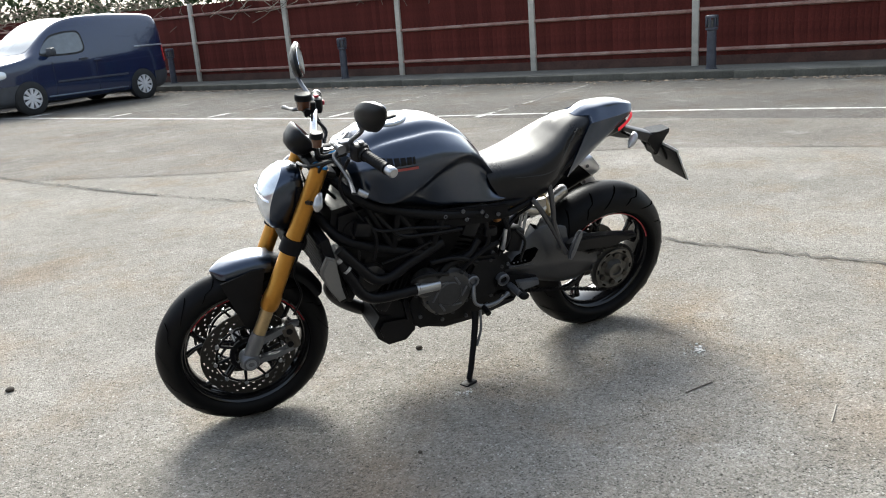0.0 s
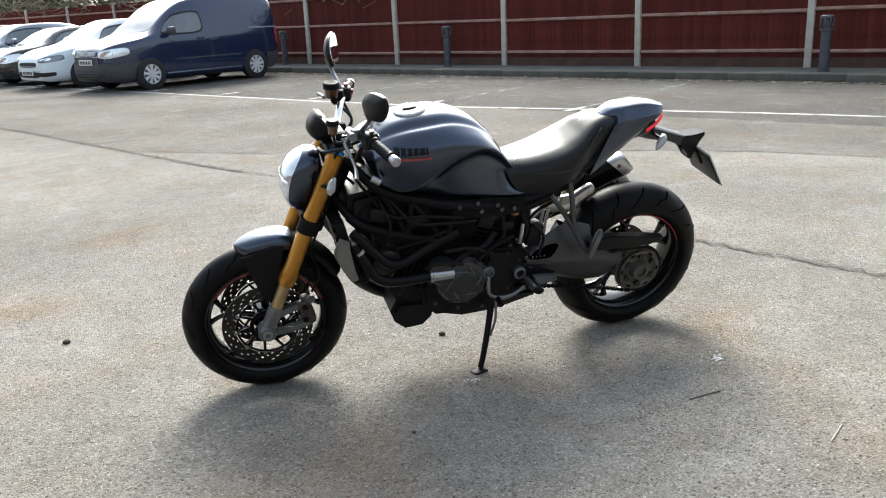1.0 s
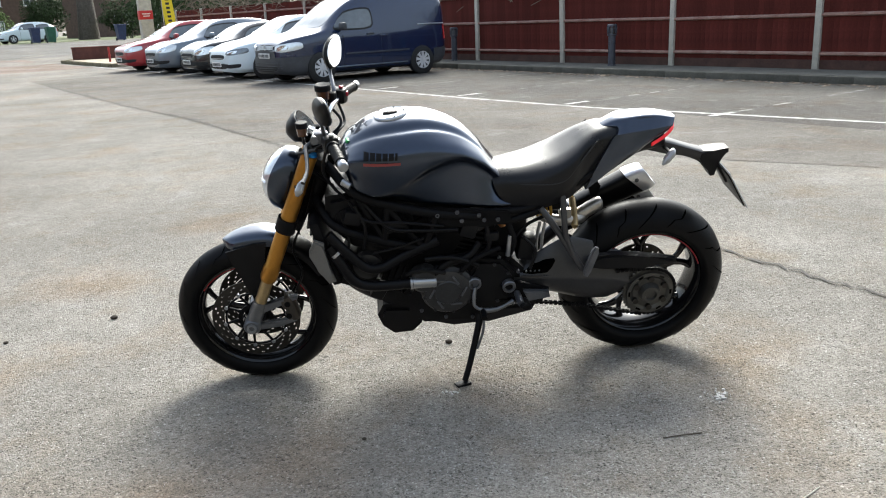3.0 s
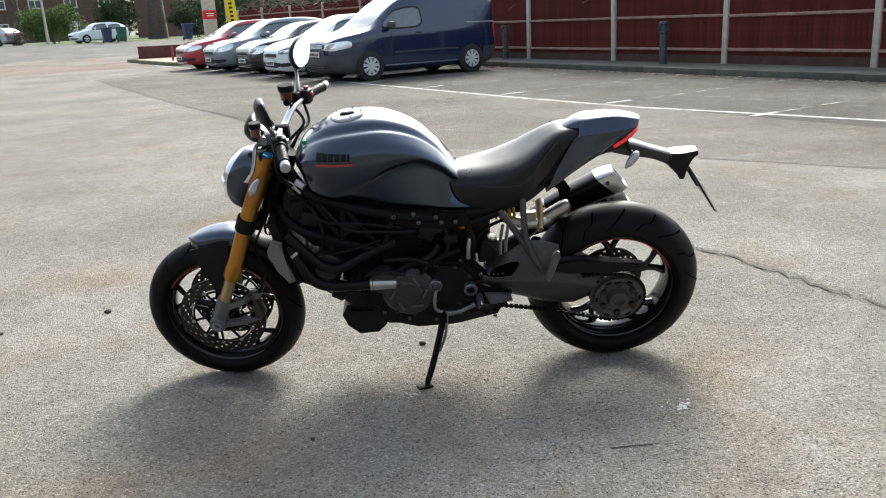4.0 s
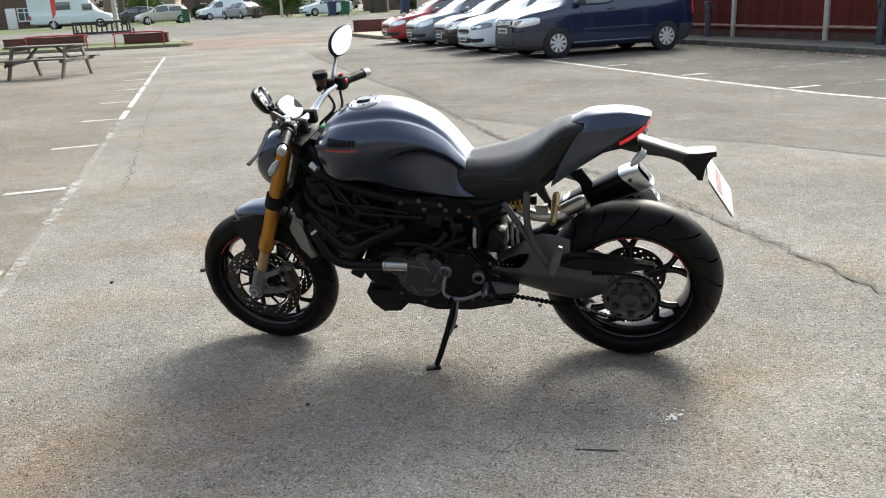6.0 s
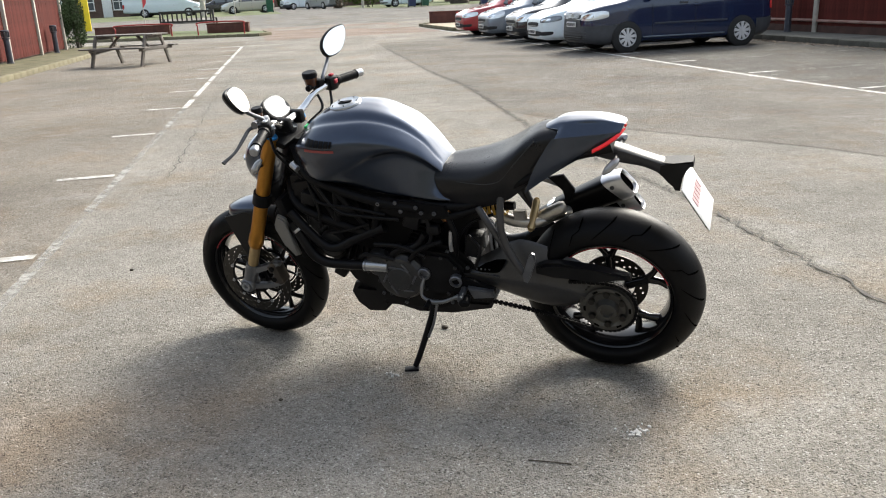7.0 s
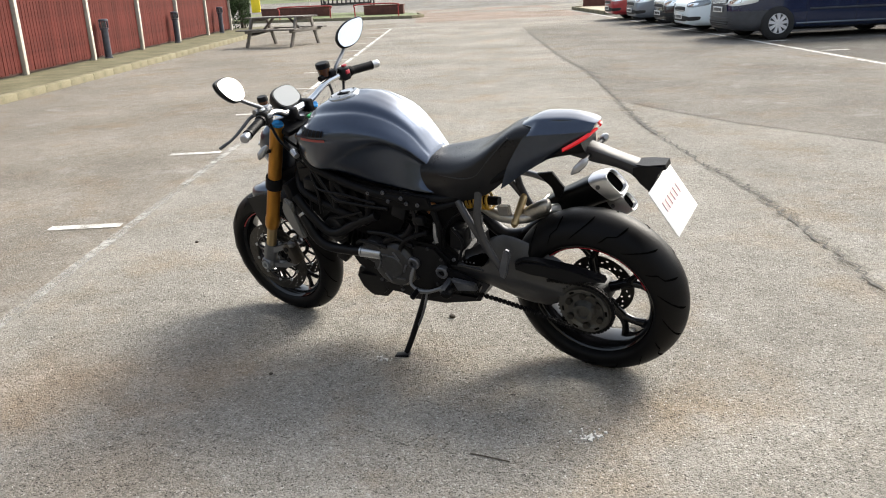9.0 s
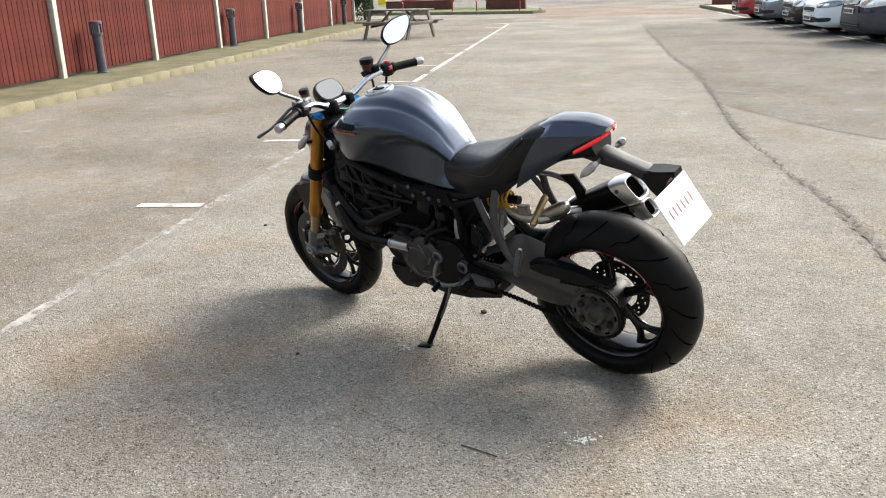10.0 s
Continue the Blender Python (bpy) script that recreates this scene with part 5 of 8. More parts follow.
# tail lamps and indicators
for sg in (-1, 1):
    bm = BM()
    tube(bm, [(0.775, sg * 0.03, 0.872), (0.782, sg * 0.085, 0.872)], 0.007, 8)
    st = part("indicator_stalk", bm, PLASTIC, holder)
    bm = BM()
    tube(bm, [(0.79, sg * 0.085, 0.884), (0.78, sg * 0.098, 0.874), (0.76, sg * 0.112, 0.857), (0.745, sg * 0.12, 0.844)], [0.009, 0.018, 0.016, 0.005], 12, 4, flat=0.8)
    part("indicator", bm, SMOKED, st, "clear indicator lens")

LEVER = material("lever_alloy", (0.06, 0.062, 0.066), 0.3, metal=0.8, vary=0.15, scale=20)

FOOT_GREY = material("fork_foot_grey", (0.17, 0.175, 0.185), 0.4, metal=0.7, vary=0.15, scale=18)
BRONZE = material("caliper_bronze", (0.07, 0.06, 0.05), 0.42, metal=0.5, vary=0.2, scale=18)

# ---- fork, front mudguard and headlamp ----
for sg in (-1, 1):
    y = sg * 0.105
    bm = BM()
    cyl(bm, fork_point(-0.012, y), fork_point(0.44, y), 0.0275, seg=28)
    tube(bm, [fork_point(0.44, y), fork_point(0.455, y), fork_point(0.49, y), fork_point(0.505, y)], [0.0275, 0.031, 0.031, 0.026], 28, 2)
    leg = part("fork_leg", steered(bm), GOLD, bike, "gold anodised upper fork tube")
    bm = BM()
    cyl(bm, fork_point(0.5, y), fork_point(0.64, y), 0.0215, seg=24)
    part("fork_slider", steered(bm), GOLD_DULL, leg, "pale gold lower fork tube")
    bm = BM()
    lathe(bm, [(0, 0.0), (0.006, 0.012), (0.006, 0.022), (0, 0.026)], (0, 0, 0), "Z", 20)
    bmesh.ops.transform(bm, matrix=Matrix.Translation(fork_point(-0.014, y)) @ Matrix.Rotation(RAKE, 4, "Y"), verts=bm.verts)
    part("fork_cap", steered(bm), BLUE_CAP, leg, "blue anodised fork adjuster cap")
    bm = BM()
    tube(bm, [fork_point(0.60, y), fork_point(0.63, y), fork_point(0.68, y), fork_point(0.735, y)], [0.027, 0.03, 0.029, 0.026], 20, 3, flat=0.85)
    c = fork_point(0.707, y)
    lathe(bm, [(sg * -0.03, 0.0), (sg * -0.03, 0.03), (sg * 0.02, 0.032), (sg * 0.03, 0.026), (sg * 0.031, 0.0)], c, "Y", 24)
    slab(bm, [(c.x + 0.01, c.z + 0.07), (c.x + 0.05, c.z + 0.078), (c.x + 0.15, c.z + 0.118), (c.x + 0.178, c.z + 0.116), (c.x + 0.176, c.z + 0.1), (c.x + 0.152, c.z + 0.1), (c.x + 0.05, c.z + 0.055), (c.x + 0.02, c.z + 0.045)], y - 0.012, y + 0.014, 0.004)
    slab(bm, [(c.x, c.z - 0.025), (c.x + 0.1, c.z - 0.012), (c.x + 0.165, c.z + 0.01), (c.x + 0.175, c.z + 0.03), (c.x + 0.155, c.z + 0.026), (c.x + 0.1, c.z + 0.006), (c.x + 0.02, c.z + 0.004)], y - 0.012, y + 0.014, 0.004)
    foot = part("fork_foot", steered(bm), FOOT_GREY, leg, "grey alloy fork foot")
    bm = BM()
    lathe(bm, [(sg * 0.03, 0.018), (sg * 0.036, 0.018), (sg * 0.036, 0.011), (sg * 0.026, 0.01), (sg * 0.026, 0.0)], c, "Y", 18)
    part("axle_nut", steered(bm), ALLOY, foot)
    bm = BM()
    cc = c + Vector((0.152, -sg * 0.014, 0.064))
    box(bm, (0, 0, 0), (0.034, 0.06, 0.104), bevel=0.011)
    box(bm, (-0.016, sg * 0.016, 0.024), (0.026, 0.03, 0.036), bevel=0.008)
    box(bm, (-0.016, sg * 0.016, -0.024), (0.026, 0.03, 0.036), bevel=0.008)
    bmesh.ops.transform(bm, matrix=Matrix.Translation(cc) @ Matrix.Rotation(radians(-15), 4, "Y"), verts=bm.verts)
    cal = part("brake_caliper", steered(bm), BRONZE, foot, "radial brake caliper")
    for dz in (-0.025, 0.025):
        bm = BM()
        cyl(bm, cc + Vector((-0.012, sg * 0.03, dz)), cc + Vector((-0.012, sg * 0.035, dz)), 0.011, seg=14)
        part("caliper_piston_cap", steered(bm), BLACK, cal)
    bm = BM()
    tube(bm, [cc + Vector((0.02, -sg * 0.02, 0.055)), cc + Vector((0.05, -sg * 0.02, 0.13)), (-0.56, sg * 0.08, 0.6), (-0.5, sg * 0.05, 0.72), (-0.46, sg * 0.03, 0.84)], 0.0045, 6, 6)
    part("brake_hose", steered(bm), HOSE, bike, "black brake hose")
    for d, r, h in ((0.265, 0.034, 0.05),):
        bm = BM()
        cyl(bm, fork_point(d - h / 2, y), fork_point(d + h / 2, y), r + 0.002, seg=22)
        part("clamp_collar", steered(bm), BLACK, leg)

bm = BM()
a = fork_point(0.27)
box(bm, a + Vector((0.02, 0, 0)), (0.075, 0.2, 0.045), Matrix.Rotation(RAKE, 3, "Y"), bevel=0.012)
part("lower_triple_clamp", steered(bm), BLACK, bike)
bm = BM()
a = fork_point(0.012)
box(bm, a + Vector((0.02, 0, 0)), (0.09, 0.22, 0.026), Matrix.Rotation(RAKE, 3, "Y"), bevel=0.01)
upper = part("upper_triple_clamp", steered(bm), BLACK, bike)
bm = BM()
cyl(bm, a + Vector((0.035, 0, 0.012)), a + Vector((0.045, 0, 0.03)), 0.018, seg=18)
part("stem_nut", steered(bm), ALLOY, upper)
bm = BM()
cyl(bm, Vector((-0.405, 0, 0.93)), Vector((-0.50, 0, 0.71)), 0.035, seg=20)
part("steering_head", bm, BLACK, bike)

# mudguard
bm = BM()
rings = []
for ang, rr, hw in ((106, 0.322, 0.012), (103, 0.326, 0.04), (98, 0.333, 0.058), (90, 0.343, 0.066), (80, 0.354, 0.068), (72, 0.357, 0.066)):
    a = radians(ang)
    def mp(y, r):
        return Vector((FRONT.x + r * math.cos(a), y, FRONT.z + r * math.sin(a)))
    rings.append(spline([mp(-hw, rr - 0.045 * hw / 0.068), mp(-hw * 0.93, rr - 0.02), mp(-hw * 0.6, rr - 0.003), mp(0, rr), mp(hw * 0.6, rr - 0.003), mp(hw * 0.93, rr - 0.02), mp(hw, rr - 0.045 * hw / 0.068)], 3))
rings = list(zip(*[spline(c, 4) for c in zip(*rings)]))
skin(bm, rings, closed=False)
bmesh.ops.solidify(bm, geom=bm.faces[:], thickness=0.004)
guard = part("front_mudguard", steered(bm), GREY, bike, "slate-grey front mudguard with black side stays")
for sg in (-1, 1):
    bm = BM()
    slab(bm, [(-0.803, 0.592), (-0.76, 0.602), (-0.70, 0.62), (-0.655, 0.62), (-0.675, 0.52), (-0.69, 0.45), (-0.70, 0.40), (-0.735, 0.405), (-0.755, 0.46), (-0.785, 0.54)], sg * 0.0705, sg * 0.077, 0.002)
    part("mudguard_stay", steered(bm), PLASTIC, guard, "black plastic side stay")
bm = BM()
rings = []
for ang, rr in ((72, 0.352), (60, 0.35), (46, 0.345), (33, 0.338)):
    a = radians(ang)
    rings.append(spline([(FRONT.x + (rr - q) * math.cos(a), y, FRONT.z + (rr - q) * math.sin(a)) for y, q in ((-0.06, 0.04), (-0.055, 0.015), (0, 0), (0.055, 0.015), (0.06, 0.04))], 3))
skin(bm, list(zip(*[spline(c, 4) for c in zip(*rings)])), closed=False)
bmesh.ops.solidify(bm, geom=bm.faces[:], thickness=0.004)
part("mudguard_rear", steered(bm), PLASTIC, guard, "black rear half of the mudguard")

# headlamp: an upright oval bowl
HF = Vector((-0.965, 0, 0.26)).normalized()
HU = Vector((0.26, 0, 0.965)).normalized()
HC = Vector((-0.528, 0, 0.828))


def oval(t, hw, hh, drop=0.0, n=36):
    out = []
    for k in range(n):
        a = 2 * math.pi * k / n
        cx, sx = math.cos(a), math.sin(a)
        e = 0.82
        u = hw * math.copysign(abs(cx) ** e, cx) * (1.0 - 0.13 * (1 if sx < 0 else 0) * abs(sx))
        v = hh * math.copysign(abs(sx) ** e, sx)
        bow = -0.035 * (v / 0.11) ** 2 * (t / 0.1)
        out.append(HC + HF * (t + bow + drop) + HU * v + Vector((0, u, 0)))
    return out


bm = BM()
skin(bm, [oval(-0.01, 0.07, 0.09), oval(0.01, 0.088, 0.112), oval(0.05, 0.092, 0.116), oval(0.085, 0.086, 0.11), oval(0.092, 0.08, 0.104)], caps=True)
lamp = part("headlamp", steered(bm), GREY, bike, "oval headlamp in a grey bowl")
bm = BM()
skin(bm, [oval(0.09, 0.08, 0.103), oval(0.1, 0.074, 0.097), oval(0.112, 0.055, 0.075), oval(0.118, 0.03, 0.04), oval(0.12, 0.005, 0.006)], caps=True)
part("headlamp_glass", steered(bm), LENS_CLEAR, lamp, "clear bright headlamp lens")
bm = BM()
skin(bm, [oval(0.1, 0.083, 0.010), oval(0.116, 0.06, 0.008), oval(0.12, 0.02, 0.006)], caps=True)
part("running_light_bar", steered(bm), CHROME, lamp)
for sg in (-1, 1):
    bm = BM()
    slab(bm, [(-0.53, 0.9), (-0.49, 0.885), (-0.52, 0.77), (-0.56, 0.765)], sg * 0.088, sg * 0.096, 0.003)
    part("headlamp_bracket", steered(bm), BLACK, lamp)
    bm = BM()
    tube(bm, [(-0.515, sg * 0.12, 0.855), (-0.505, sg * 0.155, 0.865)], 0.0075, 8)
    st = part("indicator_stalk", steered(bm), PLASTIC, bike)
    bm = BM()
    tube(bm, [(-0.478, sg * 0.165, 0.898), (-0.488, sg * 0.178, 0.886), (-0.497, sg * 0.195, 0.868), (-0.503, sg * 0.205, 0.856)], [0.008, 0.0165, 0.0185, 0.006], 12, 4, flat=0.8)
    part("indicator", steered(bm), SMOKED, st, "clear indicator lens")

# instrument panel: a small round-backed pod, tilted up towards the rider
DASH = pose(-0.487, 0, 1.028, 0, 48, 0)
bm = BM()
rings = []
for z, k in ((-0.055, 0.25), (-0.05, 0.55), (-0.03, 0.85), (0.0, 1.0), (0.012, 1.0), (0.016, 0.95)):
    rings.append([Vector((0.05 * k * math.copysign(abs(math.cos(a)) ** 0.75, math.cos(a)), 0.066 * k * math.copysign(abs(math.sin(a)) ** 0.75, math.sin(a)), z)) for a in np.linspace(0, 2 * math.pi, 33)[:-1]])
skin(bm, rings)
bmesh.ops.transform(bm, matrix=DASH, verts=bm.verts)
dash = part("instrument_panel", steered(bm), PLASTIC, bike, "black rounded instrument pod")
bm = BM()
skin(bm, [[Vector((0.043 * math.copysign(abs(math.cos(a)) ** 0.75, math.cos(a)), 0.058 * math.copysign(abs(math.sin(a)) ** 0.75, math.sin(a)), z)) for a in np.linspace(0, 2 * math.pi, 33)[:-1]] for z in (0.0155, 0.018)])
bmesh.ops.transform(bm, matrix=DASH, verts=bm.verts)
part("display", steered(bm), SCREEN, dash, "glossy display reflecting the sky")
bm = BM()
tube(bm, [(-0.47, 0, 0.95), (-0.485, 0, 0.99), (-0.5, 0, 1.01)], 0.018, 10, 3)
part("pod_bracket", steered(bm), BLACK, dash)

# ---- handlebar ----
bm = BM()
BAR = [(-0.328, -0.375, 1.036), (-0.36, -0.27, 1.046), (-0.398, -0.16, 1.036), (-0.422, -0.085, 1.0), (-0.428, -0.04, 0.992), (-0.428, 0.04, 0.992), (-0.422, 0.085, 1.0), (-0.398, 0.16, 1.036), (-0.36, 0.27, 1.046), (-0.328, 0.375, 1.036)]
tube(bm, BAR, [0.011, 0.011, 0.0115, 0.0135, 0.0142, 0.0142, 0.0135, 0.0115, 0.011, 0.011], 16, 6)
bar = part("handlebar", steered(bm), CHROME, bike, "bright tapered alloy handlebar")
for sg in (-1, 1):
    bm = BM()
    box(bm, (-0.428, sg * 0.045, 0.985), (0.055, 0.032, 0.05), bevel=0.008)
    part("bar_clamp", steered(bm), BLACK, bar)
    e = Vector((-0.328, sg * 0.375, 1.036))
    g = Vector((-0.36, sg * 0.27, 1.046))
    u = (e - g).normalized()
    bm = BM()
    tube(bm, [g - u * 0.01, g, g + u * 0.008, e - u * 0.014, e - u * 0.008], [0.021, 0.021, 0.0165, 0.0165, 0.019], 18, 3)
    part("grip", steered(bm), RUBBER, bar, "black ribbed rubber grip")
    for k in range(7):
        bm = BM()
        p = g + u * (0.014 + 0.011 * k)
        cyl(bm, p, p + u * 0.005, 0.0173, seg=16)
        part("grip_rib", steered(bm), RUBBER, bar)
    bm = BM()
    tube(bm, [e - u * 0.008, e, e + u * 0.022, e + u * 0.027], [0.0145, 0.015, 0.0165, 0.013], 16, 2)
    part("bar_end_weight", steered(bm), ALLOY, bar, "silver bar-end weight")
    # switch cluster
    bm = BM()
    box(bm, g - u * 0.035 + Vector((0, 0, -0.002)), (0.05, 0.045, 0.055), Matrix.Rotation(radians(-sg * 17), 3, "Z"), bevel=0.012)
    sw = part("switch_block", steered(bm), PLASTIC, bar)
    bm = BM()
    box(bm, g - u * 0.038 + Vector((0.026, 0, 0.006)), (0.01, 0.02, 0.016), bevel=0.003)
    box(bm, g - u * 0.03 + Vector((0.004, 0, 0.03)), (0.016, 0.02, 0.008), bevel=0.003)
    part("switch_button", steered(bm), RED_SWITCH if sg > 0 else ALLOY, sw)
    # master cylinder and lever
    bm = BM()
    p = g - u * 0.075
    box(bm, p + Vector((-0.02, 0, 0.004)), (0.045, 0.03, 0.038), Matrix.Rotation(radians(-sg * 17), 3, "Z"), bevel=0.008)
    tube(bm, [p + Vector((-0.04, sg * 0.03, 0.004)), p + Vector((-0.04, -sg * 0.05, 0.0))], [0.014, 0.012], 12)
    mc = part("master_cylinder", steered(bm), BLACK if sg > 0 else ALLOY_DARK, bar)
    bm = BM()
    tube(bm, [p + Vector((-0.045, sg * 0.015, -0.004)), p + Vector((-0.066, sg * 0.035, -0.012)), p + Vector((-0.062, sg * 0.08, -0.026)), p + Vector((-0.056, sg * 0.15, -0.046)), p + Vector((-0.064, sg * 0.212, -0.058))], [0.008, 0.007, 0.007, 0.0055, 0.0075], 10, 5, flat=0.65)
    part("lever", steered(bm), LEVER, bar, "bare alloy hand lever")
    # reservoir pot
    bm = BM()
    q = Vector((-0.425, 0.185, 1.055)) if sg > 0 else Vector((-0.47, -0.13, 1.04))
    rr = 0.027 if sg > 0 else 0.019
    ht = 0.05 if sg > 0 else 0.042
    lathe(bm, [(0, 0.0), (0, rr * 0.85), (ht * 0.7, rr)], q, "Z", 20)
    pot = part("fluid_reservoir", steered(bm), AMBER_FLUID, bar, "small fluid reservoir with a black lid")
    bm = BM()
    lathe(bm, [(ht * 0.66, rr * 1.08), (ht * 1.0, rr * 1.08), (ht * 1.08, rr * 0.95), (ht * 1.08, 0.0)], q, "Z", 20)
    part("reservoir_lid", steered(bm), BLACK, pot)
    bm = BM()
    tube(bm, [q, q + Vector((0.01, sg * 0.01, -0.03)), p + Vector((-0.02, 0, -0.01))], 0.005, 8, 4)
    part("reservoir_hose", steered(bm), HOSE, pot)
    # mirror
    mc_c = Vector((-0.39, 0.346, 1.176)) if sg > 0 else Vector((-0.368, -0.346, 1.194))
    n = Vector((0.92, -sg * 0.34, 0.26)).normalized()
    side = Vector((0, 0, 1)).cross(n).normalized() * sg
    up = n.cross(side).normalized()
    if up.z < 0:
        up = -up
    shape = [(-0.058, -0.03), (-0.04, -0.048), (0.0, -0.05), (0.035, -0.035), (0.066, 0.005), (0.074, 0.04), (0.058, 0.054), (0.0, 0.05), (-0.045, 0.026), (-0.062, -0.005)]
    ol = [Vector(v) for v in spline([(a + 0.1 * b, b * 0.95, 0) for a, b in shape + [shape[0]]], 4)[:-1]]
    def mring(k, depth):
        return [mc_c + side * v.x * k + up * v.y * k - n * depth for v in ol]
    bm = BM()
    skin(bm, [mring(0.95, -0.004), mring(1.03, 0.0), mring(1.05, 0.008), mring(0.9, 0.018), mring(0.55, 0.027), mring(0.1, 0.03)])
    mi = part("mirror", steered(bm), PLASTIC, bike, "black rear-view mirror on a thin stem")
    bm = BM()
    skin(bm, [mring(0.94, -0.0042), mring(0.94, -0.0062)])
    part("mirror_glass", steered(bm), MIRROR, mi)
    bm = BM()
    tube(bm, [g - u * 0.06 + Vector((-0.012, 0, 0.012)), g - u * 0.05 + Vector((-0.015, 0, 0.03)), mc_c + side * -0.045 + up * -0.055 - n * 0.014, mc_c + side * -0.03 + up * -0.02 - n * 0.02], [0.009, 0.0075, 0.007, 0.011], 10, 5)
    part("mirror_stem", steered(bm), ALLOY_DARK, mi)

# cables from the bar
rng = random.Random(3)
for a, b, c, d in (((-0.40, -0.18, 1.03), (-0.47, -0.14, 0.98), (-0.46, -0.09, 0.9), (-0.40, -0.05, 0.82)), ((-0.40, 0.18, 1.03), (-0.36, 0.13, 0.98), (-0.42, 0.08, 0.92), (-0.42, 0.03, 0.8)), ((-0.37, 0.24, 1.02), (-0.35, 0.18, 0.965), (-0.38, 0.1, 0.95), (-0.42, 0.05, 0.88)), ((-0.43, -0.2, 1.02), (-0.5, -0.1, 0.97), (-0.5, 0.02, 0.93), (-0.46, 0.03, 0.82)), ((-0.40, -0.2, 1.02), (-0.42, -0.16, 0.93), (-0.40, -0.13, 0.86), (-0.36, -0.12, 0.8))):
    bm = BM()
    tube(bm, [a, b, c, d], 0.0055, 8, 6)
    part("cable", bm, HOSE, bike, "black control cable")
bm = BM()
box(bm, (-0.335, -0.045, 0.982), (0.016, 0.03, 0.01), bevel=0.003)
part("green_connector", bm, GREEN_PLASTIC, bike, "small green plastic connector")


# ---- engine and frame ----
END_CAP = material("satin_end_cap", (0.6, 0.6, 0.62), 0.38, metal=0.8, vary=0.08, scale=20)
RAD_COVER = material("radiator_cover_grey", (0.16, 0.155, 0.147), 0.5, metal=0.15, vary=0.1, scale=12)
def bolt(p, r=0.009, h=0.008, parent=None, mat=None, sg=-1):
    bm = BM()
    lathe(bm, [(0, r), (sg * h, r), (sg * h, r * 0.55), (sg * h * 0.5, r * 0.5), (sg * h * 0.5, 0.0)], p, "Y", 12)
    part("bolt", bm, mat or ALLOY, parent or bike)


bm = BM()
slab(bm, [(-0.16, 0.30), (-0.11, 0.255), (0.10, 0.245), (0.22, 0.29), (0.265, 0.36), (0.265, 0.46), (0.20, 0.53), (0.08, 0.55), (-0.06, 0.53), (-0.14, 0.47), (-0.18, 0.39)], -0.125, 0.125, 0.018)
engine = part("crankcase", bm, ENGINE, bike, "black cast crankcase of a V-twin engine")
# clutch cover
C = Vector((-0.022, -0.125, 0.416))
bm = BM()
lathe(bm, [(0.0, 0.1), (-0.022, 0.098), (-0.03, 0.09), (-0.038, 0.086), (-0.042, 0.076), (-0.042, 0.05), (-0.046, 0.046), (-0.046, 0.0)], C, "Y", 44)
clutch = part("clutch_cover", bm, COVER, engine, "round dark grey clutch cover")
for k in range(8):
    a = 2 * math.pi * k / 8 + 0.2
    bolt(C + Vector((0.088 * math.cos(a), -0.034, 0.088 * math.sin(a))), 0.0065, 0.006, clutch, COVER)
for k in range(6):
    a = 2 * math.pi * k / 6
    bm = BM()
    box(bm, C + Vector((0.058 * math.cos(a), -0.043, 0.058 * math.sin(a))), (0.042, 0.006, 0.008), Matrix.Rotation(-a + math.pi / 2 + 0.5, 3, "Y"), bevel=0.002)
    part("cover_rib", bm, ALLOY_DARK, clutch)
# water pump and sprocket covers
bm = BM()
lathe(bm, [(0.0, 0.055), (-0.03, 0.052), (-0.042, 0.04), (-0.045, 0.0)], (-0.105, -0.125, 0.468), "Y", 28)
part("water_pump", bm, COVER, engine)
bm = BM()
slab(bm, [(0.06, 0.35), (0.16, 0.34), (0.22, 0.38), (0.225, 0.46), (0.18, 0.52), (0.09, 0.53), (0.055, 0.46)], -0.15, -0.12, 0.012)
part("sprocket_cover", bm, ENGINE, engine)
for p, r in (((0.076, -0.15, 0.44), 0.019), ((0.201, -0.158, 0.421), 0.019)):
    bm = BM()
    lathe(bm, [(0.01, r * 1.3), (-0.012, r * 1.3), (-0.015, r * 1.15), (-0.015, r * 0.8), (-0.006, r * 0.75), (-0.006, 0.0)], p, "Y", 22)
    part("pivot_boss", bm, ALLOY_DARK, engine, "bare metal pivot boss")
# cylinders: one lying forward, one leaning back
for (x0, z0), (x1, z1) in (((-0.10, 0.44), (-0.34, 0.54)), ((0.02, 0.5), (0.10, 0.72))):
    d = Vector((x1 - x0, 0, z1 - z0)).normalized()
    n = Vector((-d.z, 0, d.x))
    L = math.hypot(x1 - x0, z1 - z0)
    bm = BM()
    m = Matrix((d, Vector((0, 1, 0)), n)).transposed()
    box(bm, Vector((x0, 0, z0)) + d * L * 0.3, (L * 0.6, 0.15, 0.14), m, bevel=0.012)
    cyl_ob = part("cylinder", bm, ENGINE, engine)
    for k in range(6):
        bm = BM()
        box(bm, Vector((x0, 0, z0)) + d * (0.04 + L * 0.085 * k), (0.004, 0.19, 0.175), m, bevel=0.001)
        part("cooling_fin", bm, ENGINE, cyl_ob)
    bm = BM()
    box(bm, Vector((x0, 0, z0)) + d * L * 0.82, (L * 0.38, 0.2, 0.18), m, bevel=0.022)
    head = part("cylinder_head", bm, ENGINE, engine)
    for sy in (-1, 1):
        bm = BM()
        p = Vector((x0, 0, z0)) + d * L * 0.85
        lathe(bm, [(sy * 0.1, 0.055), (sy * 0.125, 0.05), (sy * 0.13, 0.03), (sy * 0.13, 0.0)], p, "Y", 24)
        part("cam_cover", bm, COVER, head)
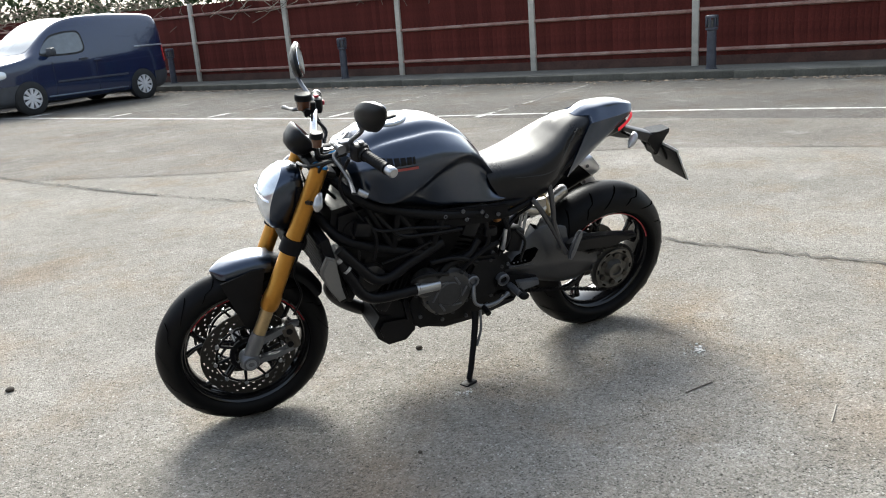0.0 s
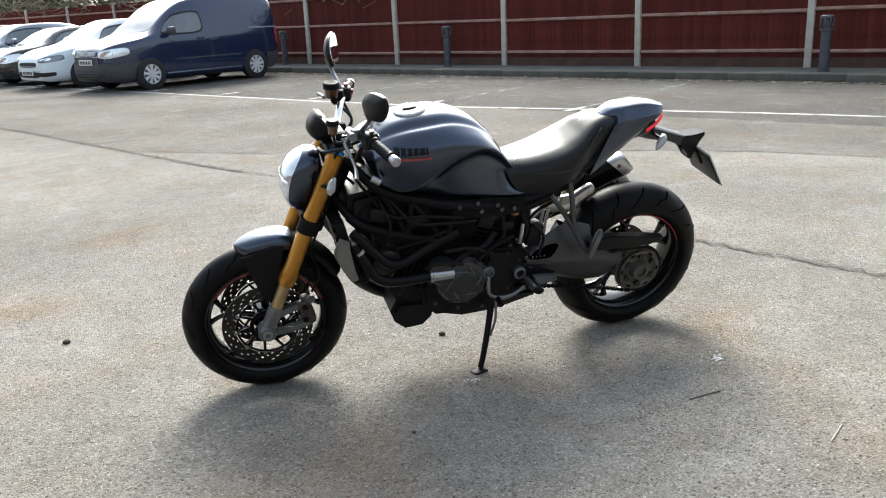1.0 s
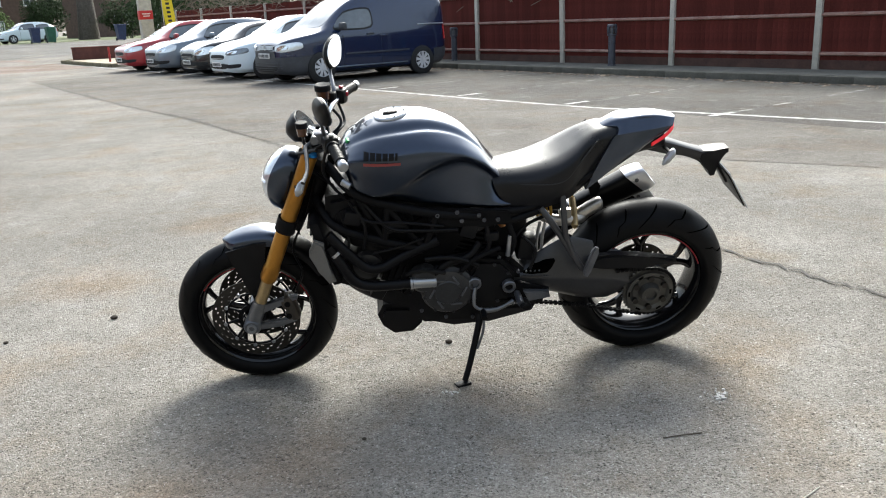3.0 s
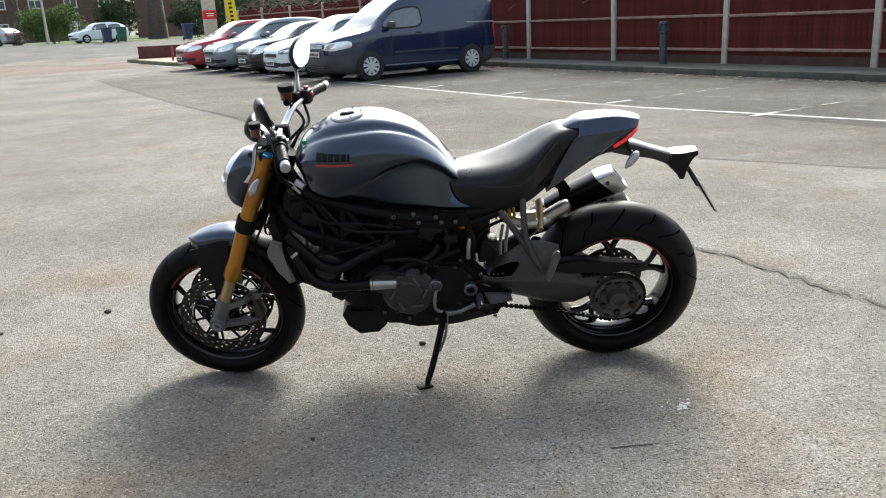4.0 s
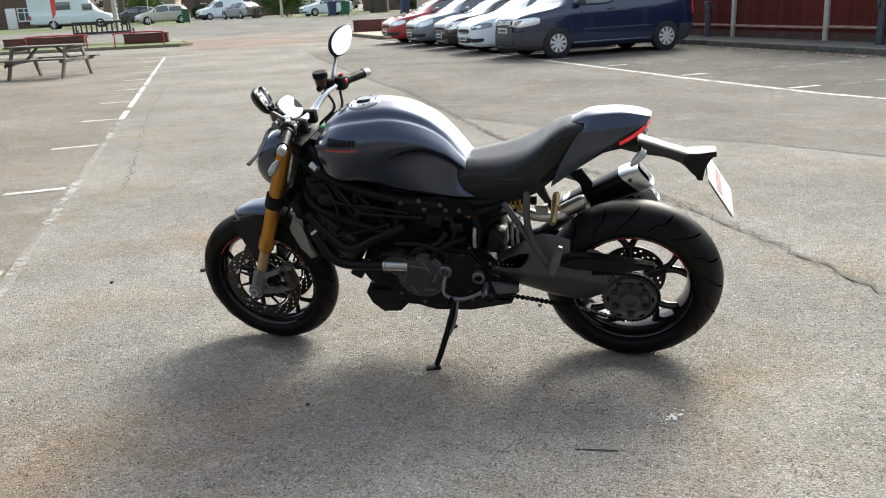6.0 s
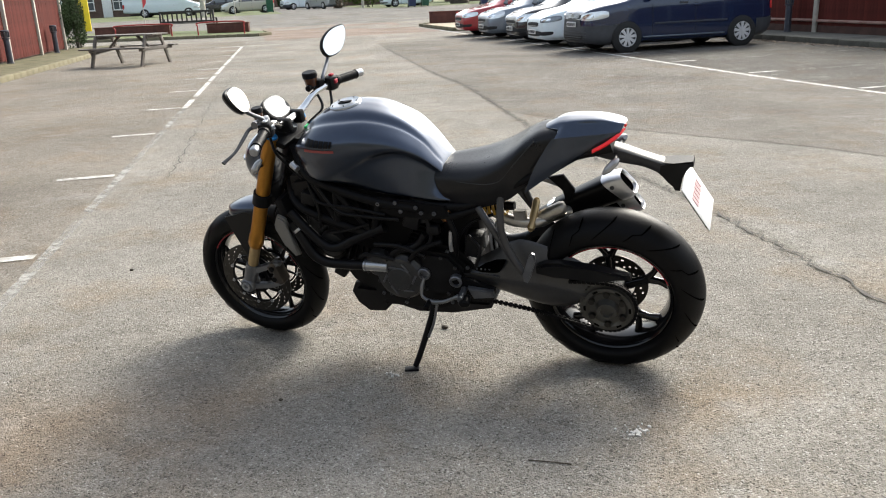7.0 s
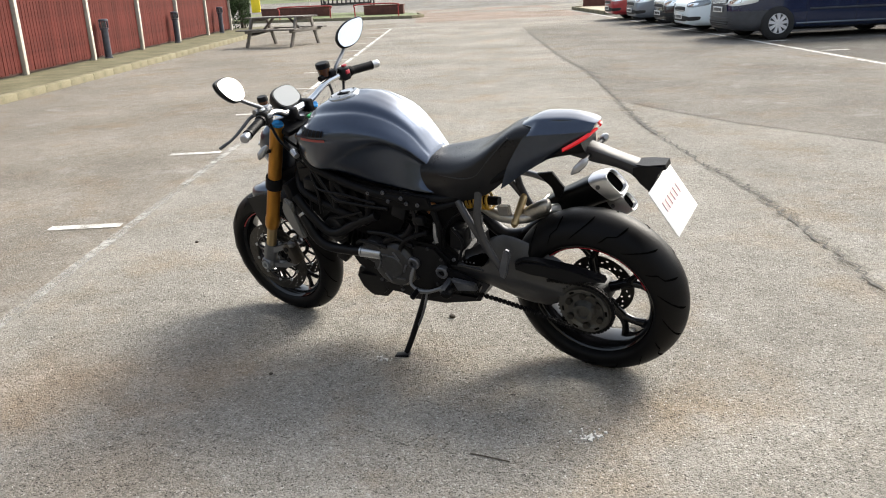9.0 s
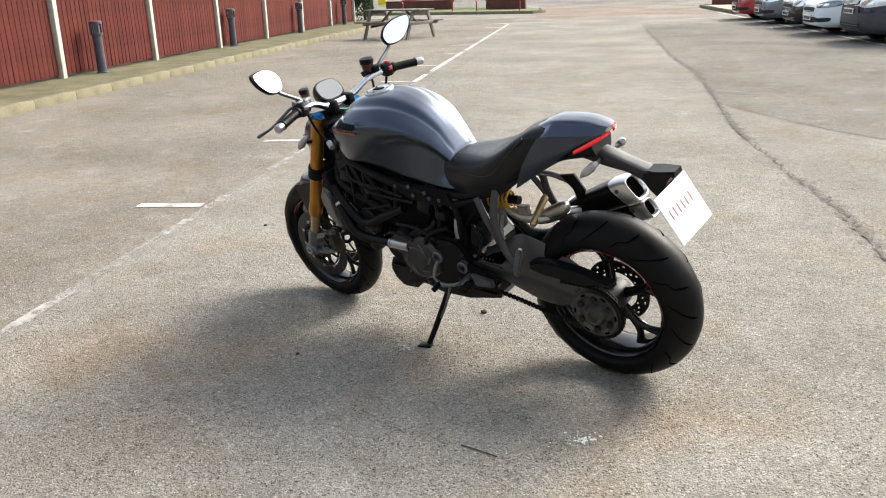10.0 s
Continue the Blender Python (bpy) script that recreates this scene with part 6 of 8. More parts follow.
# belt cover along the side, injector and airbox
bm = BM()
slab(bm, [(-0.13, 0.5), (0.0, 0.5), (0.09, 0.64), (0.05, 0.74), (-0.06, 0.74), (-0.28, 0.62), (-0.33, 0.56), (-0.22, 0.5)], -0.1, 0.1, 0.02)
part("throttle_body", bm, BLACK, engine)
bm = BM()
box(bm, (-0.17, 0, 0.77), (0.36, 0.2, 0.13), bevel=0.03)
part("airbox", bm, PLASTIC, bike)
bm = BM()
slab(bm, [(-0.43, 0.80), (-0.30, 0.82), (-0.16, 0.76), (-0.10, 0.62), (-0.2, 0.56), (-0.35, 0.6), (-0.44, 0.70)], -0.115, 0.115, 0.02)
part("electrics_tray", bm, PLASTIC, bike)
bm = BM()
box(bm, (0.2, 0, 0.6), (0.17, 0.12, 0.2), bevel=0.02)
part("battery_box", bm, PLASTIC, bike)
# trellis frame
TRELLIS = []
for sg in (-1, 1):
    a, b, c = (-0.42, sg * 0.035, 0.9), (-0.33, sg * 0.13, 0.825), (-0.05, sg * 0.155, 0.735)
    TRELLIS += [
        ([a, b, (-0.2, sg * 0.15, 0.775), c, (0.1, sg * 0.15, 0.71)], 0.0165),
        ([(-0.47, sg * 0.04, 0.77), (-0.40, sg * 0.13, 0.7), (-0.24, sg * 0.15, 0.64), (-0.1, sg * 0.15, 0.595)], 0.0165),
        ([b, (-0.235, sg * 0.15, 0.645)], 0.012),
        ([(-0.22, sg * 0.152, 0.77), (-0.235, sg * 0.152, 0.645)], 0.012),
        ([(-0.22, sg * 0.152, 0.775), (-0.1, sg * 0.152, 0.6)], 0.012),
        ([c, (-0.1, sg * 0.152, 0.6)], 0.013),
        ([(0.10, sg * 0.14, 0.72), (0.28, sg * 0.13, 0.72), (0.42, sg * 0.11, 0.78), (0.58, sg * 0.09, 0.86)], 0.013),
        ([(0.10, sg * 0.14, 0.70), (0.2, sg * 0.14, 0.68), (0.32, sg * 0.13, 0.71)], 0.013),
    ]
for pts, r in TRELLIS:
    bm = BM()
    tube(bm, pts, r, 12, 6)
    part("frame_tube", bm, BLACK, bike, "black trellis frame tube")
for x, z in ((0.018, 0.742), (0.094, 0.725), (0.034, 0.708), (0.112, 0.705), (0.16, 0.703), (-0.05, 0.735)):
    bolt(Vector((x, -0.166, z)), 0.0075, 0.006, None, ALLOY_DARK)
# engine side plate with bolt slots under the tank
bm = BM()
slab(bm, [(-0.08, 0.76), (0.2, 0.73), (0.21, 0.69), (0.12, 0.67), (0.0, 0.68), (-0.08, 0.71)], -0.16, -0.145, 0.004)
part("frame_plate", bm, BLACK, bike)

# ---- radiator, hoses and exhaust ----
bm = BM()
box(bm, (-0.445, 0, 0.6), (0.035, 0.3, 0.26), Matrix.Rotation(radians(-14), 3, "Y"), bevel=0.008)
rad = part("radiator", bm, BLACK, bike, "black radiator with grey side covers")
for k in range(9):
    bm = BM()
    box(bm, (-0.467 + (k - 4) * -0.0068, 0, 0.6 + (k - 4) * 0.027), (0.01, 0.28, 0.006), Matrix.Rotation(radians(-14), 3, "Y"))
    part("radiator_fin", bm, ENGINE, rad)
for sg in (-1, 1):
    bm = BM()
    slab(bm, [(-0.478, 0.674), (-0.446, 0.658), (-0.449, 0.605), (-0.418, 0.504), (-0.442, 0.496), (-0.474, 0.55), (-0.5, 0.61), (-0.5, 0.632)], sg * 0.155, sg * 0.18, 0.007)
    part("radiator_cover", bm, RAD_COVER, rad, "satin grey radiator side cover")
bm = BM()
box(bm, (-0.37, 0, 0.5), (0.05, 0.22, 0.12), Matrix.Rotation(radians(25), 3, "Y"), bevel=0.01)
part("oil_cooler", bm, BLACK, bike)
HOSES = [
    ([(-0.43, -0.15, 0.635), (-0.395, -0.165, 0.57), (-0.36, -0.17, 0.506), (-0.31, -0.17, 0.475), (-0.22, -0.168, 0.468), (-0.145, -0.165, 0.468)], 0.0195, HOSE),
    ([(-0.148, -0.165, 0.468), (-0.065, -0.158, 0.462)], 0.021, ALLOY),
    ([(-0.43, -0.15, 0.68), (-0.37, -0.16, 0.61), (-0.31, -0.16, 0.545), (-0.25, -0.16, 0.54), (-0.17, -0.155, 0.58), (-0.05, -0.15, 0.63)], 0.0185, HOSE),
    ([(-0.07, -0.15, 0.48), (-0.02, -0.15, 0.53), (0.06, -0.15, 0.555), (0.1, -0.14, 0.6)], 0.014, HOSE),
    ([(-0.43, 0.15, 0.66), (-0.3, 0.17, 0.55), (-0.15, 0.16, 0.5)], 0.019, HOSE),
    ([(-0.34, 0.02, 0.5), (-0.40, 0.05, 0.42), (-0.34, 0.06, 0.33), (-0.2, 0.07, 0.26), (0.05, 0.1, 0.25), (0.25, 0.13, 0.29), (0.35, 0.17, 0.38), (0.5, 0.185, 0.5)], 0.026, HEADER),
    ([(0.12, 0.06, 0.66), (0.2, 0.1, 0.62), (0.23, 0.15, 0.5), (0.3, 0.17, 0.41), (0.4, 0.18, 0.42), (0.5, 0.185, 0.5)], 0.025, HEADER),
    ([(0.35, -0.09, 0.665), (0.27, -0.11, 0.64), (0.22, -0.12, 0.58), (0.2, -0.12, 0.5)], 0.006, HOSE),
    ([(0.1, -0.155, 0.55), (0.13, -0.16, 0.60), (0.12, -0.15, 0.68)], 0.008, HOSE),
    ([(-0.1, -0.16, 0.56), (0.0, -0.165, 0.56), (0.09, -0.16, 0.52)], 0.009, HOSE),
    ([(-0.33, -0.14, 0.78), (-0.3, -0.16, 0.7), (-0.31, -0.16, 0.62)], 0.006, HOSE),
    ([(-0.30, -0.14, 0.79), (-0.22, -0.165, 0.7), (-0.12, -0.165, 0.68), (0.02, -0.16, 0.67)], 0.007, HOSE),
]
for pts, r, mat in HOSES:
    bm = BM()
    tube(bm, pts, r, 14, 6)
    part("hose" if mat is HOSE else ("hose_union" if mat is ALLOY else "header_pipe"), bm, mat, bike, "black coolant hose" if mat is HOSE else "")
# hose clips
for p, q in (((-0.156, -0.165, 0.468), (-0.148, -0.165, 0.468)), ((-0.412, -0.156, 0.61), (-0.406, -0.158, 0.602))):
    bm = BM()
    cyl(bm, p, q, 0.0225, seg=16)
    part("hose_clip", bm, ALLOY, bike)
# regulator and belly
bm = BM()
slab(bm, [(-0.29, 0.4), (-0.2, 0.405), (-0.12, 0.36), (-0.13, 0.29), (-0.2, 0.3), (-0.262, 0.345)], -0.09, 0.09, 0.012)
part("oil_filter_housing", bm, ENGINE, bike)
bm = BM()
slab(bm, [(-0.262, 0.33), (-0.16, 0.325), (-0.115, 0.28), (-0.12, 0.235), (-0.155, 0.2), (-0.225, 0.196), (-0.268, 0.235), (-0.285, 0.285)], -0.1, 0.08, 0.018)
part("rectifier_cover", bm, PLASTIC, bike, "black plastic belly cover")
bm = BM()
slab(bm, [(-0.13, 0.262), (0.0, 0.222), (0.14, 0.226), (0.3, 0.262), (0.32, 0.3), (0.1, 0.29), (-0.1, 0.3)], -0.11, 0.13, 0.015)
part("exhaust_collector", bm, HEADER, bike)
# mufflers on the far side, of rounded square section, cut off at a slant
def muffler_ring(p, d, hu, hv, slant=0.0):
    u = Vector((0, 1, 0))
    v = u.cross(d).normalized()
    v = v if v.z > 0 else -v
    ring = []
    for i in range(28):
        a = 2 * math.pi * i / 28
        c, s = math.cos(a), math.sin(a)
        c, s = math.copysign(abs(c) ** 0.55, c), math.copysign(abs(s) ** 0.55, s)
        ring.append(p + u * c * hu + v * s * hv - d * s * hv * slant)
    return ring


for a, b, hu, hv in (((0.5, 0.165, 0.545), (0.728, 0.158, 0.655), 0.05, 0.053), ((0.52, 0.195, 0.47), (0.757, 0.19, 0.566), 0.034, 0.037)):
    a, b = Vector(a), Vector(b)
    d = (b - a).normalized()
    bm = BM()
    skin(bm, [muffler_ring(a + d * q, d, hu * k, hv * k, sl) for q, k, sl in ((-0.06, 0.5, 0), (0, 0.6, 0), (0.03, 0.76, 0), (0.12, 0.88, 0.1), ((b - a).length + 0.018, 1, 0.45))])
    mu = part("muffler", bm, MUFFLER_BLACK, bike, "black muffler with a bright end cap")
    bm = BM()
    skin(bm, [muffler_ring(b + d * q, d, hu * k, hv * k, sl) for q, k, sl in ((0.006, 0.98, 0.45), (0.008, 1.03, 0.45), (0.034, 1.02, 0.4), (0.058, 0.93, 0.3), (0.066, 0.84, 0.25), (0.064, 0.76, 0.25), (0.05, 0.7, 0.25))])
    part("end_cap", bm, END_CAP, mu, "satin silver end cap")
    # black disc painting the shade inside the outlet
    bm = BM()
    skin(bm, [muffler_ring(b + d * q, d, hu * k, hv * k, 0.25) for q, k in ((0.051, 0.69), (0.053, 0.69))])
    part("outlet", bm, RECESS_SHADE, mu)
    bm = BM()
    skin(bm, [muffler_ring(a + d * q, d, hu * k, hv * k) for q, k in ((0.0, 0.58), (0.0, 0.74), (0.022, 0.8), (0.024, 0.66))])
    part("clamp_band", bm, CHROME, mu, "bright steel clamp band")
    for w in (0.9,):
        p = b + d * (0.018 - w * 0.012) + Vector((0, -hu * 1.035, w * hv * 0.45))
        bm = BM()
        lathe(bm, [(0, 0.008), (-0.003, 0.008), (-0.003, 0.0)], p, "Y", 10)
        part("rivet", bm, ALLOY_DARK, mu)
bm = BM()
tube(bm, [(0.33, 0.12, 0.7), (0.45, 0.14, 0.7), (0.56, 0.15, 0.66)], 0.012, 10, 5)
part("muffler_hanger", bm, ALLOY_DARK, bike)
bm = BM()
slab(bm, [(0.5, 0.71), (0.56, 0.72), (0.6, 0.66), (0.585, 0.615), (0.56, 0.62), (0.555, 0.66)], 0.118, 0.132, 0.003)
part("hanger_bracket", bm, BLACK, bike)

# ---- swingarm, shock and footrests ----
# faceted casting: x, top edge, ridge between the two faces, lower edge
ARM = ((0.17, 0.455, 0.43, 0.375), (0.22, 0.457, 0.429, 0.372), (0.28, 0.477, 0.426, 0.366), (0.34, 0.512, 0.42, 0.353), (0.39, 0.542, 0.414, 0.336), (0.43, 0.556, 0.41, 0.322), (0.47, 0.55, 0.408, 0.309), (0.50, 0.541, 0.406, 0.302), (0.53, 0.53, 0.404, 0.297), (0.585, 0.508, 0.395, 0.295), (0.64, 0.478, 0.38, 0.318), (0.70, 0.44, 0.37, 0.31))
bm = BM()
rings = []
for x, zt, zr, zb in ARM:
    rings.append([(x, -0.05, zt - 0.03), (x, -0.068, zt), (x, -0.076, zt - 0.008), (x, -0.124, zr + 0.008), (x, -0.128, zr - 0.004), (x, -0.116, zb + 0.022), (x, -0.098, zb), (x, -0.03, zb)])
skin(bm, rings)
arm = part("swingarm", bm, SWING, bike, "satin grey single-sided swingarm")
# flat black slab in place of an opening; its shade is only colour
bm = BM()
slab(bm, [(0.262, 0.443), (0.3, 0.462), (0.342, 0.48), (0.38, 0.484), (0.366, 0.455), (0.35, 0.436), (0.29, 0.434)], -0.119, -0.09, 0.003)
part("opening_shade", bm, RECESS_SHADE, arm, "black slab painting the shade of an opening in the casting")
bm = BM()
tube(bm, [(0.25, -0.126, 0.436), (0.3, -0.127, 0.434), (0.355, -0.128, 0.428)], 0.004, 8, 4)
part("opening_rim", bm, SWING, arm)
for k in range(4):
    bm = BM()
    box(bm, (0.272 + 0.016 * k, -0.121, 0.452), (0.006, 0.004, 0.006), bevel=0.001)
    part("slider_stud", bm, ALLOY_DARK, arm)
bm = BM()
lathe(bm, [(-0.112, 0.045), (-0.1, 0.056), (0.03, 0.056), (0.045, 0.045)], REAR, "Y", 32)
part("hub_housing", bm, ENGINE, arm)
bm = BM()
slab(bm, [(0.5, 0.49), (0.53, 0.505), (0.585, 0.51), (0.70, 0.493), (0.825, 0.472), (0.83, 0.456), (0.70, 0.444), (0.56, 0.448), (0.5, 0.462)], -0.15, -0.108, 0.009)
part("chain_guard", bm, PLASTIC, arm, "black plastic chain guard")
bm = BM()
slab(bm, [(0.20, 0.345), (0.3, 0.375), (0.34, 0.36), (0.33, 0.335), (0.25, 0.33)], -0.15, -0.12, 0.004)
part("lower_chain_guide", bm, PLASTIC, arm)
# hugger over the rear tyre
bm = BM()
rings = []
for ang, rr in ((172, 0.352), (164, 0.353), (156, 0.353), (150, 0.352)):
    a = radians(ang)
    rings.append(spline([(REAR.x + (rr - q) * math.cos(a), y, REAR.z + (rr - q) * math.sin(a)) for y, q in ((-0.088, 0.075), (-0.082, 0.035), (-0.05, 0.008), (0, 0), (0.05, 0.008), (0.082, 0.035), (0.088, 0.075))], 3))
skin(bm, list(zip(*[spline(c, 4) for c in zip(*rings)])), closed=False)
bmesh.ops.solidify(bm, geom=bm.faces[:], thickness=0.004)
part("rear_hugger", bm, PLASTIC, arm, "short black rear mudguard")
# shock absorber
A, B = Vector((0.22, -0.02, 0.66)), Vector((0.41, -0.02, 0.664))
d = (B - A).normalized()
bm = BM()
cyl(bm, A, B, 0.016, seg=16)
shock = part("shock_absorber", bm, BLACK, bike, "black shock absorber lying under the seat")
bm = BM()
tube(bm, [A + d * (0.06 + 0.1 * k / 90) + Vector((0, 0.032 * math.cos(k * 0.42), 0.032 * math.sin(k * 0.42))) for k in range(0, 91, 3)], 0.0055, 8, 2)
part("spring", bm, SHOCK_YELLOW, shock, "yellow coil spring")
bm = BM()
tube(bm, [(0.466, -0.04, 0.582), (0.467, -0.034, 0.588), (0.472, 0.045, 0.646), (0.473, 0.05, 0.652)], [0.009, 0.014, 0.014, 0.009], 14, 3)
part("gold_bracket", bm, GOLD_DULL, bike, "gold suspension bracket")
bm = BM()
tube(bm, [(0.33, -0.01, 0.63), (0.38, -0.015, 0.606), (0.43, -0.02, 0.598), (0.49, 0.0, 0.59), (0.53, 0.05, 0.592), (0.57, 0.11, 0.575)], [0.018, 0.021, 0.02, 0.019, 0.022, 0.024], 14, 5)
part("link_pipe", bm, PIPE, bike, "raw steel exhaust link pipe")
bm = BM()
tube(bm, [(0.492, 0.02, 0.592), (0.5, 0.021, 0.6), (0.565, 0.03, 0.632), (0.578, 0.032, 0.636), (0.583, 0.033, 0.637)], [0.02, 0.026, 0.027, 0.02, 0.008], 18, 3)
part("shock_canister", bm, PIPE, shock, "bare metal canister")
bm = BM()
slab(bm, [(0.405, 0.65), (0.45, 0.652), (0.452, 0.618), (0.41, 0.612)], -0.04, -0.015, 0.004)
part("link_plate", bm, PIPE, bike, "bare metal link plate")
bm = BM()
slab(bm, [(0.235, 0.53), (0.262, 0.582), (0.304, 0.58), (0.303, 0.52), (0.27, 0.5)], -0.085, -0.04, 0.006)
part("relay_box", bm, GREY_CASE, bike, "mid-grey electrical case")
for x in (0.318, 0.338):
    bm = BM()
    tube(bm, [(x, -0.06, 0.49), (x + 0.002, -0.062, 0.56), (x + 0.012, -0.06, 0.62)], 0.006, 8, 4)
    part("bare_rod", bm, ALLOY, bike, "thin bare metal rod")
bm = BM()
tube(bm, [(0.198, -0.15, 0.545), (0.2, -0.155, 0.58), (0.206, -0.15, 0.625)], [0.009, 0.008, 0.008], 10, 4)
part("clutch_slave_pipe", bm, ALLOY, bike, "bare metal pipe behind the cover")
bm = BM()
cyl(bm, (0.17, -0.12, 0.69), (0.19, -0.12, 0.66), 0.022, seg=16)
part("copper_valve", bm, COPPER, bike, "coppery valve body")
# footrests
for sg in (-1, 1):
    bm = BM()
    slab(bm, [(0.17, 0.42), (0.23, 0.44), (0.29, 0.42), (0.35, 0.40), (0.345, 0.375), (0.28, 0.36), (0.22, 0.37), (0.18, 0.38)], sg * 0.15, sg * 0.165, 0.004)
    pl = part("footrest_plate", bm, BLACK, bike)
    bm = BM()
    tube(bm, [(0.23, sg * 0.16, 0.392), (0.232, sg * 0.19, 0.39), (0.234, sg * 0.235, 0.388)], [0.011, 0.013, 0.012], 12, 3)
    part("footrest", bm, ALLOY_DARK, pl)
    bm = BM()
    tube(bm, [(0.244, sg * 0.2, 0.384), (0.246, sg * 0.205, 0.382), (0.252, sg * 0.242, 0.378), (0.253, sg * 0.248, 0.378)], [0.012, 0.02, 0.022, 0.014], 14, 3, flat=0.6)
    part("footrest_rubber", bm, RUBBER, pl, "black rubber footrest pad")
    bm = BM()
    slab(bm, [(0.25, 0.41), (0.345, 0.4), (0.35, 0.375), (0.27, 0.365)], sg * 0.166, sg * 0.19, 0.004)
    part("heel_guard", bm, ALLOY_DARK, pl)
    # passenger footrest hanger
    bm = BM()
    tube(bm, [(0.395, sg * 0.12, 0.765), (0.396, sg * 0.16, 0.68), (0.402, sg * 0.168, 0.62), (0.43, sg * 0.174, 0.545), (0.468, sg * 0.178, 0.48)], [0.014, 0.014, 0.014, 0.013, 0.011], 12, 5, flat=0.7)
    hang = part("passenger_hanger", bm, SWING, bike, "dark forked passenger footrest hanger")
    bm = BM()
    tube(bm, [(0.315, sg * 0.14, 0.72), (0.35, sg * 0.158, 0.672), (0.4, sg * 0.17, 0.592), (0.462, sg * 0.178, 0.482)], [0.012, 0.013, 0.013, 0.011], 12, 4, flat=0.7)
    part("hanger_strut", bm, SWING, hang)
    bm = BM()
    slab(bm, [(0.494, 0.566), (0.505, 0.577), (0.516, 0.572), (0.518, 0.552), (0.494, 0.478), (0.482, 0.456), (0.468, 0.462), (0.466, 0.486)], sg * 0.182, sg * 0.202, 0.005)
    part("passenger_footrest", bm, ALLOY_DARK, hang, "folded alloy passenger footrest")
# gear linkage
bm = BM()
tube(bm, [(0.077, -0.165, 0.425), (0.07, -0.18, 0.398), (0.07, -0.195, 0.37), (0.085, -0.2, 0.357)], [0.006, 0.008, 0.006, 0.006], 10, 4)
tube(bm, [(0.085, -0.2, 0.357), (0.115, -0.204, 0.35), (0.155, -0.204, 0.354), (0.19, -0.198, 0.366), (0.212, -0.19, 0.372)], [0.006, 0.01, 0.0075, 0.0065, 0.01], 12, 5)
gear = part("gear_lever", bm, FOOT_GREY, bike, "bare alloy gear lever")
bm = BM()
cyl(bm, (0.1, -0.2, 0.35), (0.1, -0.245, 0.345), 0.011, seg=12)
part("toe_peg", bm, RUBBER, gear)
# side stand
bm = BM()
tube(bm, [(0.095, -0.15, 0.30), (0.085, -0.175, 0.26), (0.045, -0.235, 0.14), (0.022, -0.262, 0.083)], [0.016, 0.0125, 0.0115, 0.011], 12, 4)
stand = part("side_stand", bm, BLACK, bike, "black side stand carrying the leaning machine")
bm = BM()
box(bm, (0.012, -0.277, 0.0785), (0.055, 0.04, 0.012), pose(0, 0, 0, -LEAN, 0, 20), bevel=0.003)
part("stand_foot", bm, BLACK, stand)
bm = BM()
tube(bm, [(0.11, -0.165, 0.31), (0.10, -0.195, 0.25), (0.075, -0.215, 0.19)], 0.005, 8, 4)
part("stand_spring", bm, ALLOY_DARK, stand)
# plain dark mark with a red line where the tank carries its name


def tank_skin(x, z):
    """The outer y of the tank's near side at a height."""
    deps = tank.data
    best = None
    for p in deps.polygons:
        c = p.center
        if c.y < 0 and abs(c.x - x) < 0.02 and abs(c.z - z) < 0.02:
            d = (c.x - x) ** 2 + (c.z - z) ** 2
            if best is None or d < best[0]:
                best = (d, c.y - (p.normal.x * (x - c.x) + p.normal.z * (z - c.z)) / p.normal.y)
    return best[1] if best else -0.19


def on_tank(name, x0, x1, z0, z1, mat, label):
    bm = BM()
    rows = []
    for j in range(4):
        z = z0 + (z1 - z0) * j / 3
        rows.append([(x0 + (x1 - x0) * i / 5 + (z - z0) * 0.12, tank_skin(x0 + (x1 - x0) * i / 5, z) - 0.004, z) for i in range(6)])
    skin(bm, rows, closed=False)
    part(name, bm, mat, tank, label)


for k in range(6):
    x = -0.285 + 0.0205 * k
    on_tank("dark_bar", x, x + (0.0165 if k < 5 else 0.008), 0.961, 0.982, DECAL_DARK, "dark bar in place of the maker's name")
on_tank("red_line", -0.287, -0.165, 0.944, 0.953, DECAL_RED, "thin red line under the dark bars")

# small fittings round the engine
for x, z, r in ((-0.12, 0.32, 0.007), (-0.03, 0.285, 0.007), (0.07, 0.275, 0.007), (0.16, 0.3, 0.007), (0.235, 0.36, 0.007), (0.24, 0.46, 0.007), (0.17, 0.525, 0.007), (0.05, 0.535, 0.007)):
    bolt(Vector((x, -0.125, z)), r, 0.008, engine, ALLOY_DARK)
for x, z in ((0.075, 0.37), (0.16, 0.355), (0.205, 0.4), (0.2, 0.47), (0.15, 0.51), (0.085, 0.51)):
    bolt(Vector((x, -0.15, z)), 0.0065, 0.006, engine, COVER)
for k in range(5):
    a = 2 * math.pi * k / 5
    bolt(Vector((-0.115 + 0.045 * math.cos(a), -0.152, 0.46 + 0.045 * math.sin(a))), 0.006, 0.008, engine, COVER)
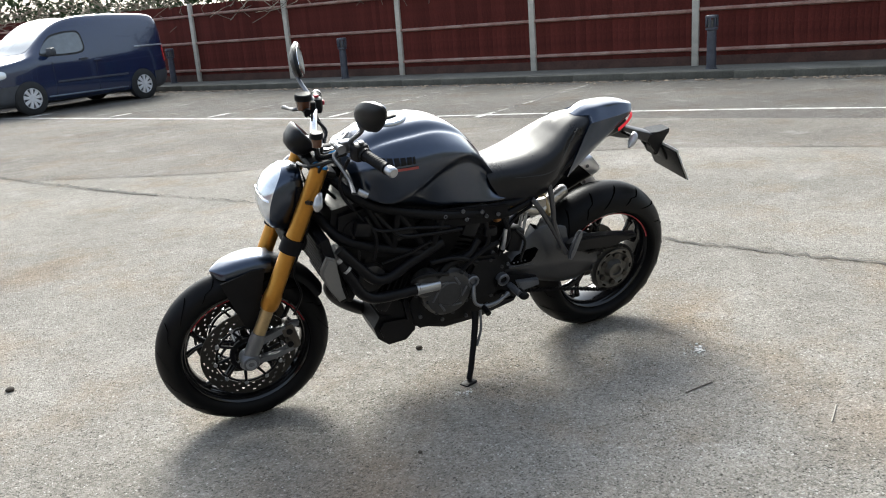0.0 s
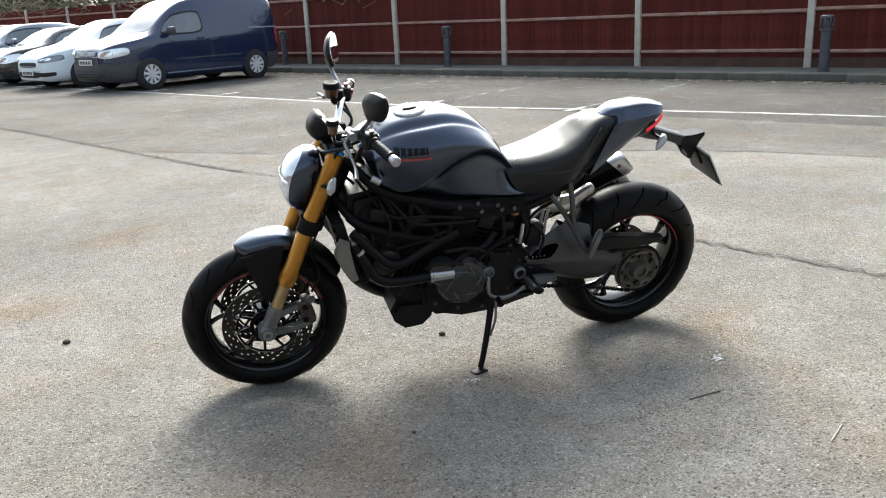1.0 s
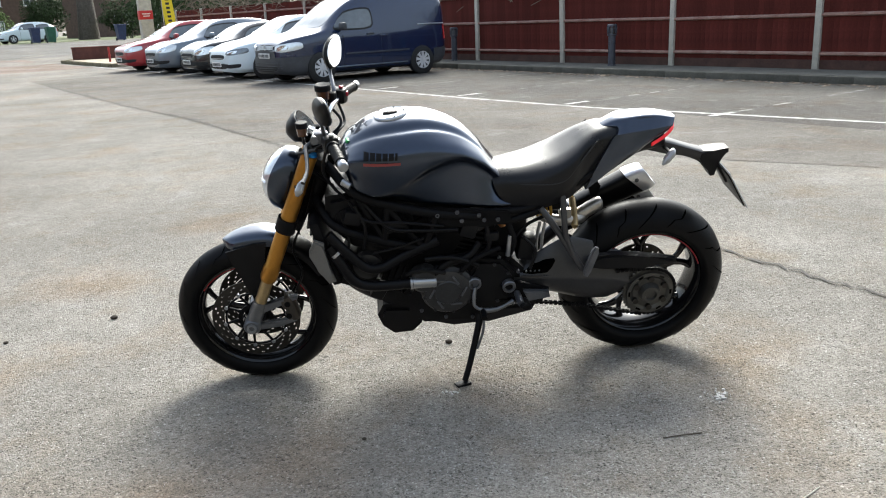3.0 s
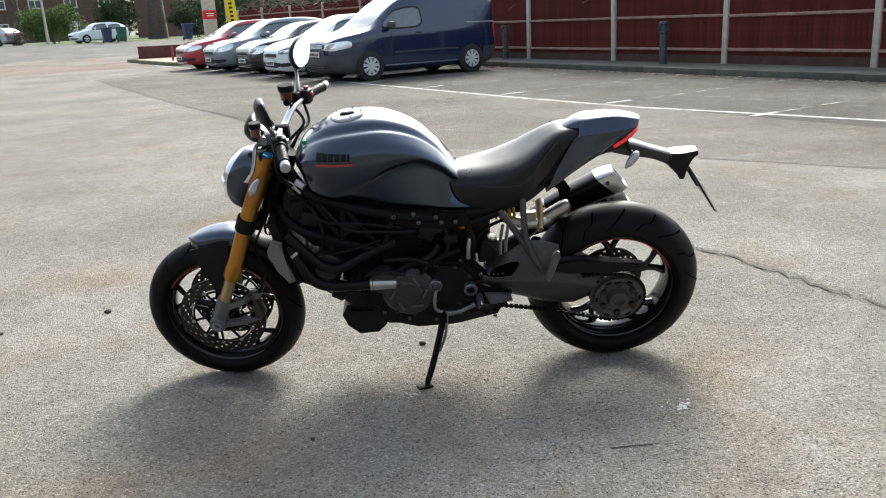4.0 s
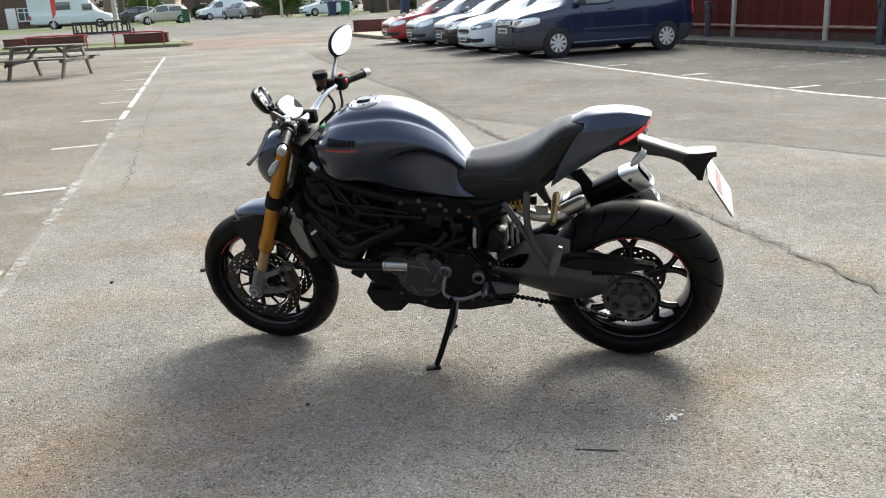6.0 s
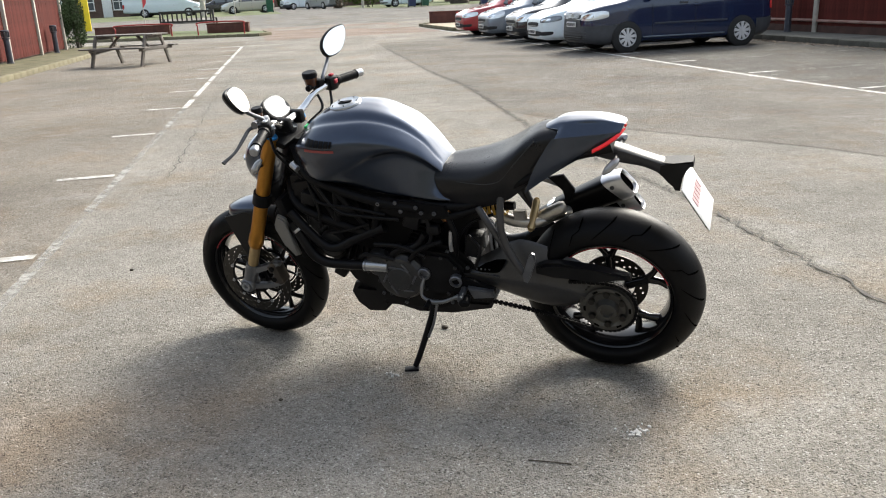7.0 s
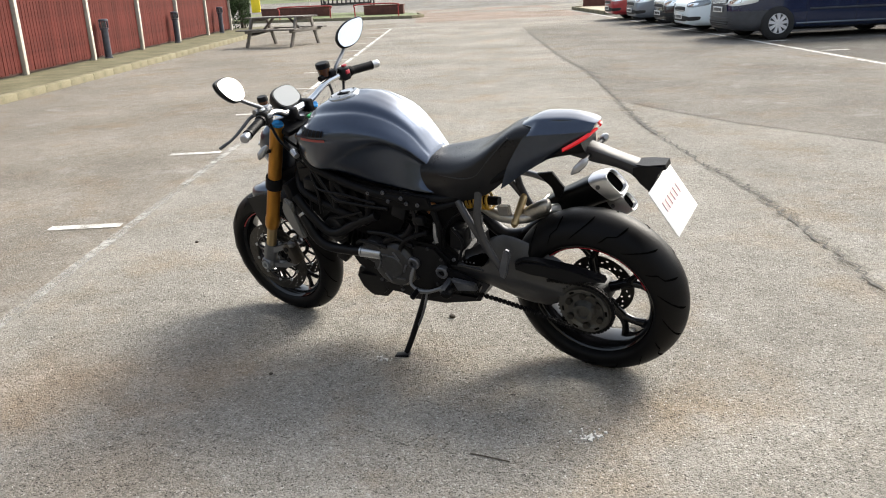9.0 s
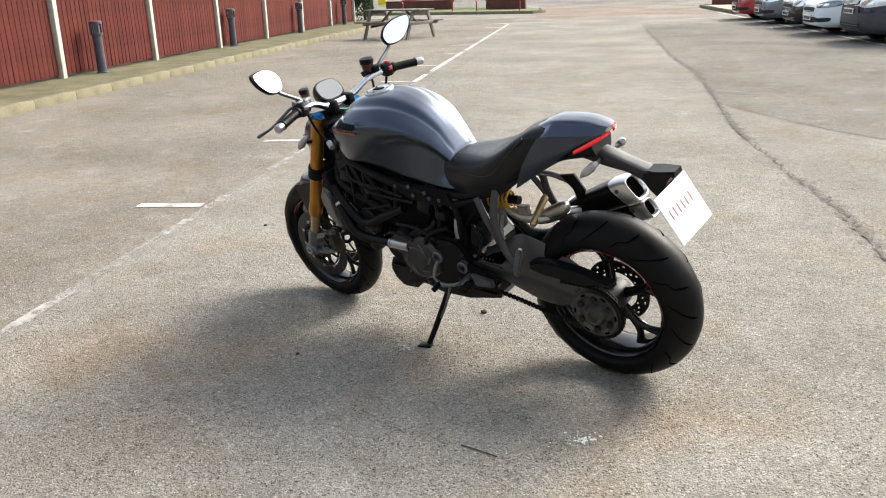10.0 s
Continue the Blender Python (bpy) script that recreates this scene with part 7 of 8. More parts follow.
for pts, r, mat, nm in (
        ([(-0.17, -0.16, 0.5), (-0.14, -0.17, 0.52), (-0.08, -0.17, 0.515), (-0.03, -0.165, 0.5)], 0.008, ENGINE, "oil_line"),
        ([(0.03, -0.16, 0.5), (0.07, -0.168, 0.545), (0.12, -0.165, 0.57), (0.17, -0.16, 0.585)], 0.009, BLACK, "clutch_line"),
        ([(0.2, -0.14, 0.53), (0.22, -0.15, 0.6), (0.2, -0.14, 0.67)], 0.011, BLACK, "vent_pipe"),
        ([(-0.38, -0.12, 0.74), (-0.36, -0.15, 0.66), (-0.37, -0.16, 0.6)], 0.005, HOSE, "wiring_loom"),
        ([(-0.36, -0.1, 0.8), (-0.3, -0.155, 0.73), (-0.17, -0.165, 0.715), (-0.03, -0.165, 0.69)], 0.0055, HOSE, "wiring_loom"),
        ([(-0.28, -0.16, 0.6), (-0.2, -0.17, 0.62), (-0.1, -0.168, 0.65)], 0.005, HOSE, "wiring_loom"),
        ([(0.26, -0.13, 0.6), (0.3, -0.14, 0.55), (0.28, -0.15, 0.48)], 0.006, HOSE, "brake_pipe")):
    bm = BM()
    tube(bm, pts, r, 8, 5)
    part(nm, bm, mat, bike)
for c, s, rot in (((-0.34, -0.135, 0.735), (0.06, 0.04, 0.05), 15), ((-0.2, -0.15, 0.7), (0.07, 0.03, 0.04), -20), ((0.06, -0.14, 0.66), (0.06, 0.04, 0.06), 20), ((0.14, -0.15, 0.63), (0.05, 0.03, 0.035), 0), ((0.27, -0.1, 0.55), (0.06, 0.06, 0.09), 10), ((-0.27, -0.13, 0.43), (0.05, 0.05, 0.06), 30)):
    bm = BM()
    box(bm, c, s, Matrix.Rotation(radians(rot), 3, "Y"), bevel=0.008)
    part("control_unit", bm, PLASTIC, bike, "small black electrical housing")
# small silver cylinder and lock by the steering head
bm = BM()
cyl(bm, (-0.362, -0.165, 0.886), (-0.335, -0.178, 0.872), 0.012, seg=14)
part("horn_plug", bm, ALLOY, bike, "small silver plug")
bm = BM()
lathe(bm, [(0.0, 0.042), (-0.02, 0.04), (-0.028, 0.02), (-0.028, 0.0)], (-0.36, -0.1, 0.72), "Y", 24)
part("horn", bm, BLACK, bike)
# seams of the saddle
for sg in (-1, 1):
    bm = BM()
    tube(bm, [(0.19, sg * 0.1, 0.806), (0.25, sg * 0.124, 0.808), (0.31, sg * 0.14, 0.81), (0.36, sg * 0.147, 0.812), (0.405, sg * 0.141, 0.825), (0.445, sg * 0.126, 0.868), (0.475, sg * 0.113, 0.9), (0.52, sg * 0.092, 0.945)], 0.0022, 6, 5)
    part("seat_seam", bm, SEAT_GRIP, seat, "stitched seam")


# ---- beyond the car park ----
def crown(bm, c, size, n, leaf, rng, flat=False):
    """Many small leaf blades scattered through an uneven crown."""
    for _ in range(n):
        u = Vector((rng.gauss(0, 1), rng.gauss(0, 1), rng.gauss(0, 1)))
        u = u.normalized() * rng.uniform(0.45, 1.0) ** 0.6
        q = Vector(c) + Vector((u.x * size[0], u.y * size[1], u.z * size[2]))
        q += Vector((noise.noise(q * 1.3), noise.noise(q * 1.3 + Vector((9, 0, 0))), noise.noise(q * 1.3 + Vector((0, 7, 0))))) * min(size) * 0.5
        a = Vector((rng.uniform(-1, 1), rng.uniform(-1, 1), rng.uniform(-1, 1))).normalized() * leaf
        b = a.orthogonal().normalized() * leaf * 0.45
        m = a.cross(b).normalized() * leaf * 0.15
        vs = [bm.verts.new(q - a), bm.verts.new(q + b + m), bm.verts.new(q + a), bm.verts.new(q - b + m)]
        bm.faces.new(vs)


def bush(name, label, w, s, size, n, leaf, mat, seed, clumps=6, z=0.0):
    rng = random.Random(seed)
    n, leaf = int(n * 2.4), leaf * 0.6
    t = thing(name, label, "bush", place(w, s, z))
    bm = BM()
    for _ in range(5):
        tube(bm, [(rng.uniform(-0.2, 0.2) * size[0], rng.uniform(-0.2, 0.2) * size[1], 0), (rng.uniform(-0.5, 0.5) * size[0], rng.uniform(-0.5, 0.5) * size[1], size[2] * 1.2)], [0.04, 0.012], 6)
    part("stems", bm, BARK, t)
    bm = BM()
    for _ in range(clumps):
        c = (rng.uniform(-0.6, 0.6) * size[0], rng.uniform(-0.6, 0.6) * size[1], size[2] * rng.uniform(0.5, 1.3))
        crown(bm, c, [k * rng.uniform(0.4, 0.65) for k in size], n // clumps, leaf, rng)
    part("crown", bm, mat, t, kind="stuff")
    return t


def branch(bm, p, d, length, r, depth, rng):
    q = p + d * length * 0.5 + Vector((rng.uniform(-1, 1), rng.uniform(-1, 1), rng.uniform(-0.3, 0.6))) * length * 0.08
    e = p + d * length
    tube(bm, [p, q, e], [r, r * 0.8, r * 0.55], 6, 2, caps=False)
    if depth:
        for _ in range(3 if depth > 1 else 4):
            nd = (d + Vector((rng.uniform(-1, 1), rng.uniform(-1, 1), rng.uniform(-0.25, 0.8))) * 0.75).normalized()
            branch(bm, p.lerp(e, rng.uniform(0.5, 1.0)), nd, length * rng.uniform(0.5, 0.75), r * 0.5, depth - 1, rng)


def bare_tree(label, w, s, height, r, seed):
    rng = random.Random(seed)
    t = thing("tree", label, "tree", place(w, s, -0.05))
    bm = BM()
    tube(bm, [(0, 0, 0), (0.05, 0, height * 0.2), (0, 0.08, height * 0.45)], [r * 1.3, r, r * 0.8], 12, 4)
    part("trunk", bm, BARK, t)
    bm = BM()
    for _ in range(7):
        a = rng.uniform(0, 2 * math.pi)
        branch(bm, Vector((0, 0.05, height * rng.uniform(0.25, 0.46))), Vector((math.cos(a) * 0.8, math.sin(a) * 0.8, rng.uniform(0.4, 1.2))).normalized(), height * 0.27, r * 0.5, 3, rng)
    part("branches", bm, BARK, t)
    return t


bare_tree("tall bare tree with spreading branches by the side road", 3.0, 97.0, 13, 0.3, 2)
bare_tree("thick dark tree trunk with bare limbs behind the bins", 16.6, 67.5, 14, 0.62, 3)
bare_tree("bare tree beside the motorhome", -4.2, 78.0, 11, 0.26, 4)
bare_tree("bare tree behind the green shrub", 8.9, 88.0, 12, 0.3, 14)
bush("bush", "bright green bamboo-like shrub by the road", 9.6, 73.5, (2.5, 1.8, 1.9), 4200, 0.16, LEAF, 5, 10)
bush("bush", "dry straw-coloured tuft beside the shrub", 7.3, 75.0, (0.8, 0.8, 0.8), 700, 0.12, TWIG, 15, 4)
bush("bush", "dark evergreen shrub behind the bins", 13.6, 67.5, (1.8, 1.8, 2.0), 3200, 0.15, LEAF_DARK, 6, 8)
bush("bush", "dark evergreen shrub under the trees", 19.0, 64.5, (1.9, 1.8, 1.6), 2800, 0.15, LEAF_DARK, 7, 8)
bush("bush", "dark tall hedge clump in front of the house", 24.0, 66.0, (3.4, 2.4, 2.3), 3200, 0.17, LEAF_DARK, 8, 8)
bush("bush", "round dark green bush beside the motorhome", -2.7, 84.0, (1.8, 1.5, 2.3), 2400, 0.16, LEAF, 9, 7)
bush("bush", "round green garden bush by the pale house", 3.4, 92.0, (1.3, 1.2, 1.1), 1600, 0.14, LEAF_DARK, 10, 6)
bush("ivy", "dark green ivy covering the end of the fence", -6.7, 29.2, (0.35, 1.0, 1.2), 2400, 0.07, LEAF_DARK, 11, 10)
bush("ivy", "green ivy at the end of the dark fence", 12.2, -4.0, (0.4, 0.6, 1.2), 900, 0.06, LEAF, 12, 5)
# hedge and bare creepers along the top of the dark fence
rng = random.Random(21)
bm = BM()
for k in range(420):
    s = rng.uniform(11, 36)
    p = spot(FENCE_A + rng.uniform(-0.12, 0.5), s, rng.uniform(1.85, 2.5))
    pts = [p]
    for _ in range(3):
        p = p + Vector((rng.uniform(-0.45, 0.45), rng.uniform(-0.45, 0.45), rng.uniform(-0.32, 0.25)))
        pts.append(p)
    tube(bm, pts, 0.009, 4, 2, caps=False)
tagged(solid("creeper", bm, TWIG, "tangle of pale bare creeper stems over the fence", "creeper", kind="stuff"))
bm = BM()
for k in range(46):
    s = rng.uniform(0, 12)
    p = spot(FENCE_A - 0.08, s, 1.95)
    pts = [p, p + Vector((rng.uniform(-0.15, 0.15), rng.uniform(-0.1, 0.1), -0.12)), p + Vector((rng.uniform(-0.25, 0.25), rng.uniform(-0.15, 0.05), -0.3 * rng.random() - 0.15))]
    tube(bm, pts, 0.006, 4, 2, caps=False)
solid("creeper", bm, TWIG, "thin bare stems hanging over the fence top", "creeper", kind="stuff")
bm = BM()
for k in range(26):
    s = 8 + k * 1.7
    c = spot(FENCE_A + 3.0 + rng.uniform(-0.6, 0.6), s, 1.8 + rng.uniform(-0.3, 0.5))
    crown(bm, c, (1.2, 1.2, 1.3), 330, 0.13, rng)
solid("hedge", bm, LEAF_DARK, "dark overgrown hedge behind the fence", "hedge", kind="stuff")
bm = BM()
for k in range(1500):
    s = rng.uniform(-8, 30)
    p = spot(11.1 - abs(rng.gauss(0, 0.14)), s, 0.006)
    box(bm, p, (rng.uniform(0.03, 0.08), 0.04, 0.008), pose(0, 0, 0, rng.uniform(-20, 20), rng.uniform(-20, 20), rng.uniform(0, 360)))
solid("leaf_litter", bm, material("dead_leaf", (0.22, 0.17, 0.12), 0.9, vary=0.4, island=0.5), "dry leaves lying along the kerb", "leaf litter", kind="stuff", smooth=False)


# islands at the entrance
def island(pts, label, mat, lift=0.1):
    bm = BM()
    a = [bm.verts.new(spot(w, s, lift)) for w, s in pts]
    b = [bm.verts.new(spot(w, s, -0.1)) for w, s in pts]
    bm.faces.new(a)
    for i in range(len(a)):
        j = (i + 1) % len(a)
        bm.faces.new((a[i], b[i], b[j], a[j]))
    solid("island", bm, mat, label, "kerbed island", kind="structure", smooth=False)


island([(-9.0, 37.2), (-3.0, 34.9), (-0.4, 33.9), (0.0, 34.4), (-0.2, 37.0), (-1.2, 39.5), (-9.0, 43.0)], "grassy kerbed island at the entrance", GRASS)
kerb_run("kerb_island", "concrete kerb round the entrance island", [(-9.0, 37.0), (-3.0, 34.7), (-0.4, 33.75), (0.1, 34.4), (-0.1, 37.2)], 0.13)
island([(6.9, 28.6), (7.0, 35.0), (8.0, 36.5), (14.0, 36.5), (14.0, 28.6)], "sandy kerbed island beside the red car", SAND)
kerb_run("kerb_corner", "concrete kerb round the sandy island", [(14, 28.5), (6.9, 28.5), (6.85, 35.2), (8.0, 36.6)], 0.13)


def low_wall(w0, s0, w1, s1, label, height=0.42):
    d = math.hypot(w1 - w0, s1 - s0)
    bm = BM()
    box(bm, (0, 0, height / 2), (d, 0.22, height), bevel=0.01)
    box(bm, (0, 0, height + 0.02), (d + 0.04, 0.27, 0.05), bevel=0.01)
    solid("low_wall", bm, BRICK_LOW, label, "low wall", place((w0 + w1) / 2, (s0 + s1) / 2, 0.08, math.degrees(math.atan2(s1 - s0, w1 - w0))), kind="structure")


low_wall(7.4, 35.6, 12.5, 33.5, "low dark red brick wall on the sandy island", 0.5)
low_wall(-7.7, 39.0, -4.3, 38.0, "low dark red planter wall")
low_wall(-2.6, 37.3, -0.75, 36.7, "low dark red planter wall")


def hoop(w, s, length, turn, label="low red steel hoop rail"):
    t = thing("hoop_rail", label, "rail", place(w, s, 0.05, turn), "red hoop rails")
    bm = BM()
    tube(bm, [(-length / 2, 0, 0), (-length / 2, 0, 0.42), (-length / 2 + 0.12, 0, 0.58), (length / 2 - 0.12, 0, 0.58), (length / 2, 0, 0.42), (length / 2, 0, 0)], 0.03, 10, 5)
    part("bar", bm, RED_STEEL, t)


hoop(-5.3, 36.4, 2.6, -20)
hoop(-1.95, 35.3, 2.1, -20)
bm = BM()
cyl(bm, (0, 0, 0), (0, 0, 0.55), 0.04, seg=12)
solid("red_post", bm, RED_STEEL, "short red post on the sandy island", "post", place(7.6, 31.0, 0.1))


def bench(m):
    t = thing("bench", "dark slatted wooden garden bench seen from behind", "bench", m)
    L = 2.5
    for x in np.linspace(-L / 2 + 0.12, L / 2 - 0.12, 11):
        bm = BM()
        box(bm, (x, 0, 0.72), (0.07, 0.02, 0.42), bevel=0.003)
        part("back_slat", bm, DARK_WOOD, t)
    for z in (0.5, 0.95):
        bm = BM()
        box(bm, (0, 0, z), (L, 0.04, 0.09), bevel=0.006)
        part("back_rail", bm, DARK_WOOD, t)
    for k in range(4):
        bm = BM()
        box(bm, (0, 0.1 + 0.12 * k, 0.43), (L, 0.1, 0.03), bevel=0.004)
        part("seat_slat", bm, DARK_WOOD, t)
    for sx in (-1, 1):
        for y, h in ((0.0, 1.0), (0.5, 0.62)):
            bm = BM()
            box(bm, (sx * L / 2, y, h / 2), (0.08, 0.07, h), bevel=0.006)
            part("leg", bm, DARK_WOOD, t)
        bm = BM()
        box(bm, (sx * L / 2, 0.27, 0.64), (0.09, 0.6, 0.04), bevel=0.006)
        part("armrest", bm, DARK_WOOD, t)


bench(place(-3.55, 38.6, 0.12, -14))


def wheelie_bin(w, s, mat, label, turn=0):
    t = thing("wheelie_bin", label, "bin", place(w, s, 0, turn), "wheelie bins by the road")
    bm = BM()
    skin(bm, [[(-0.22, -0.26, 0.06), (0.22, -0.26, 0.06), (0.22, 0.24, 0.06), (-0.22, 0.24, 0.06)], [(-0.29, -0.36, 0.98), (0.29, -0.36, 0.98), (0.29, 0.34, 0.98), (-0.29, 0.34, 0.98)]])
    part("body", bm, mat, t)
    bm = BM()
    box(bm, (0, -0.02, 1.02), (0.62, 0.78, 0.07), bevel=0.025)
    part("lid", bm, mat, t)
    for x in (-0.24, 0.24):
        bm = BM()
        lathe(bm, [(-0.03, 0.0), (-0.03, 0.1), (0.03, 0.1), (0.03, 0.0)], (x, 0.27, 0.1), "X", 14)
        part("wheel", bm, CAR_TYRE, t)


wheelie_bin(10.95, 59.0, BIN_BLUE, "dark blue wheelie bin on the verge")
wheelie_bin(12.1, 59.8, BIN_GREEN, "dark green wheelie bin on the verge")
wheelie_bin(15.5, 55.6, BIN_BLUE, "dark blue wheelie bin near the sign column")
wheelie_bin(0.9, 66.5, BIN_GREEN, "green wheelie bin beside the cream car")


def pole(name, label, w, s, h, r, mat, cat):
    bm = BM()
    tube(bm, [(0, 0, 0), (0, 0, h * 0.25), (0, 0, h)], [r * 1.5, r, r * 0.7], 12, 3)
    return solid(name, bm, mat, label, cat, place(w, s))


pole("street_lamp", "pale grey street lamp column", 8.75, 70.0, 7.5, 0.09, POST, "street lamp")
pole("street_lamp", "thick pale grey column by the motorhome", -4.0, 62.0, 7.0, 0.16, POST, "street lamp")
sign = thing("road_sign", "blue road sign on a grey pole", "sign", place(-1.7, 59.0))
bm = BM()
cyl(bm, (0, 0, 0), (0, 0, 2.5), 0.035, seg=10)
part("pole", bm, POST, sign)
bm = BM()
box(bm, (0, -0.05, 2.15), (0.6, 0.02, 0.6), bevel=0.004)
face = part("sign_face", bm, material("sign_blue", (0.02, 0.12, 0.42), 0.4, vary=0.05), sign)
bm = BM()
box(bm, (0, -0.064, 2.1), (0.09, 0.006, 0.34))
box(bm, (0, -0.064, 2.28), (0.26, 0.006, 0.08))
part("white_symbol", bm, WHITE_PAINT, face)

totem = thing("sign_column", "white and red sign column by the entrance", "sign", place(12.0, 39.6))
bm = BM()
box(bm, (0, 0, 1.9), (0.62, 0.3, 3.8), bevel=0.02)
part("column", bm, POST, totem)
for z, h in ((1.83, 0.42), (2.75, 0.35)):
    bm = BM()
    box(bm, (0, 0, z), (0.64, 0.32, h), bevel=0.01)
    panel = part("red_panel", bm, RED_PAINT, totem, "red panel with white bars")
    for k in range(2):
        bm = BM()
        box(bm, (0, -0.163, z + 0.05 - 0.1 * k), (0.4 - 0.1 * k, 0.006, 0.04))
        part("white_bar", bm, WHITE_PAINT, panel)
banner = thing("feather_banner", "yellow feather banner with dark bars of print", "banner", place(12.35, 36.9))
bm = BM()
slab(bm, [(-0.3, 0.7), (0.22, 0.5), (0.1, 2.0), (-0.05, 3.6), (-0.42, 3.6), (-0.42, 2.0)], -0.01, 0.01)
part("cloth", bm, YELLOW_PAINT, banner)
for k in range(6):
    bm = BM()
    box(bm, (-0.13 - 0.035 * k * 0.3, -0.014, 1.55 + 0.19 * k), (0.17, 0.004, 0.1))
    part("dark_bar", bm, PLATE_INK, banner)
bm = BM()
cyl(bm, (-0.43, 0, 0), (-0.43, 0, 3.7), 0.02, seg=8)
part("pole", bm, POST, banner)
flag = thing("feather_banner", "narrow red feather banner on a pole", "banner", place(-6.9, 51.5))
bm = BM()
slab(bm, [(-0.02, 0.9), (0.18, 1.2), (0.3, 2.4), (0.1, 3.4), (-0.02, 3.2)], -0.01, 0.01)
part("cloth", bm, material("banner_red", (0.6, 0.06, 0.07), 0.6, vary=0.1), flag)
bm = BM()
cyl(bm, (-0.03, 0, 0), (-0.03, 0, 3.3), 0.02, seg=8)
part("pole", bm, POST, flag)
bm = BM()
box(bm, (0, 0, 0.97), (0.5, 0.12, 1.96), bevel=0.02)
solid("yellow_board", bm, YELLOW_PAINT, "yellow upright notice board", "sign", place(-9.4, 46.5))

# far vehicles
FAR = "vehicles by the road"
car("white small van parked in the side road", place(2.3, 80.0, 0, 14), CAR_WHITE, VAN, 0.88, 2.6, 0.88, 0.31, (0.98, 1.95), [(1.22, 2.25)], "van", 6, group=FAR, bumper=0.5, name="van")
ESTATE = [(x * 1.06, zb, b, t if x < 3 else max(t, b + 0.3 - (x - 3.3) * 0.25), hr) for x, zb, b, t, hr in HATCH]
car("silver estate car parked in the side road", place(4.9, 78.3, 0, -62), CAR_SILVER, ESTATE, 0.88, 2.65, 0.85, 0.315, SCR, SIDES, spokes=6, group=FAR)
car("cream hatchback parked behind the grass", place(-2.9, 68.2, 0, 6), CAR_CREAM, HATCH, 0.88, 2.55, 0.85, 0.315, SCR, SIDES, spokes=6, group=FAR)
car("dark saloon car half hidden behind the cream car", place(-5.2, 75.0, 0, 5), CAR_BLACK, HATCH, 0.88, 2.55, 0.85, 0.315, SCR, SIDES, spokes=6, group=FAR)
car("pale blue hatchback parked nose out beside the bins", place(9.7, 65.5, 0, 10), CAR_WHITE, HATCH, 0.85, 2.5, 0.85, 0.31, SCR, SIDES, spokes=5, group=FAR)
MOTOR = [(0.0, 0.35, 0.75, 0.9, 0.5), (0.15, 0.3, 0.9, 1.05, 0.7), (0.8, 0.3, 1.15, 1.25, 0.8), (1.5, 0.3, 1.3, 2.0, 0.75), (1.7, 0.3, 1.3, 2.75, 0.8), (2.2, 0.3, 1.3, 2.85, 0.95), (4.5, 0.35, 1.4, 2.85, 1.02), (6.0, 0.4, 1.4, 2.8, 1.02), (6.1, 0.5, 1.3, 2.6, 1.0)]
_, home = car("white motorhome with a high cab roof", place(-4.6, 71.8, 0, 176), CAR_WHITE, MOTOR, 1.08, 3.5, 0.95, 0.34, (0.85, 1.55), [], "motorhome", 6, group=FAR, name="motorhome")
for sg in (-1, 1):
    for x, z, sx, sz in ((1.75, 1.6, 0.75, 0.5), (3.6, 1.75, 1.2, 0.6)):
        bm = BM()
        box(bm, (x, sg * (1.075 if z < 1.7 else 1.055), z), (sx, 0.05, sz), bevel=0.02)
        part("side_window", bm, CAR_GLASS, home)


# ---- houses ----
def house(label, w, s, turn, width, depth, eaves, ridge, wall_mat, rows, seed):
    t = thing("house", label, "house", place(w, s, -0.05, turn), "houses along the street")
    bm = BM()
    slab(bm, [(-width / 2, 0), (width / 2, 0), (width / 2, eaves), (-width / 2, eaves)], 0, depth)
    wall = part("wall", bm, wall_mat, t)
    bm = BM()
    skin(bm, [[(x, -0.35, eaves - 0.05), (x, depth / 2, ridge), (x, depth + 0.35, eaves - 0.05), (x, depth + 0.35, eaves - 0.2), (x, -0.35, eaves - 0.2)] for x in (-width / 2 - 0.3, width / 2 + 0.3)])
    roof = part("roof", bm, ROOF_TILE, t)
    bm = BM()
    box(bm, (width * 0.3, depth / 2, ridge + 0.3), (0.7, 0.7, 1.4), bevel=0.02)
    part("chimney", bm, wall_mat, roof)
    n = max(2, int(width / 3))
    for z in rows:
        for k in range(n):
            x = -width / 2 + width * (k + 0.5) / n
            bm = BM()
            for dx, sx, sz in ((-0.62, 0.09, 1.2), (0.62, 0.09, 1.2), (0, 0.07, 1.2)):
                box(bm, (x + dx, -0.02, z), (sx, 0.1, sz))
            for dz in (-0.6, 0.6, 0.2):
                box(bm, (x, -0.02, z + dz), (1.3, 0.1, 0.08))
            fr = part("window", bm, WHITE_PAINT, wall, "white window frame")
            bm = BM()
            box(bm, (x, -0.005, z), (1.2, 0.03, 1.16))
            part("pane", bm, CAR_GLASS, fr)
            bm = BM()
            box(bm, (x, -0.08, z - 0.68), (1.45, 0.16, 0.07))
            part("sill", bm, POST, fr)
    bm = BM()
    box(bm, (width * 0.12, -0.02, 1.02), (0.95, 0.08, 2.05), bevel=0.01)
    part("door", bm, WHITE_PAINT, wall)
    return t


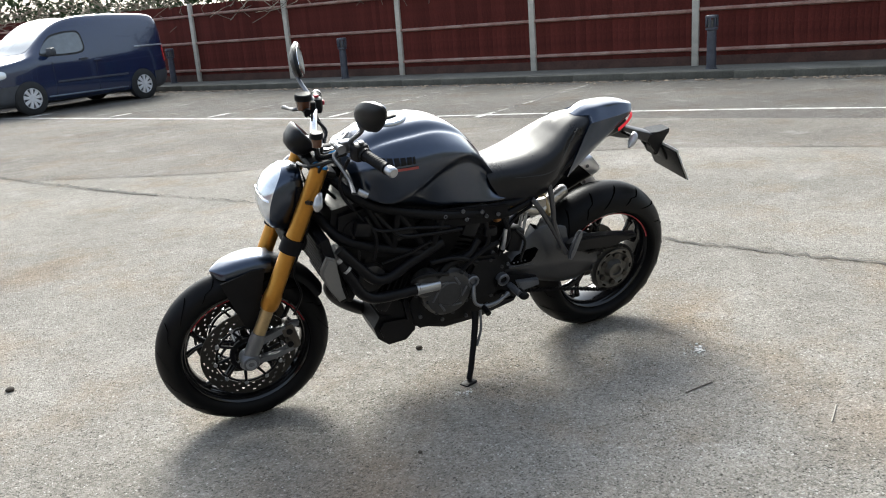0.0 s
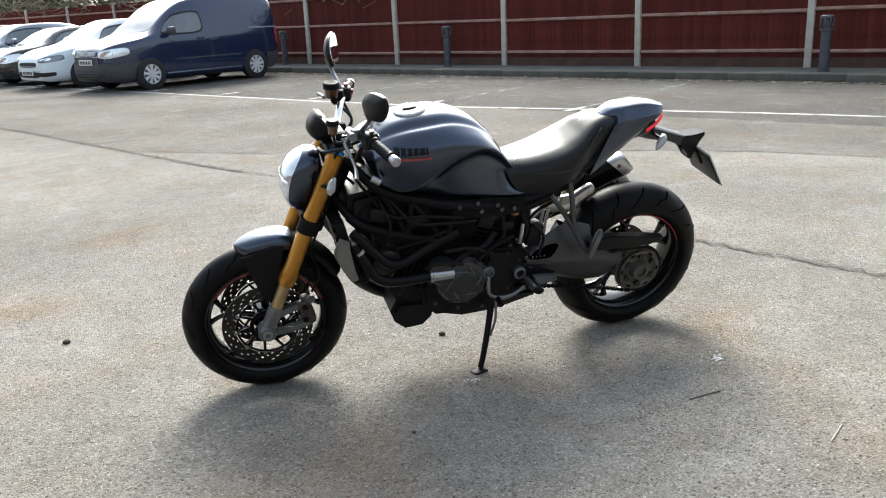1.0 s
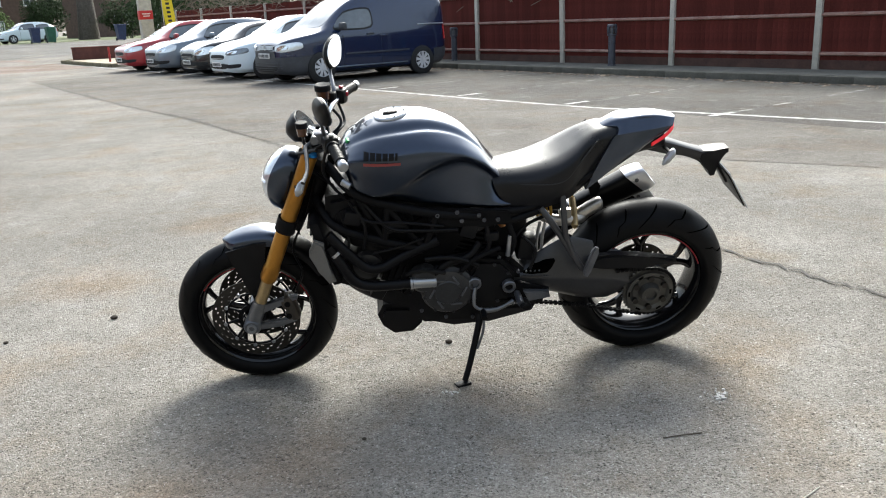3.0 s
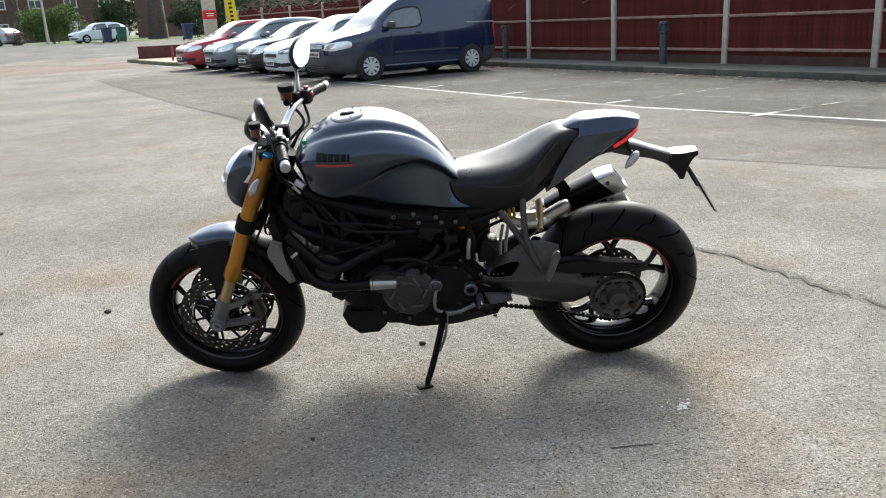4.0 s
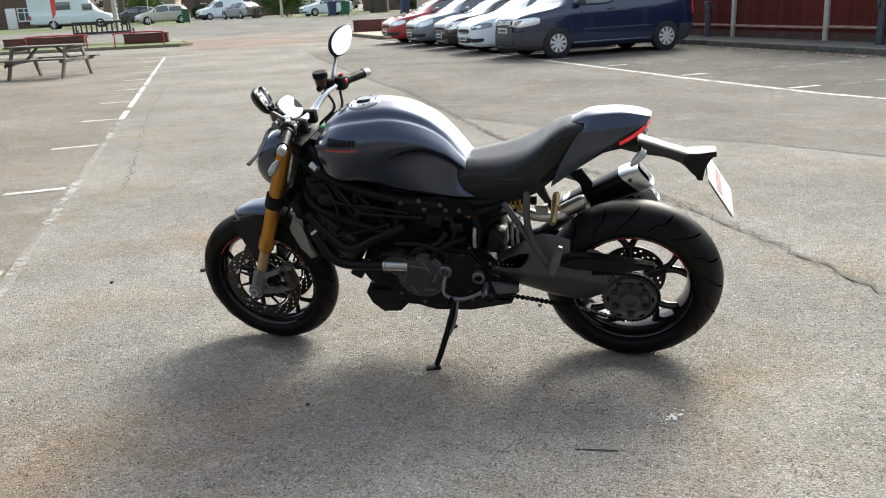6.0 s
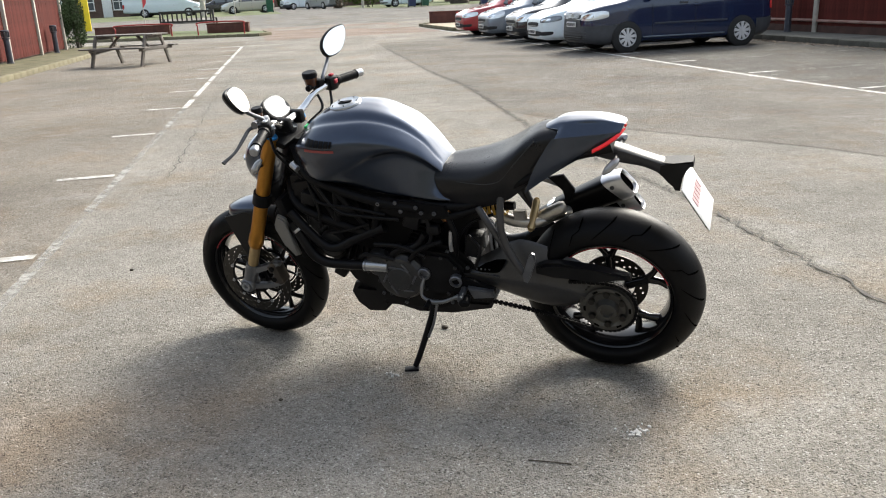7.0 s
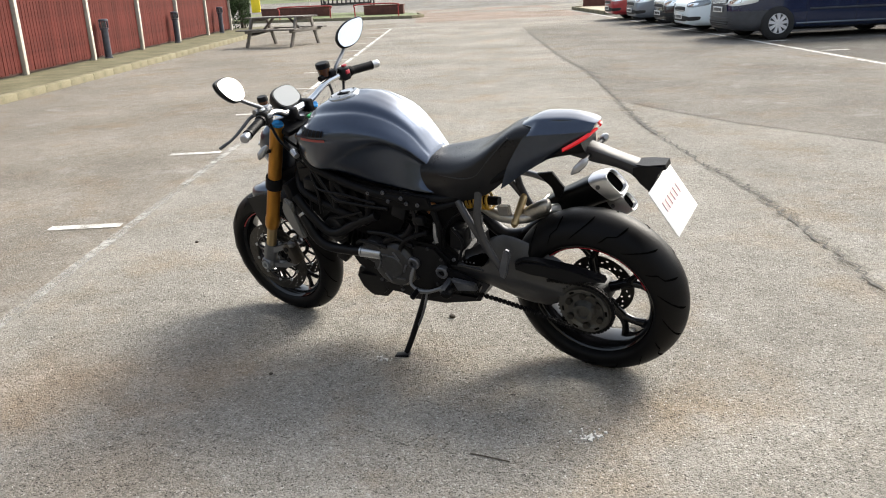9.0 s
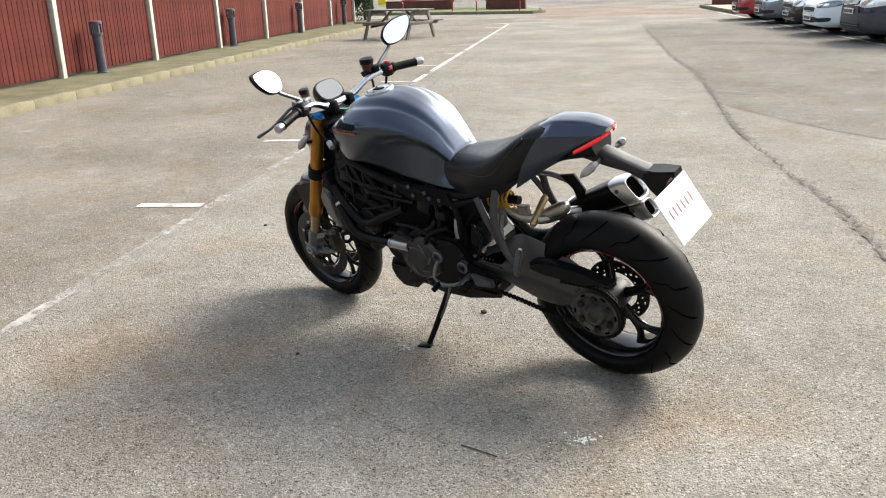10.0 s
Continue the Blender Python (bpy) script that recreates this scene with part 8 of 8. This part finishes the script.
house("brown brick house with white windows", 13.5, 96, 4, 14, 8, 5.4, 8.2, BRICK, (1.4, 4.1), 1)
house("pale brick house at the corner of the side road", -3.0, 97, -6, 7.5, 8, 5.2, 7.8, BRICK_PALE, (1.4, 4.0), 2)
house("brown brick house behind the motorhome", -17.0, 92, -8, 16, 8, 5.4, 8.2, BRICK, (1.4, 4.1), 3)
house("dark brick terrace behind the trees", 33.0, 84, 10, 22, 9, 5.6, 8.6, BRICK, (1.4, 4.1), 4)
house("distant brick house at the end of the side road", 5.0, 128, 0, 16, 8, 5.4, 8.2, BRICK, (1.4, 4.1), 5)
# far tree line that closes the street
bm = BM()
rng = random.Random(77)
for k in range(60):
    w = -90 + 3.6 * k + rng.uniform(-1, 1)
    s = 140 + rng.uniform(-8, 8)
    crown(bm, spot(w, s, rng.uniform(2, 6)), (3.2, 3.0, 4.0), 150, 0.5, rng)
solid("distant_trees", bm, LEAF_DARK, "far line of dark trees", "trees", kind="stuff")

# unseen wall added behind the camera, closing the place and cutting sky fill
bm = BM()
box(bm, (0, 0, 3.2), (60, 0.3, 6.4), bevel=0.01)
solid("unseen_south_wall", bm, PAVE_DARK, "plain dark wall added out of view to cut sky light", "wall", pose(0, -11.5, 0, 0, 0, 8), kind="structure")

# ---- small things on the asphalt ----
rng = random.Random(9)


def pebble(x, y, r, mat, label):
    bm = BM()
    bmesh.ops.create_icosphere(bm, subdivisions=2, radius=r)
    for v in bm.verts:
        v.co *= 1 + 0.25 * noise.noise(v.co * 40 + Vector((x * 9, y * 9, 0)))
        v.co.z *= 0.6
    solid("pebble", bm, mat, label, "pebble", Matrix.Translation((x, y, ground_height(x, y) + r * 0.45)), group="pebbles on the asphalt")


CLOD = material("dark_clod", (0.05, 0.04, 0.03), 0.9, vary=0.3, scale=40)
for x, y, r in ((-0.005, 0.155, 0.014), (-1.55, 0.74, 0.017), (-1.95, 0.5, 0.011), (0.32, 0.45, 0.01), (-0.35, -0.62, 0.008)):
    pebble(x, y, r, CLOD, "small dark clod lying on the asphalt")


def stick(pts, r, label, mat=BARK):
    bm = BM()
    tube(bm, [(x, y, ground_height(x, y) + r + 0.001) for x, y in pts], r, 6, 4)
    solid("twig", bm, mat, label, "twig", group="twigs on the asphalt")


stick([(0.6, -0.765), (0.66, -0.757), (0.73, -0.752)], 0.0022, "thin dark twig lying on the asphalt")
stick([(0.83, -1.17), (0.882, -1.136), (0.935, -1.1)], 0.002, "short pale twig lying on the asphalt", POST)
# a pale splash beside the rear wheel and by the stand
for cx, cy, n, sp in ((0.89, -0.505, 46, 0.03), (-0.03, -0.32, 12, 0.016)):
    bm = BM()
    for k in range(n):
        x, y = cx + rng.gauss(0, sp), cy + rng.gauss(0, sp * 0.7)
        r = rng.uniform(0.0015, 0.006)
        lathe(bm, [(0.004, 0.0), (0.0038, r), (0.0, r * 1.1)], (x, y, ground_height(x, y)), "Z", 7)
    solid("pale_splash", bm, material("pale_lime_mark", (0.5, 0.49, 0.465), 0.85, vary=0.25, scale=50), "small pale splash mark on the asphalt", "mark", kind="structure")
bm = BM()
for k in range(2600):
    x, y = rng.gauss(0, 1.6), rng.gauss(-0.4, 1.3)
    r = rng.uniform(0.0012, 0.0038)
    z = ground_height(x, y)
    a = rng.uniform(0, 6.28)
    q = [bm.verts.new((x + r * math.cos(a + k2 * 2.09), y + r * math.sin(a + k2 * 2.09), z)) for k2 in range(3)] + [bm.verts.new((x, y, z + r * 1.1))]
    for i, j in ((0, 1), (1, 2), (2, 0)):
        bm.faces.new((q[i], q[j], q[3]))
solid("grit", bm, material("loose_grit", (0.3, 0.28, 0.25), 0.9, vary=0.3, island=0.6), "loose grit scattered on the asphalt", "grit", kind="stuff", smooth=False)
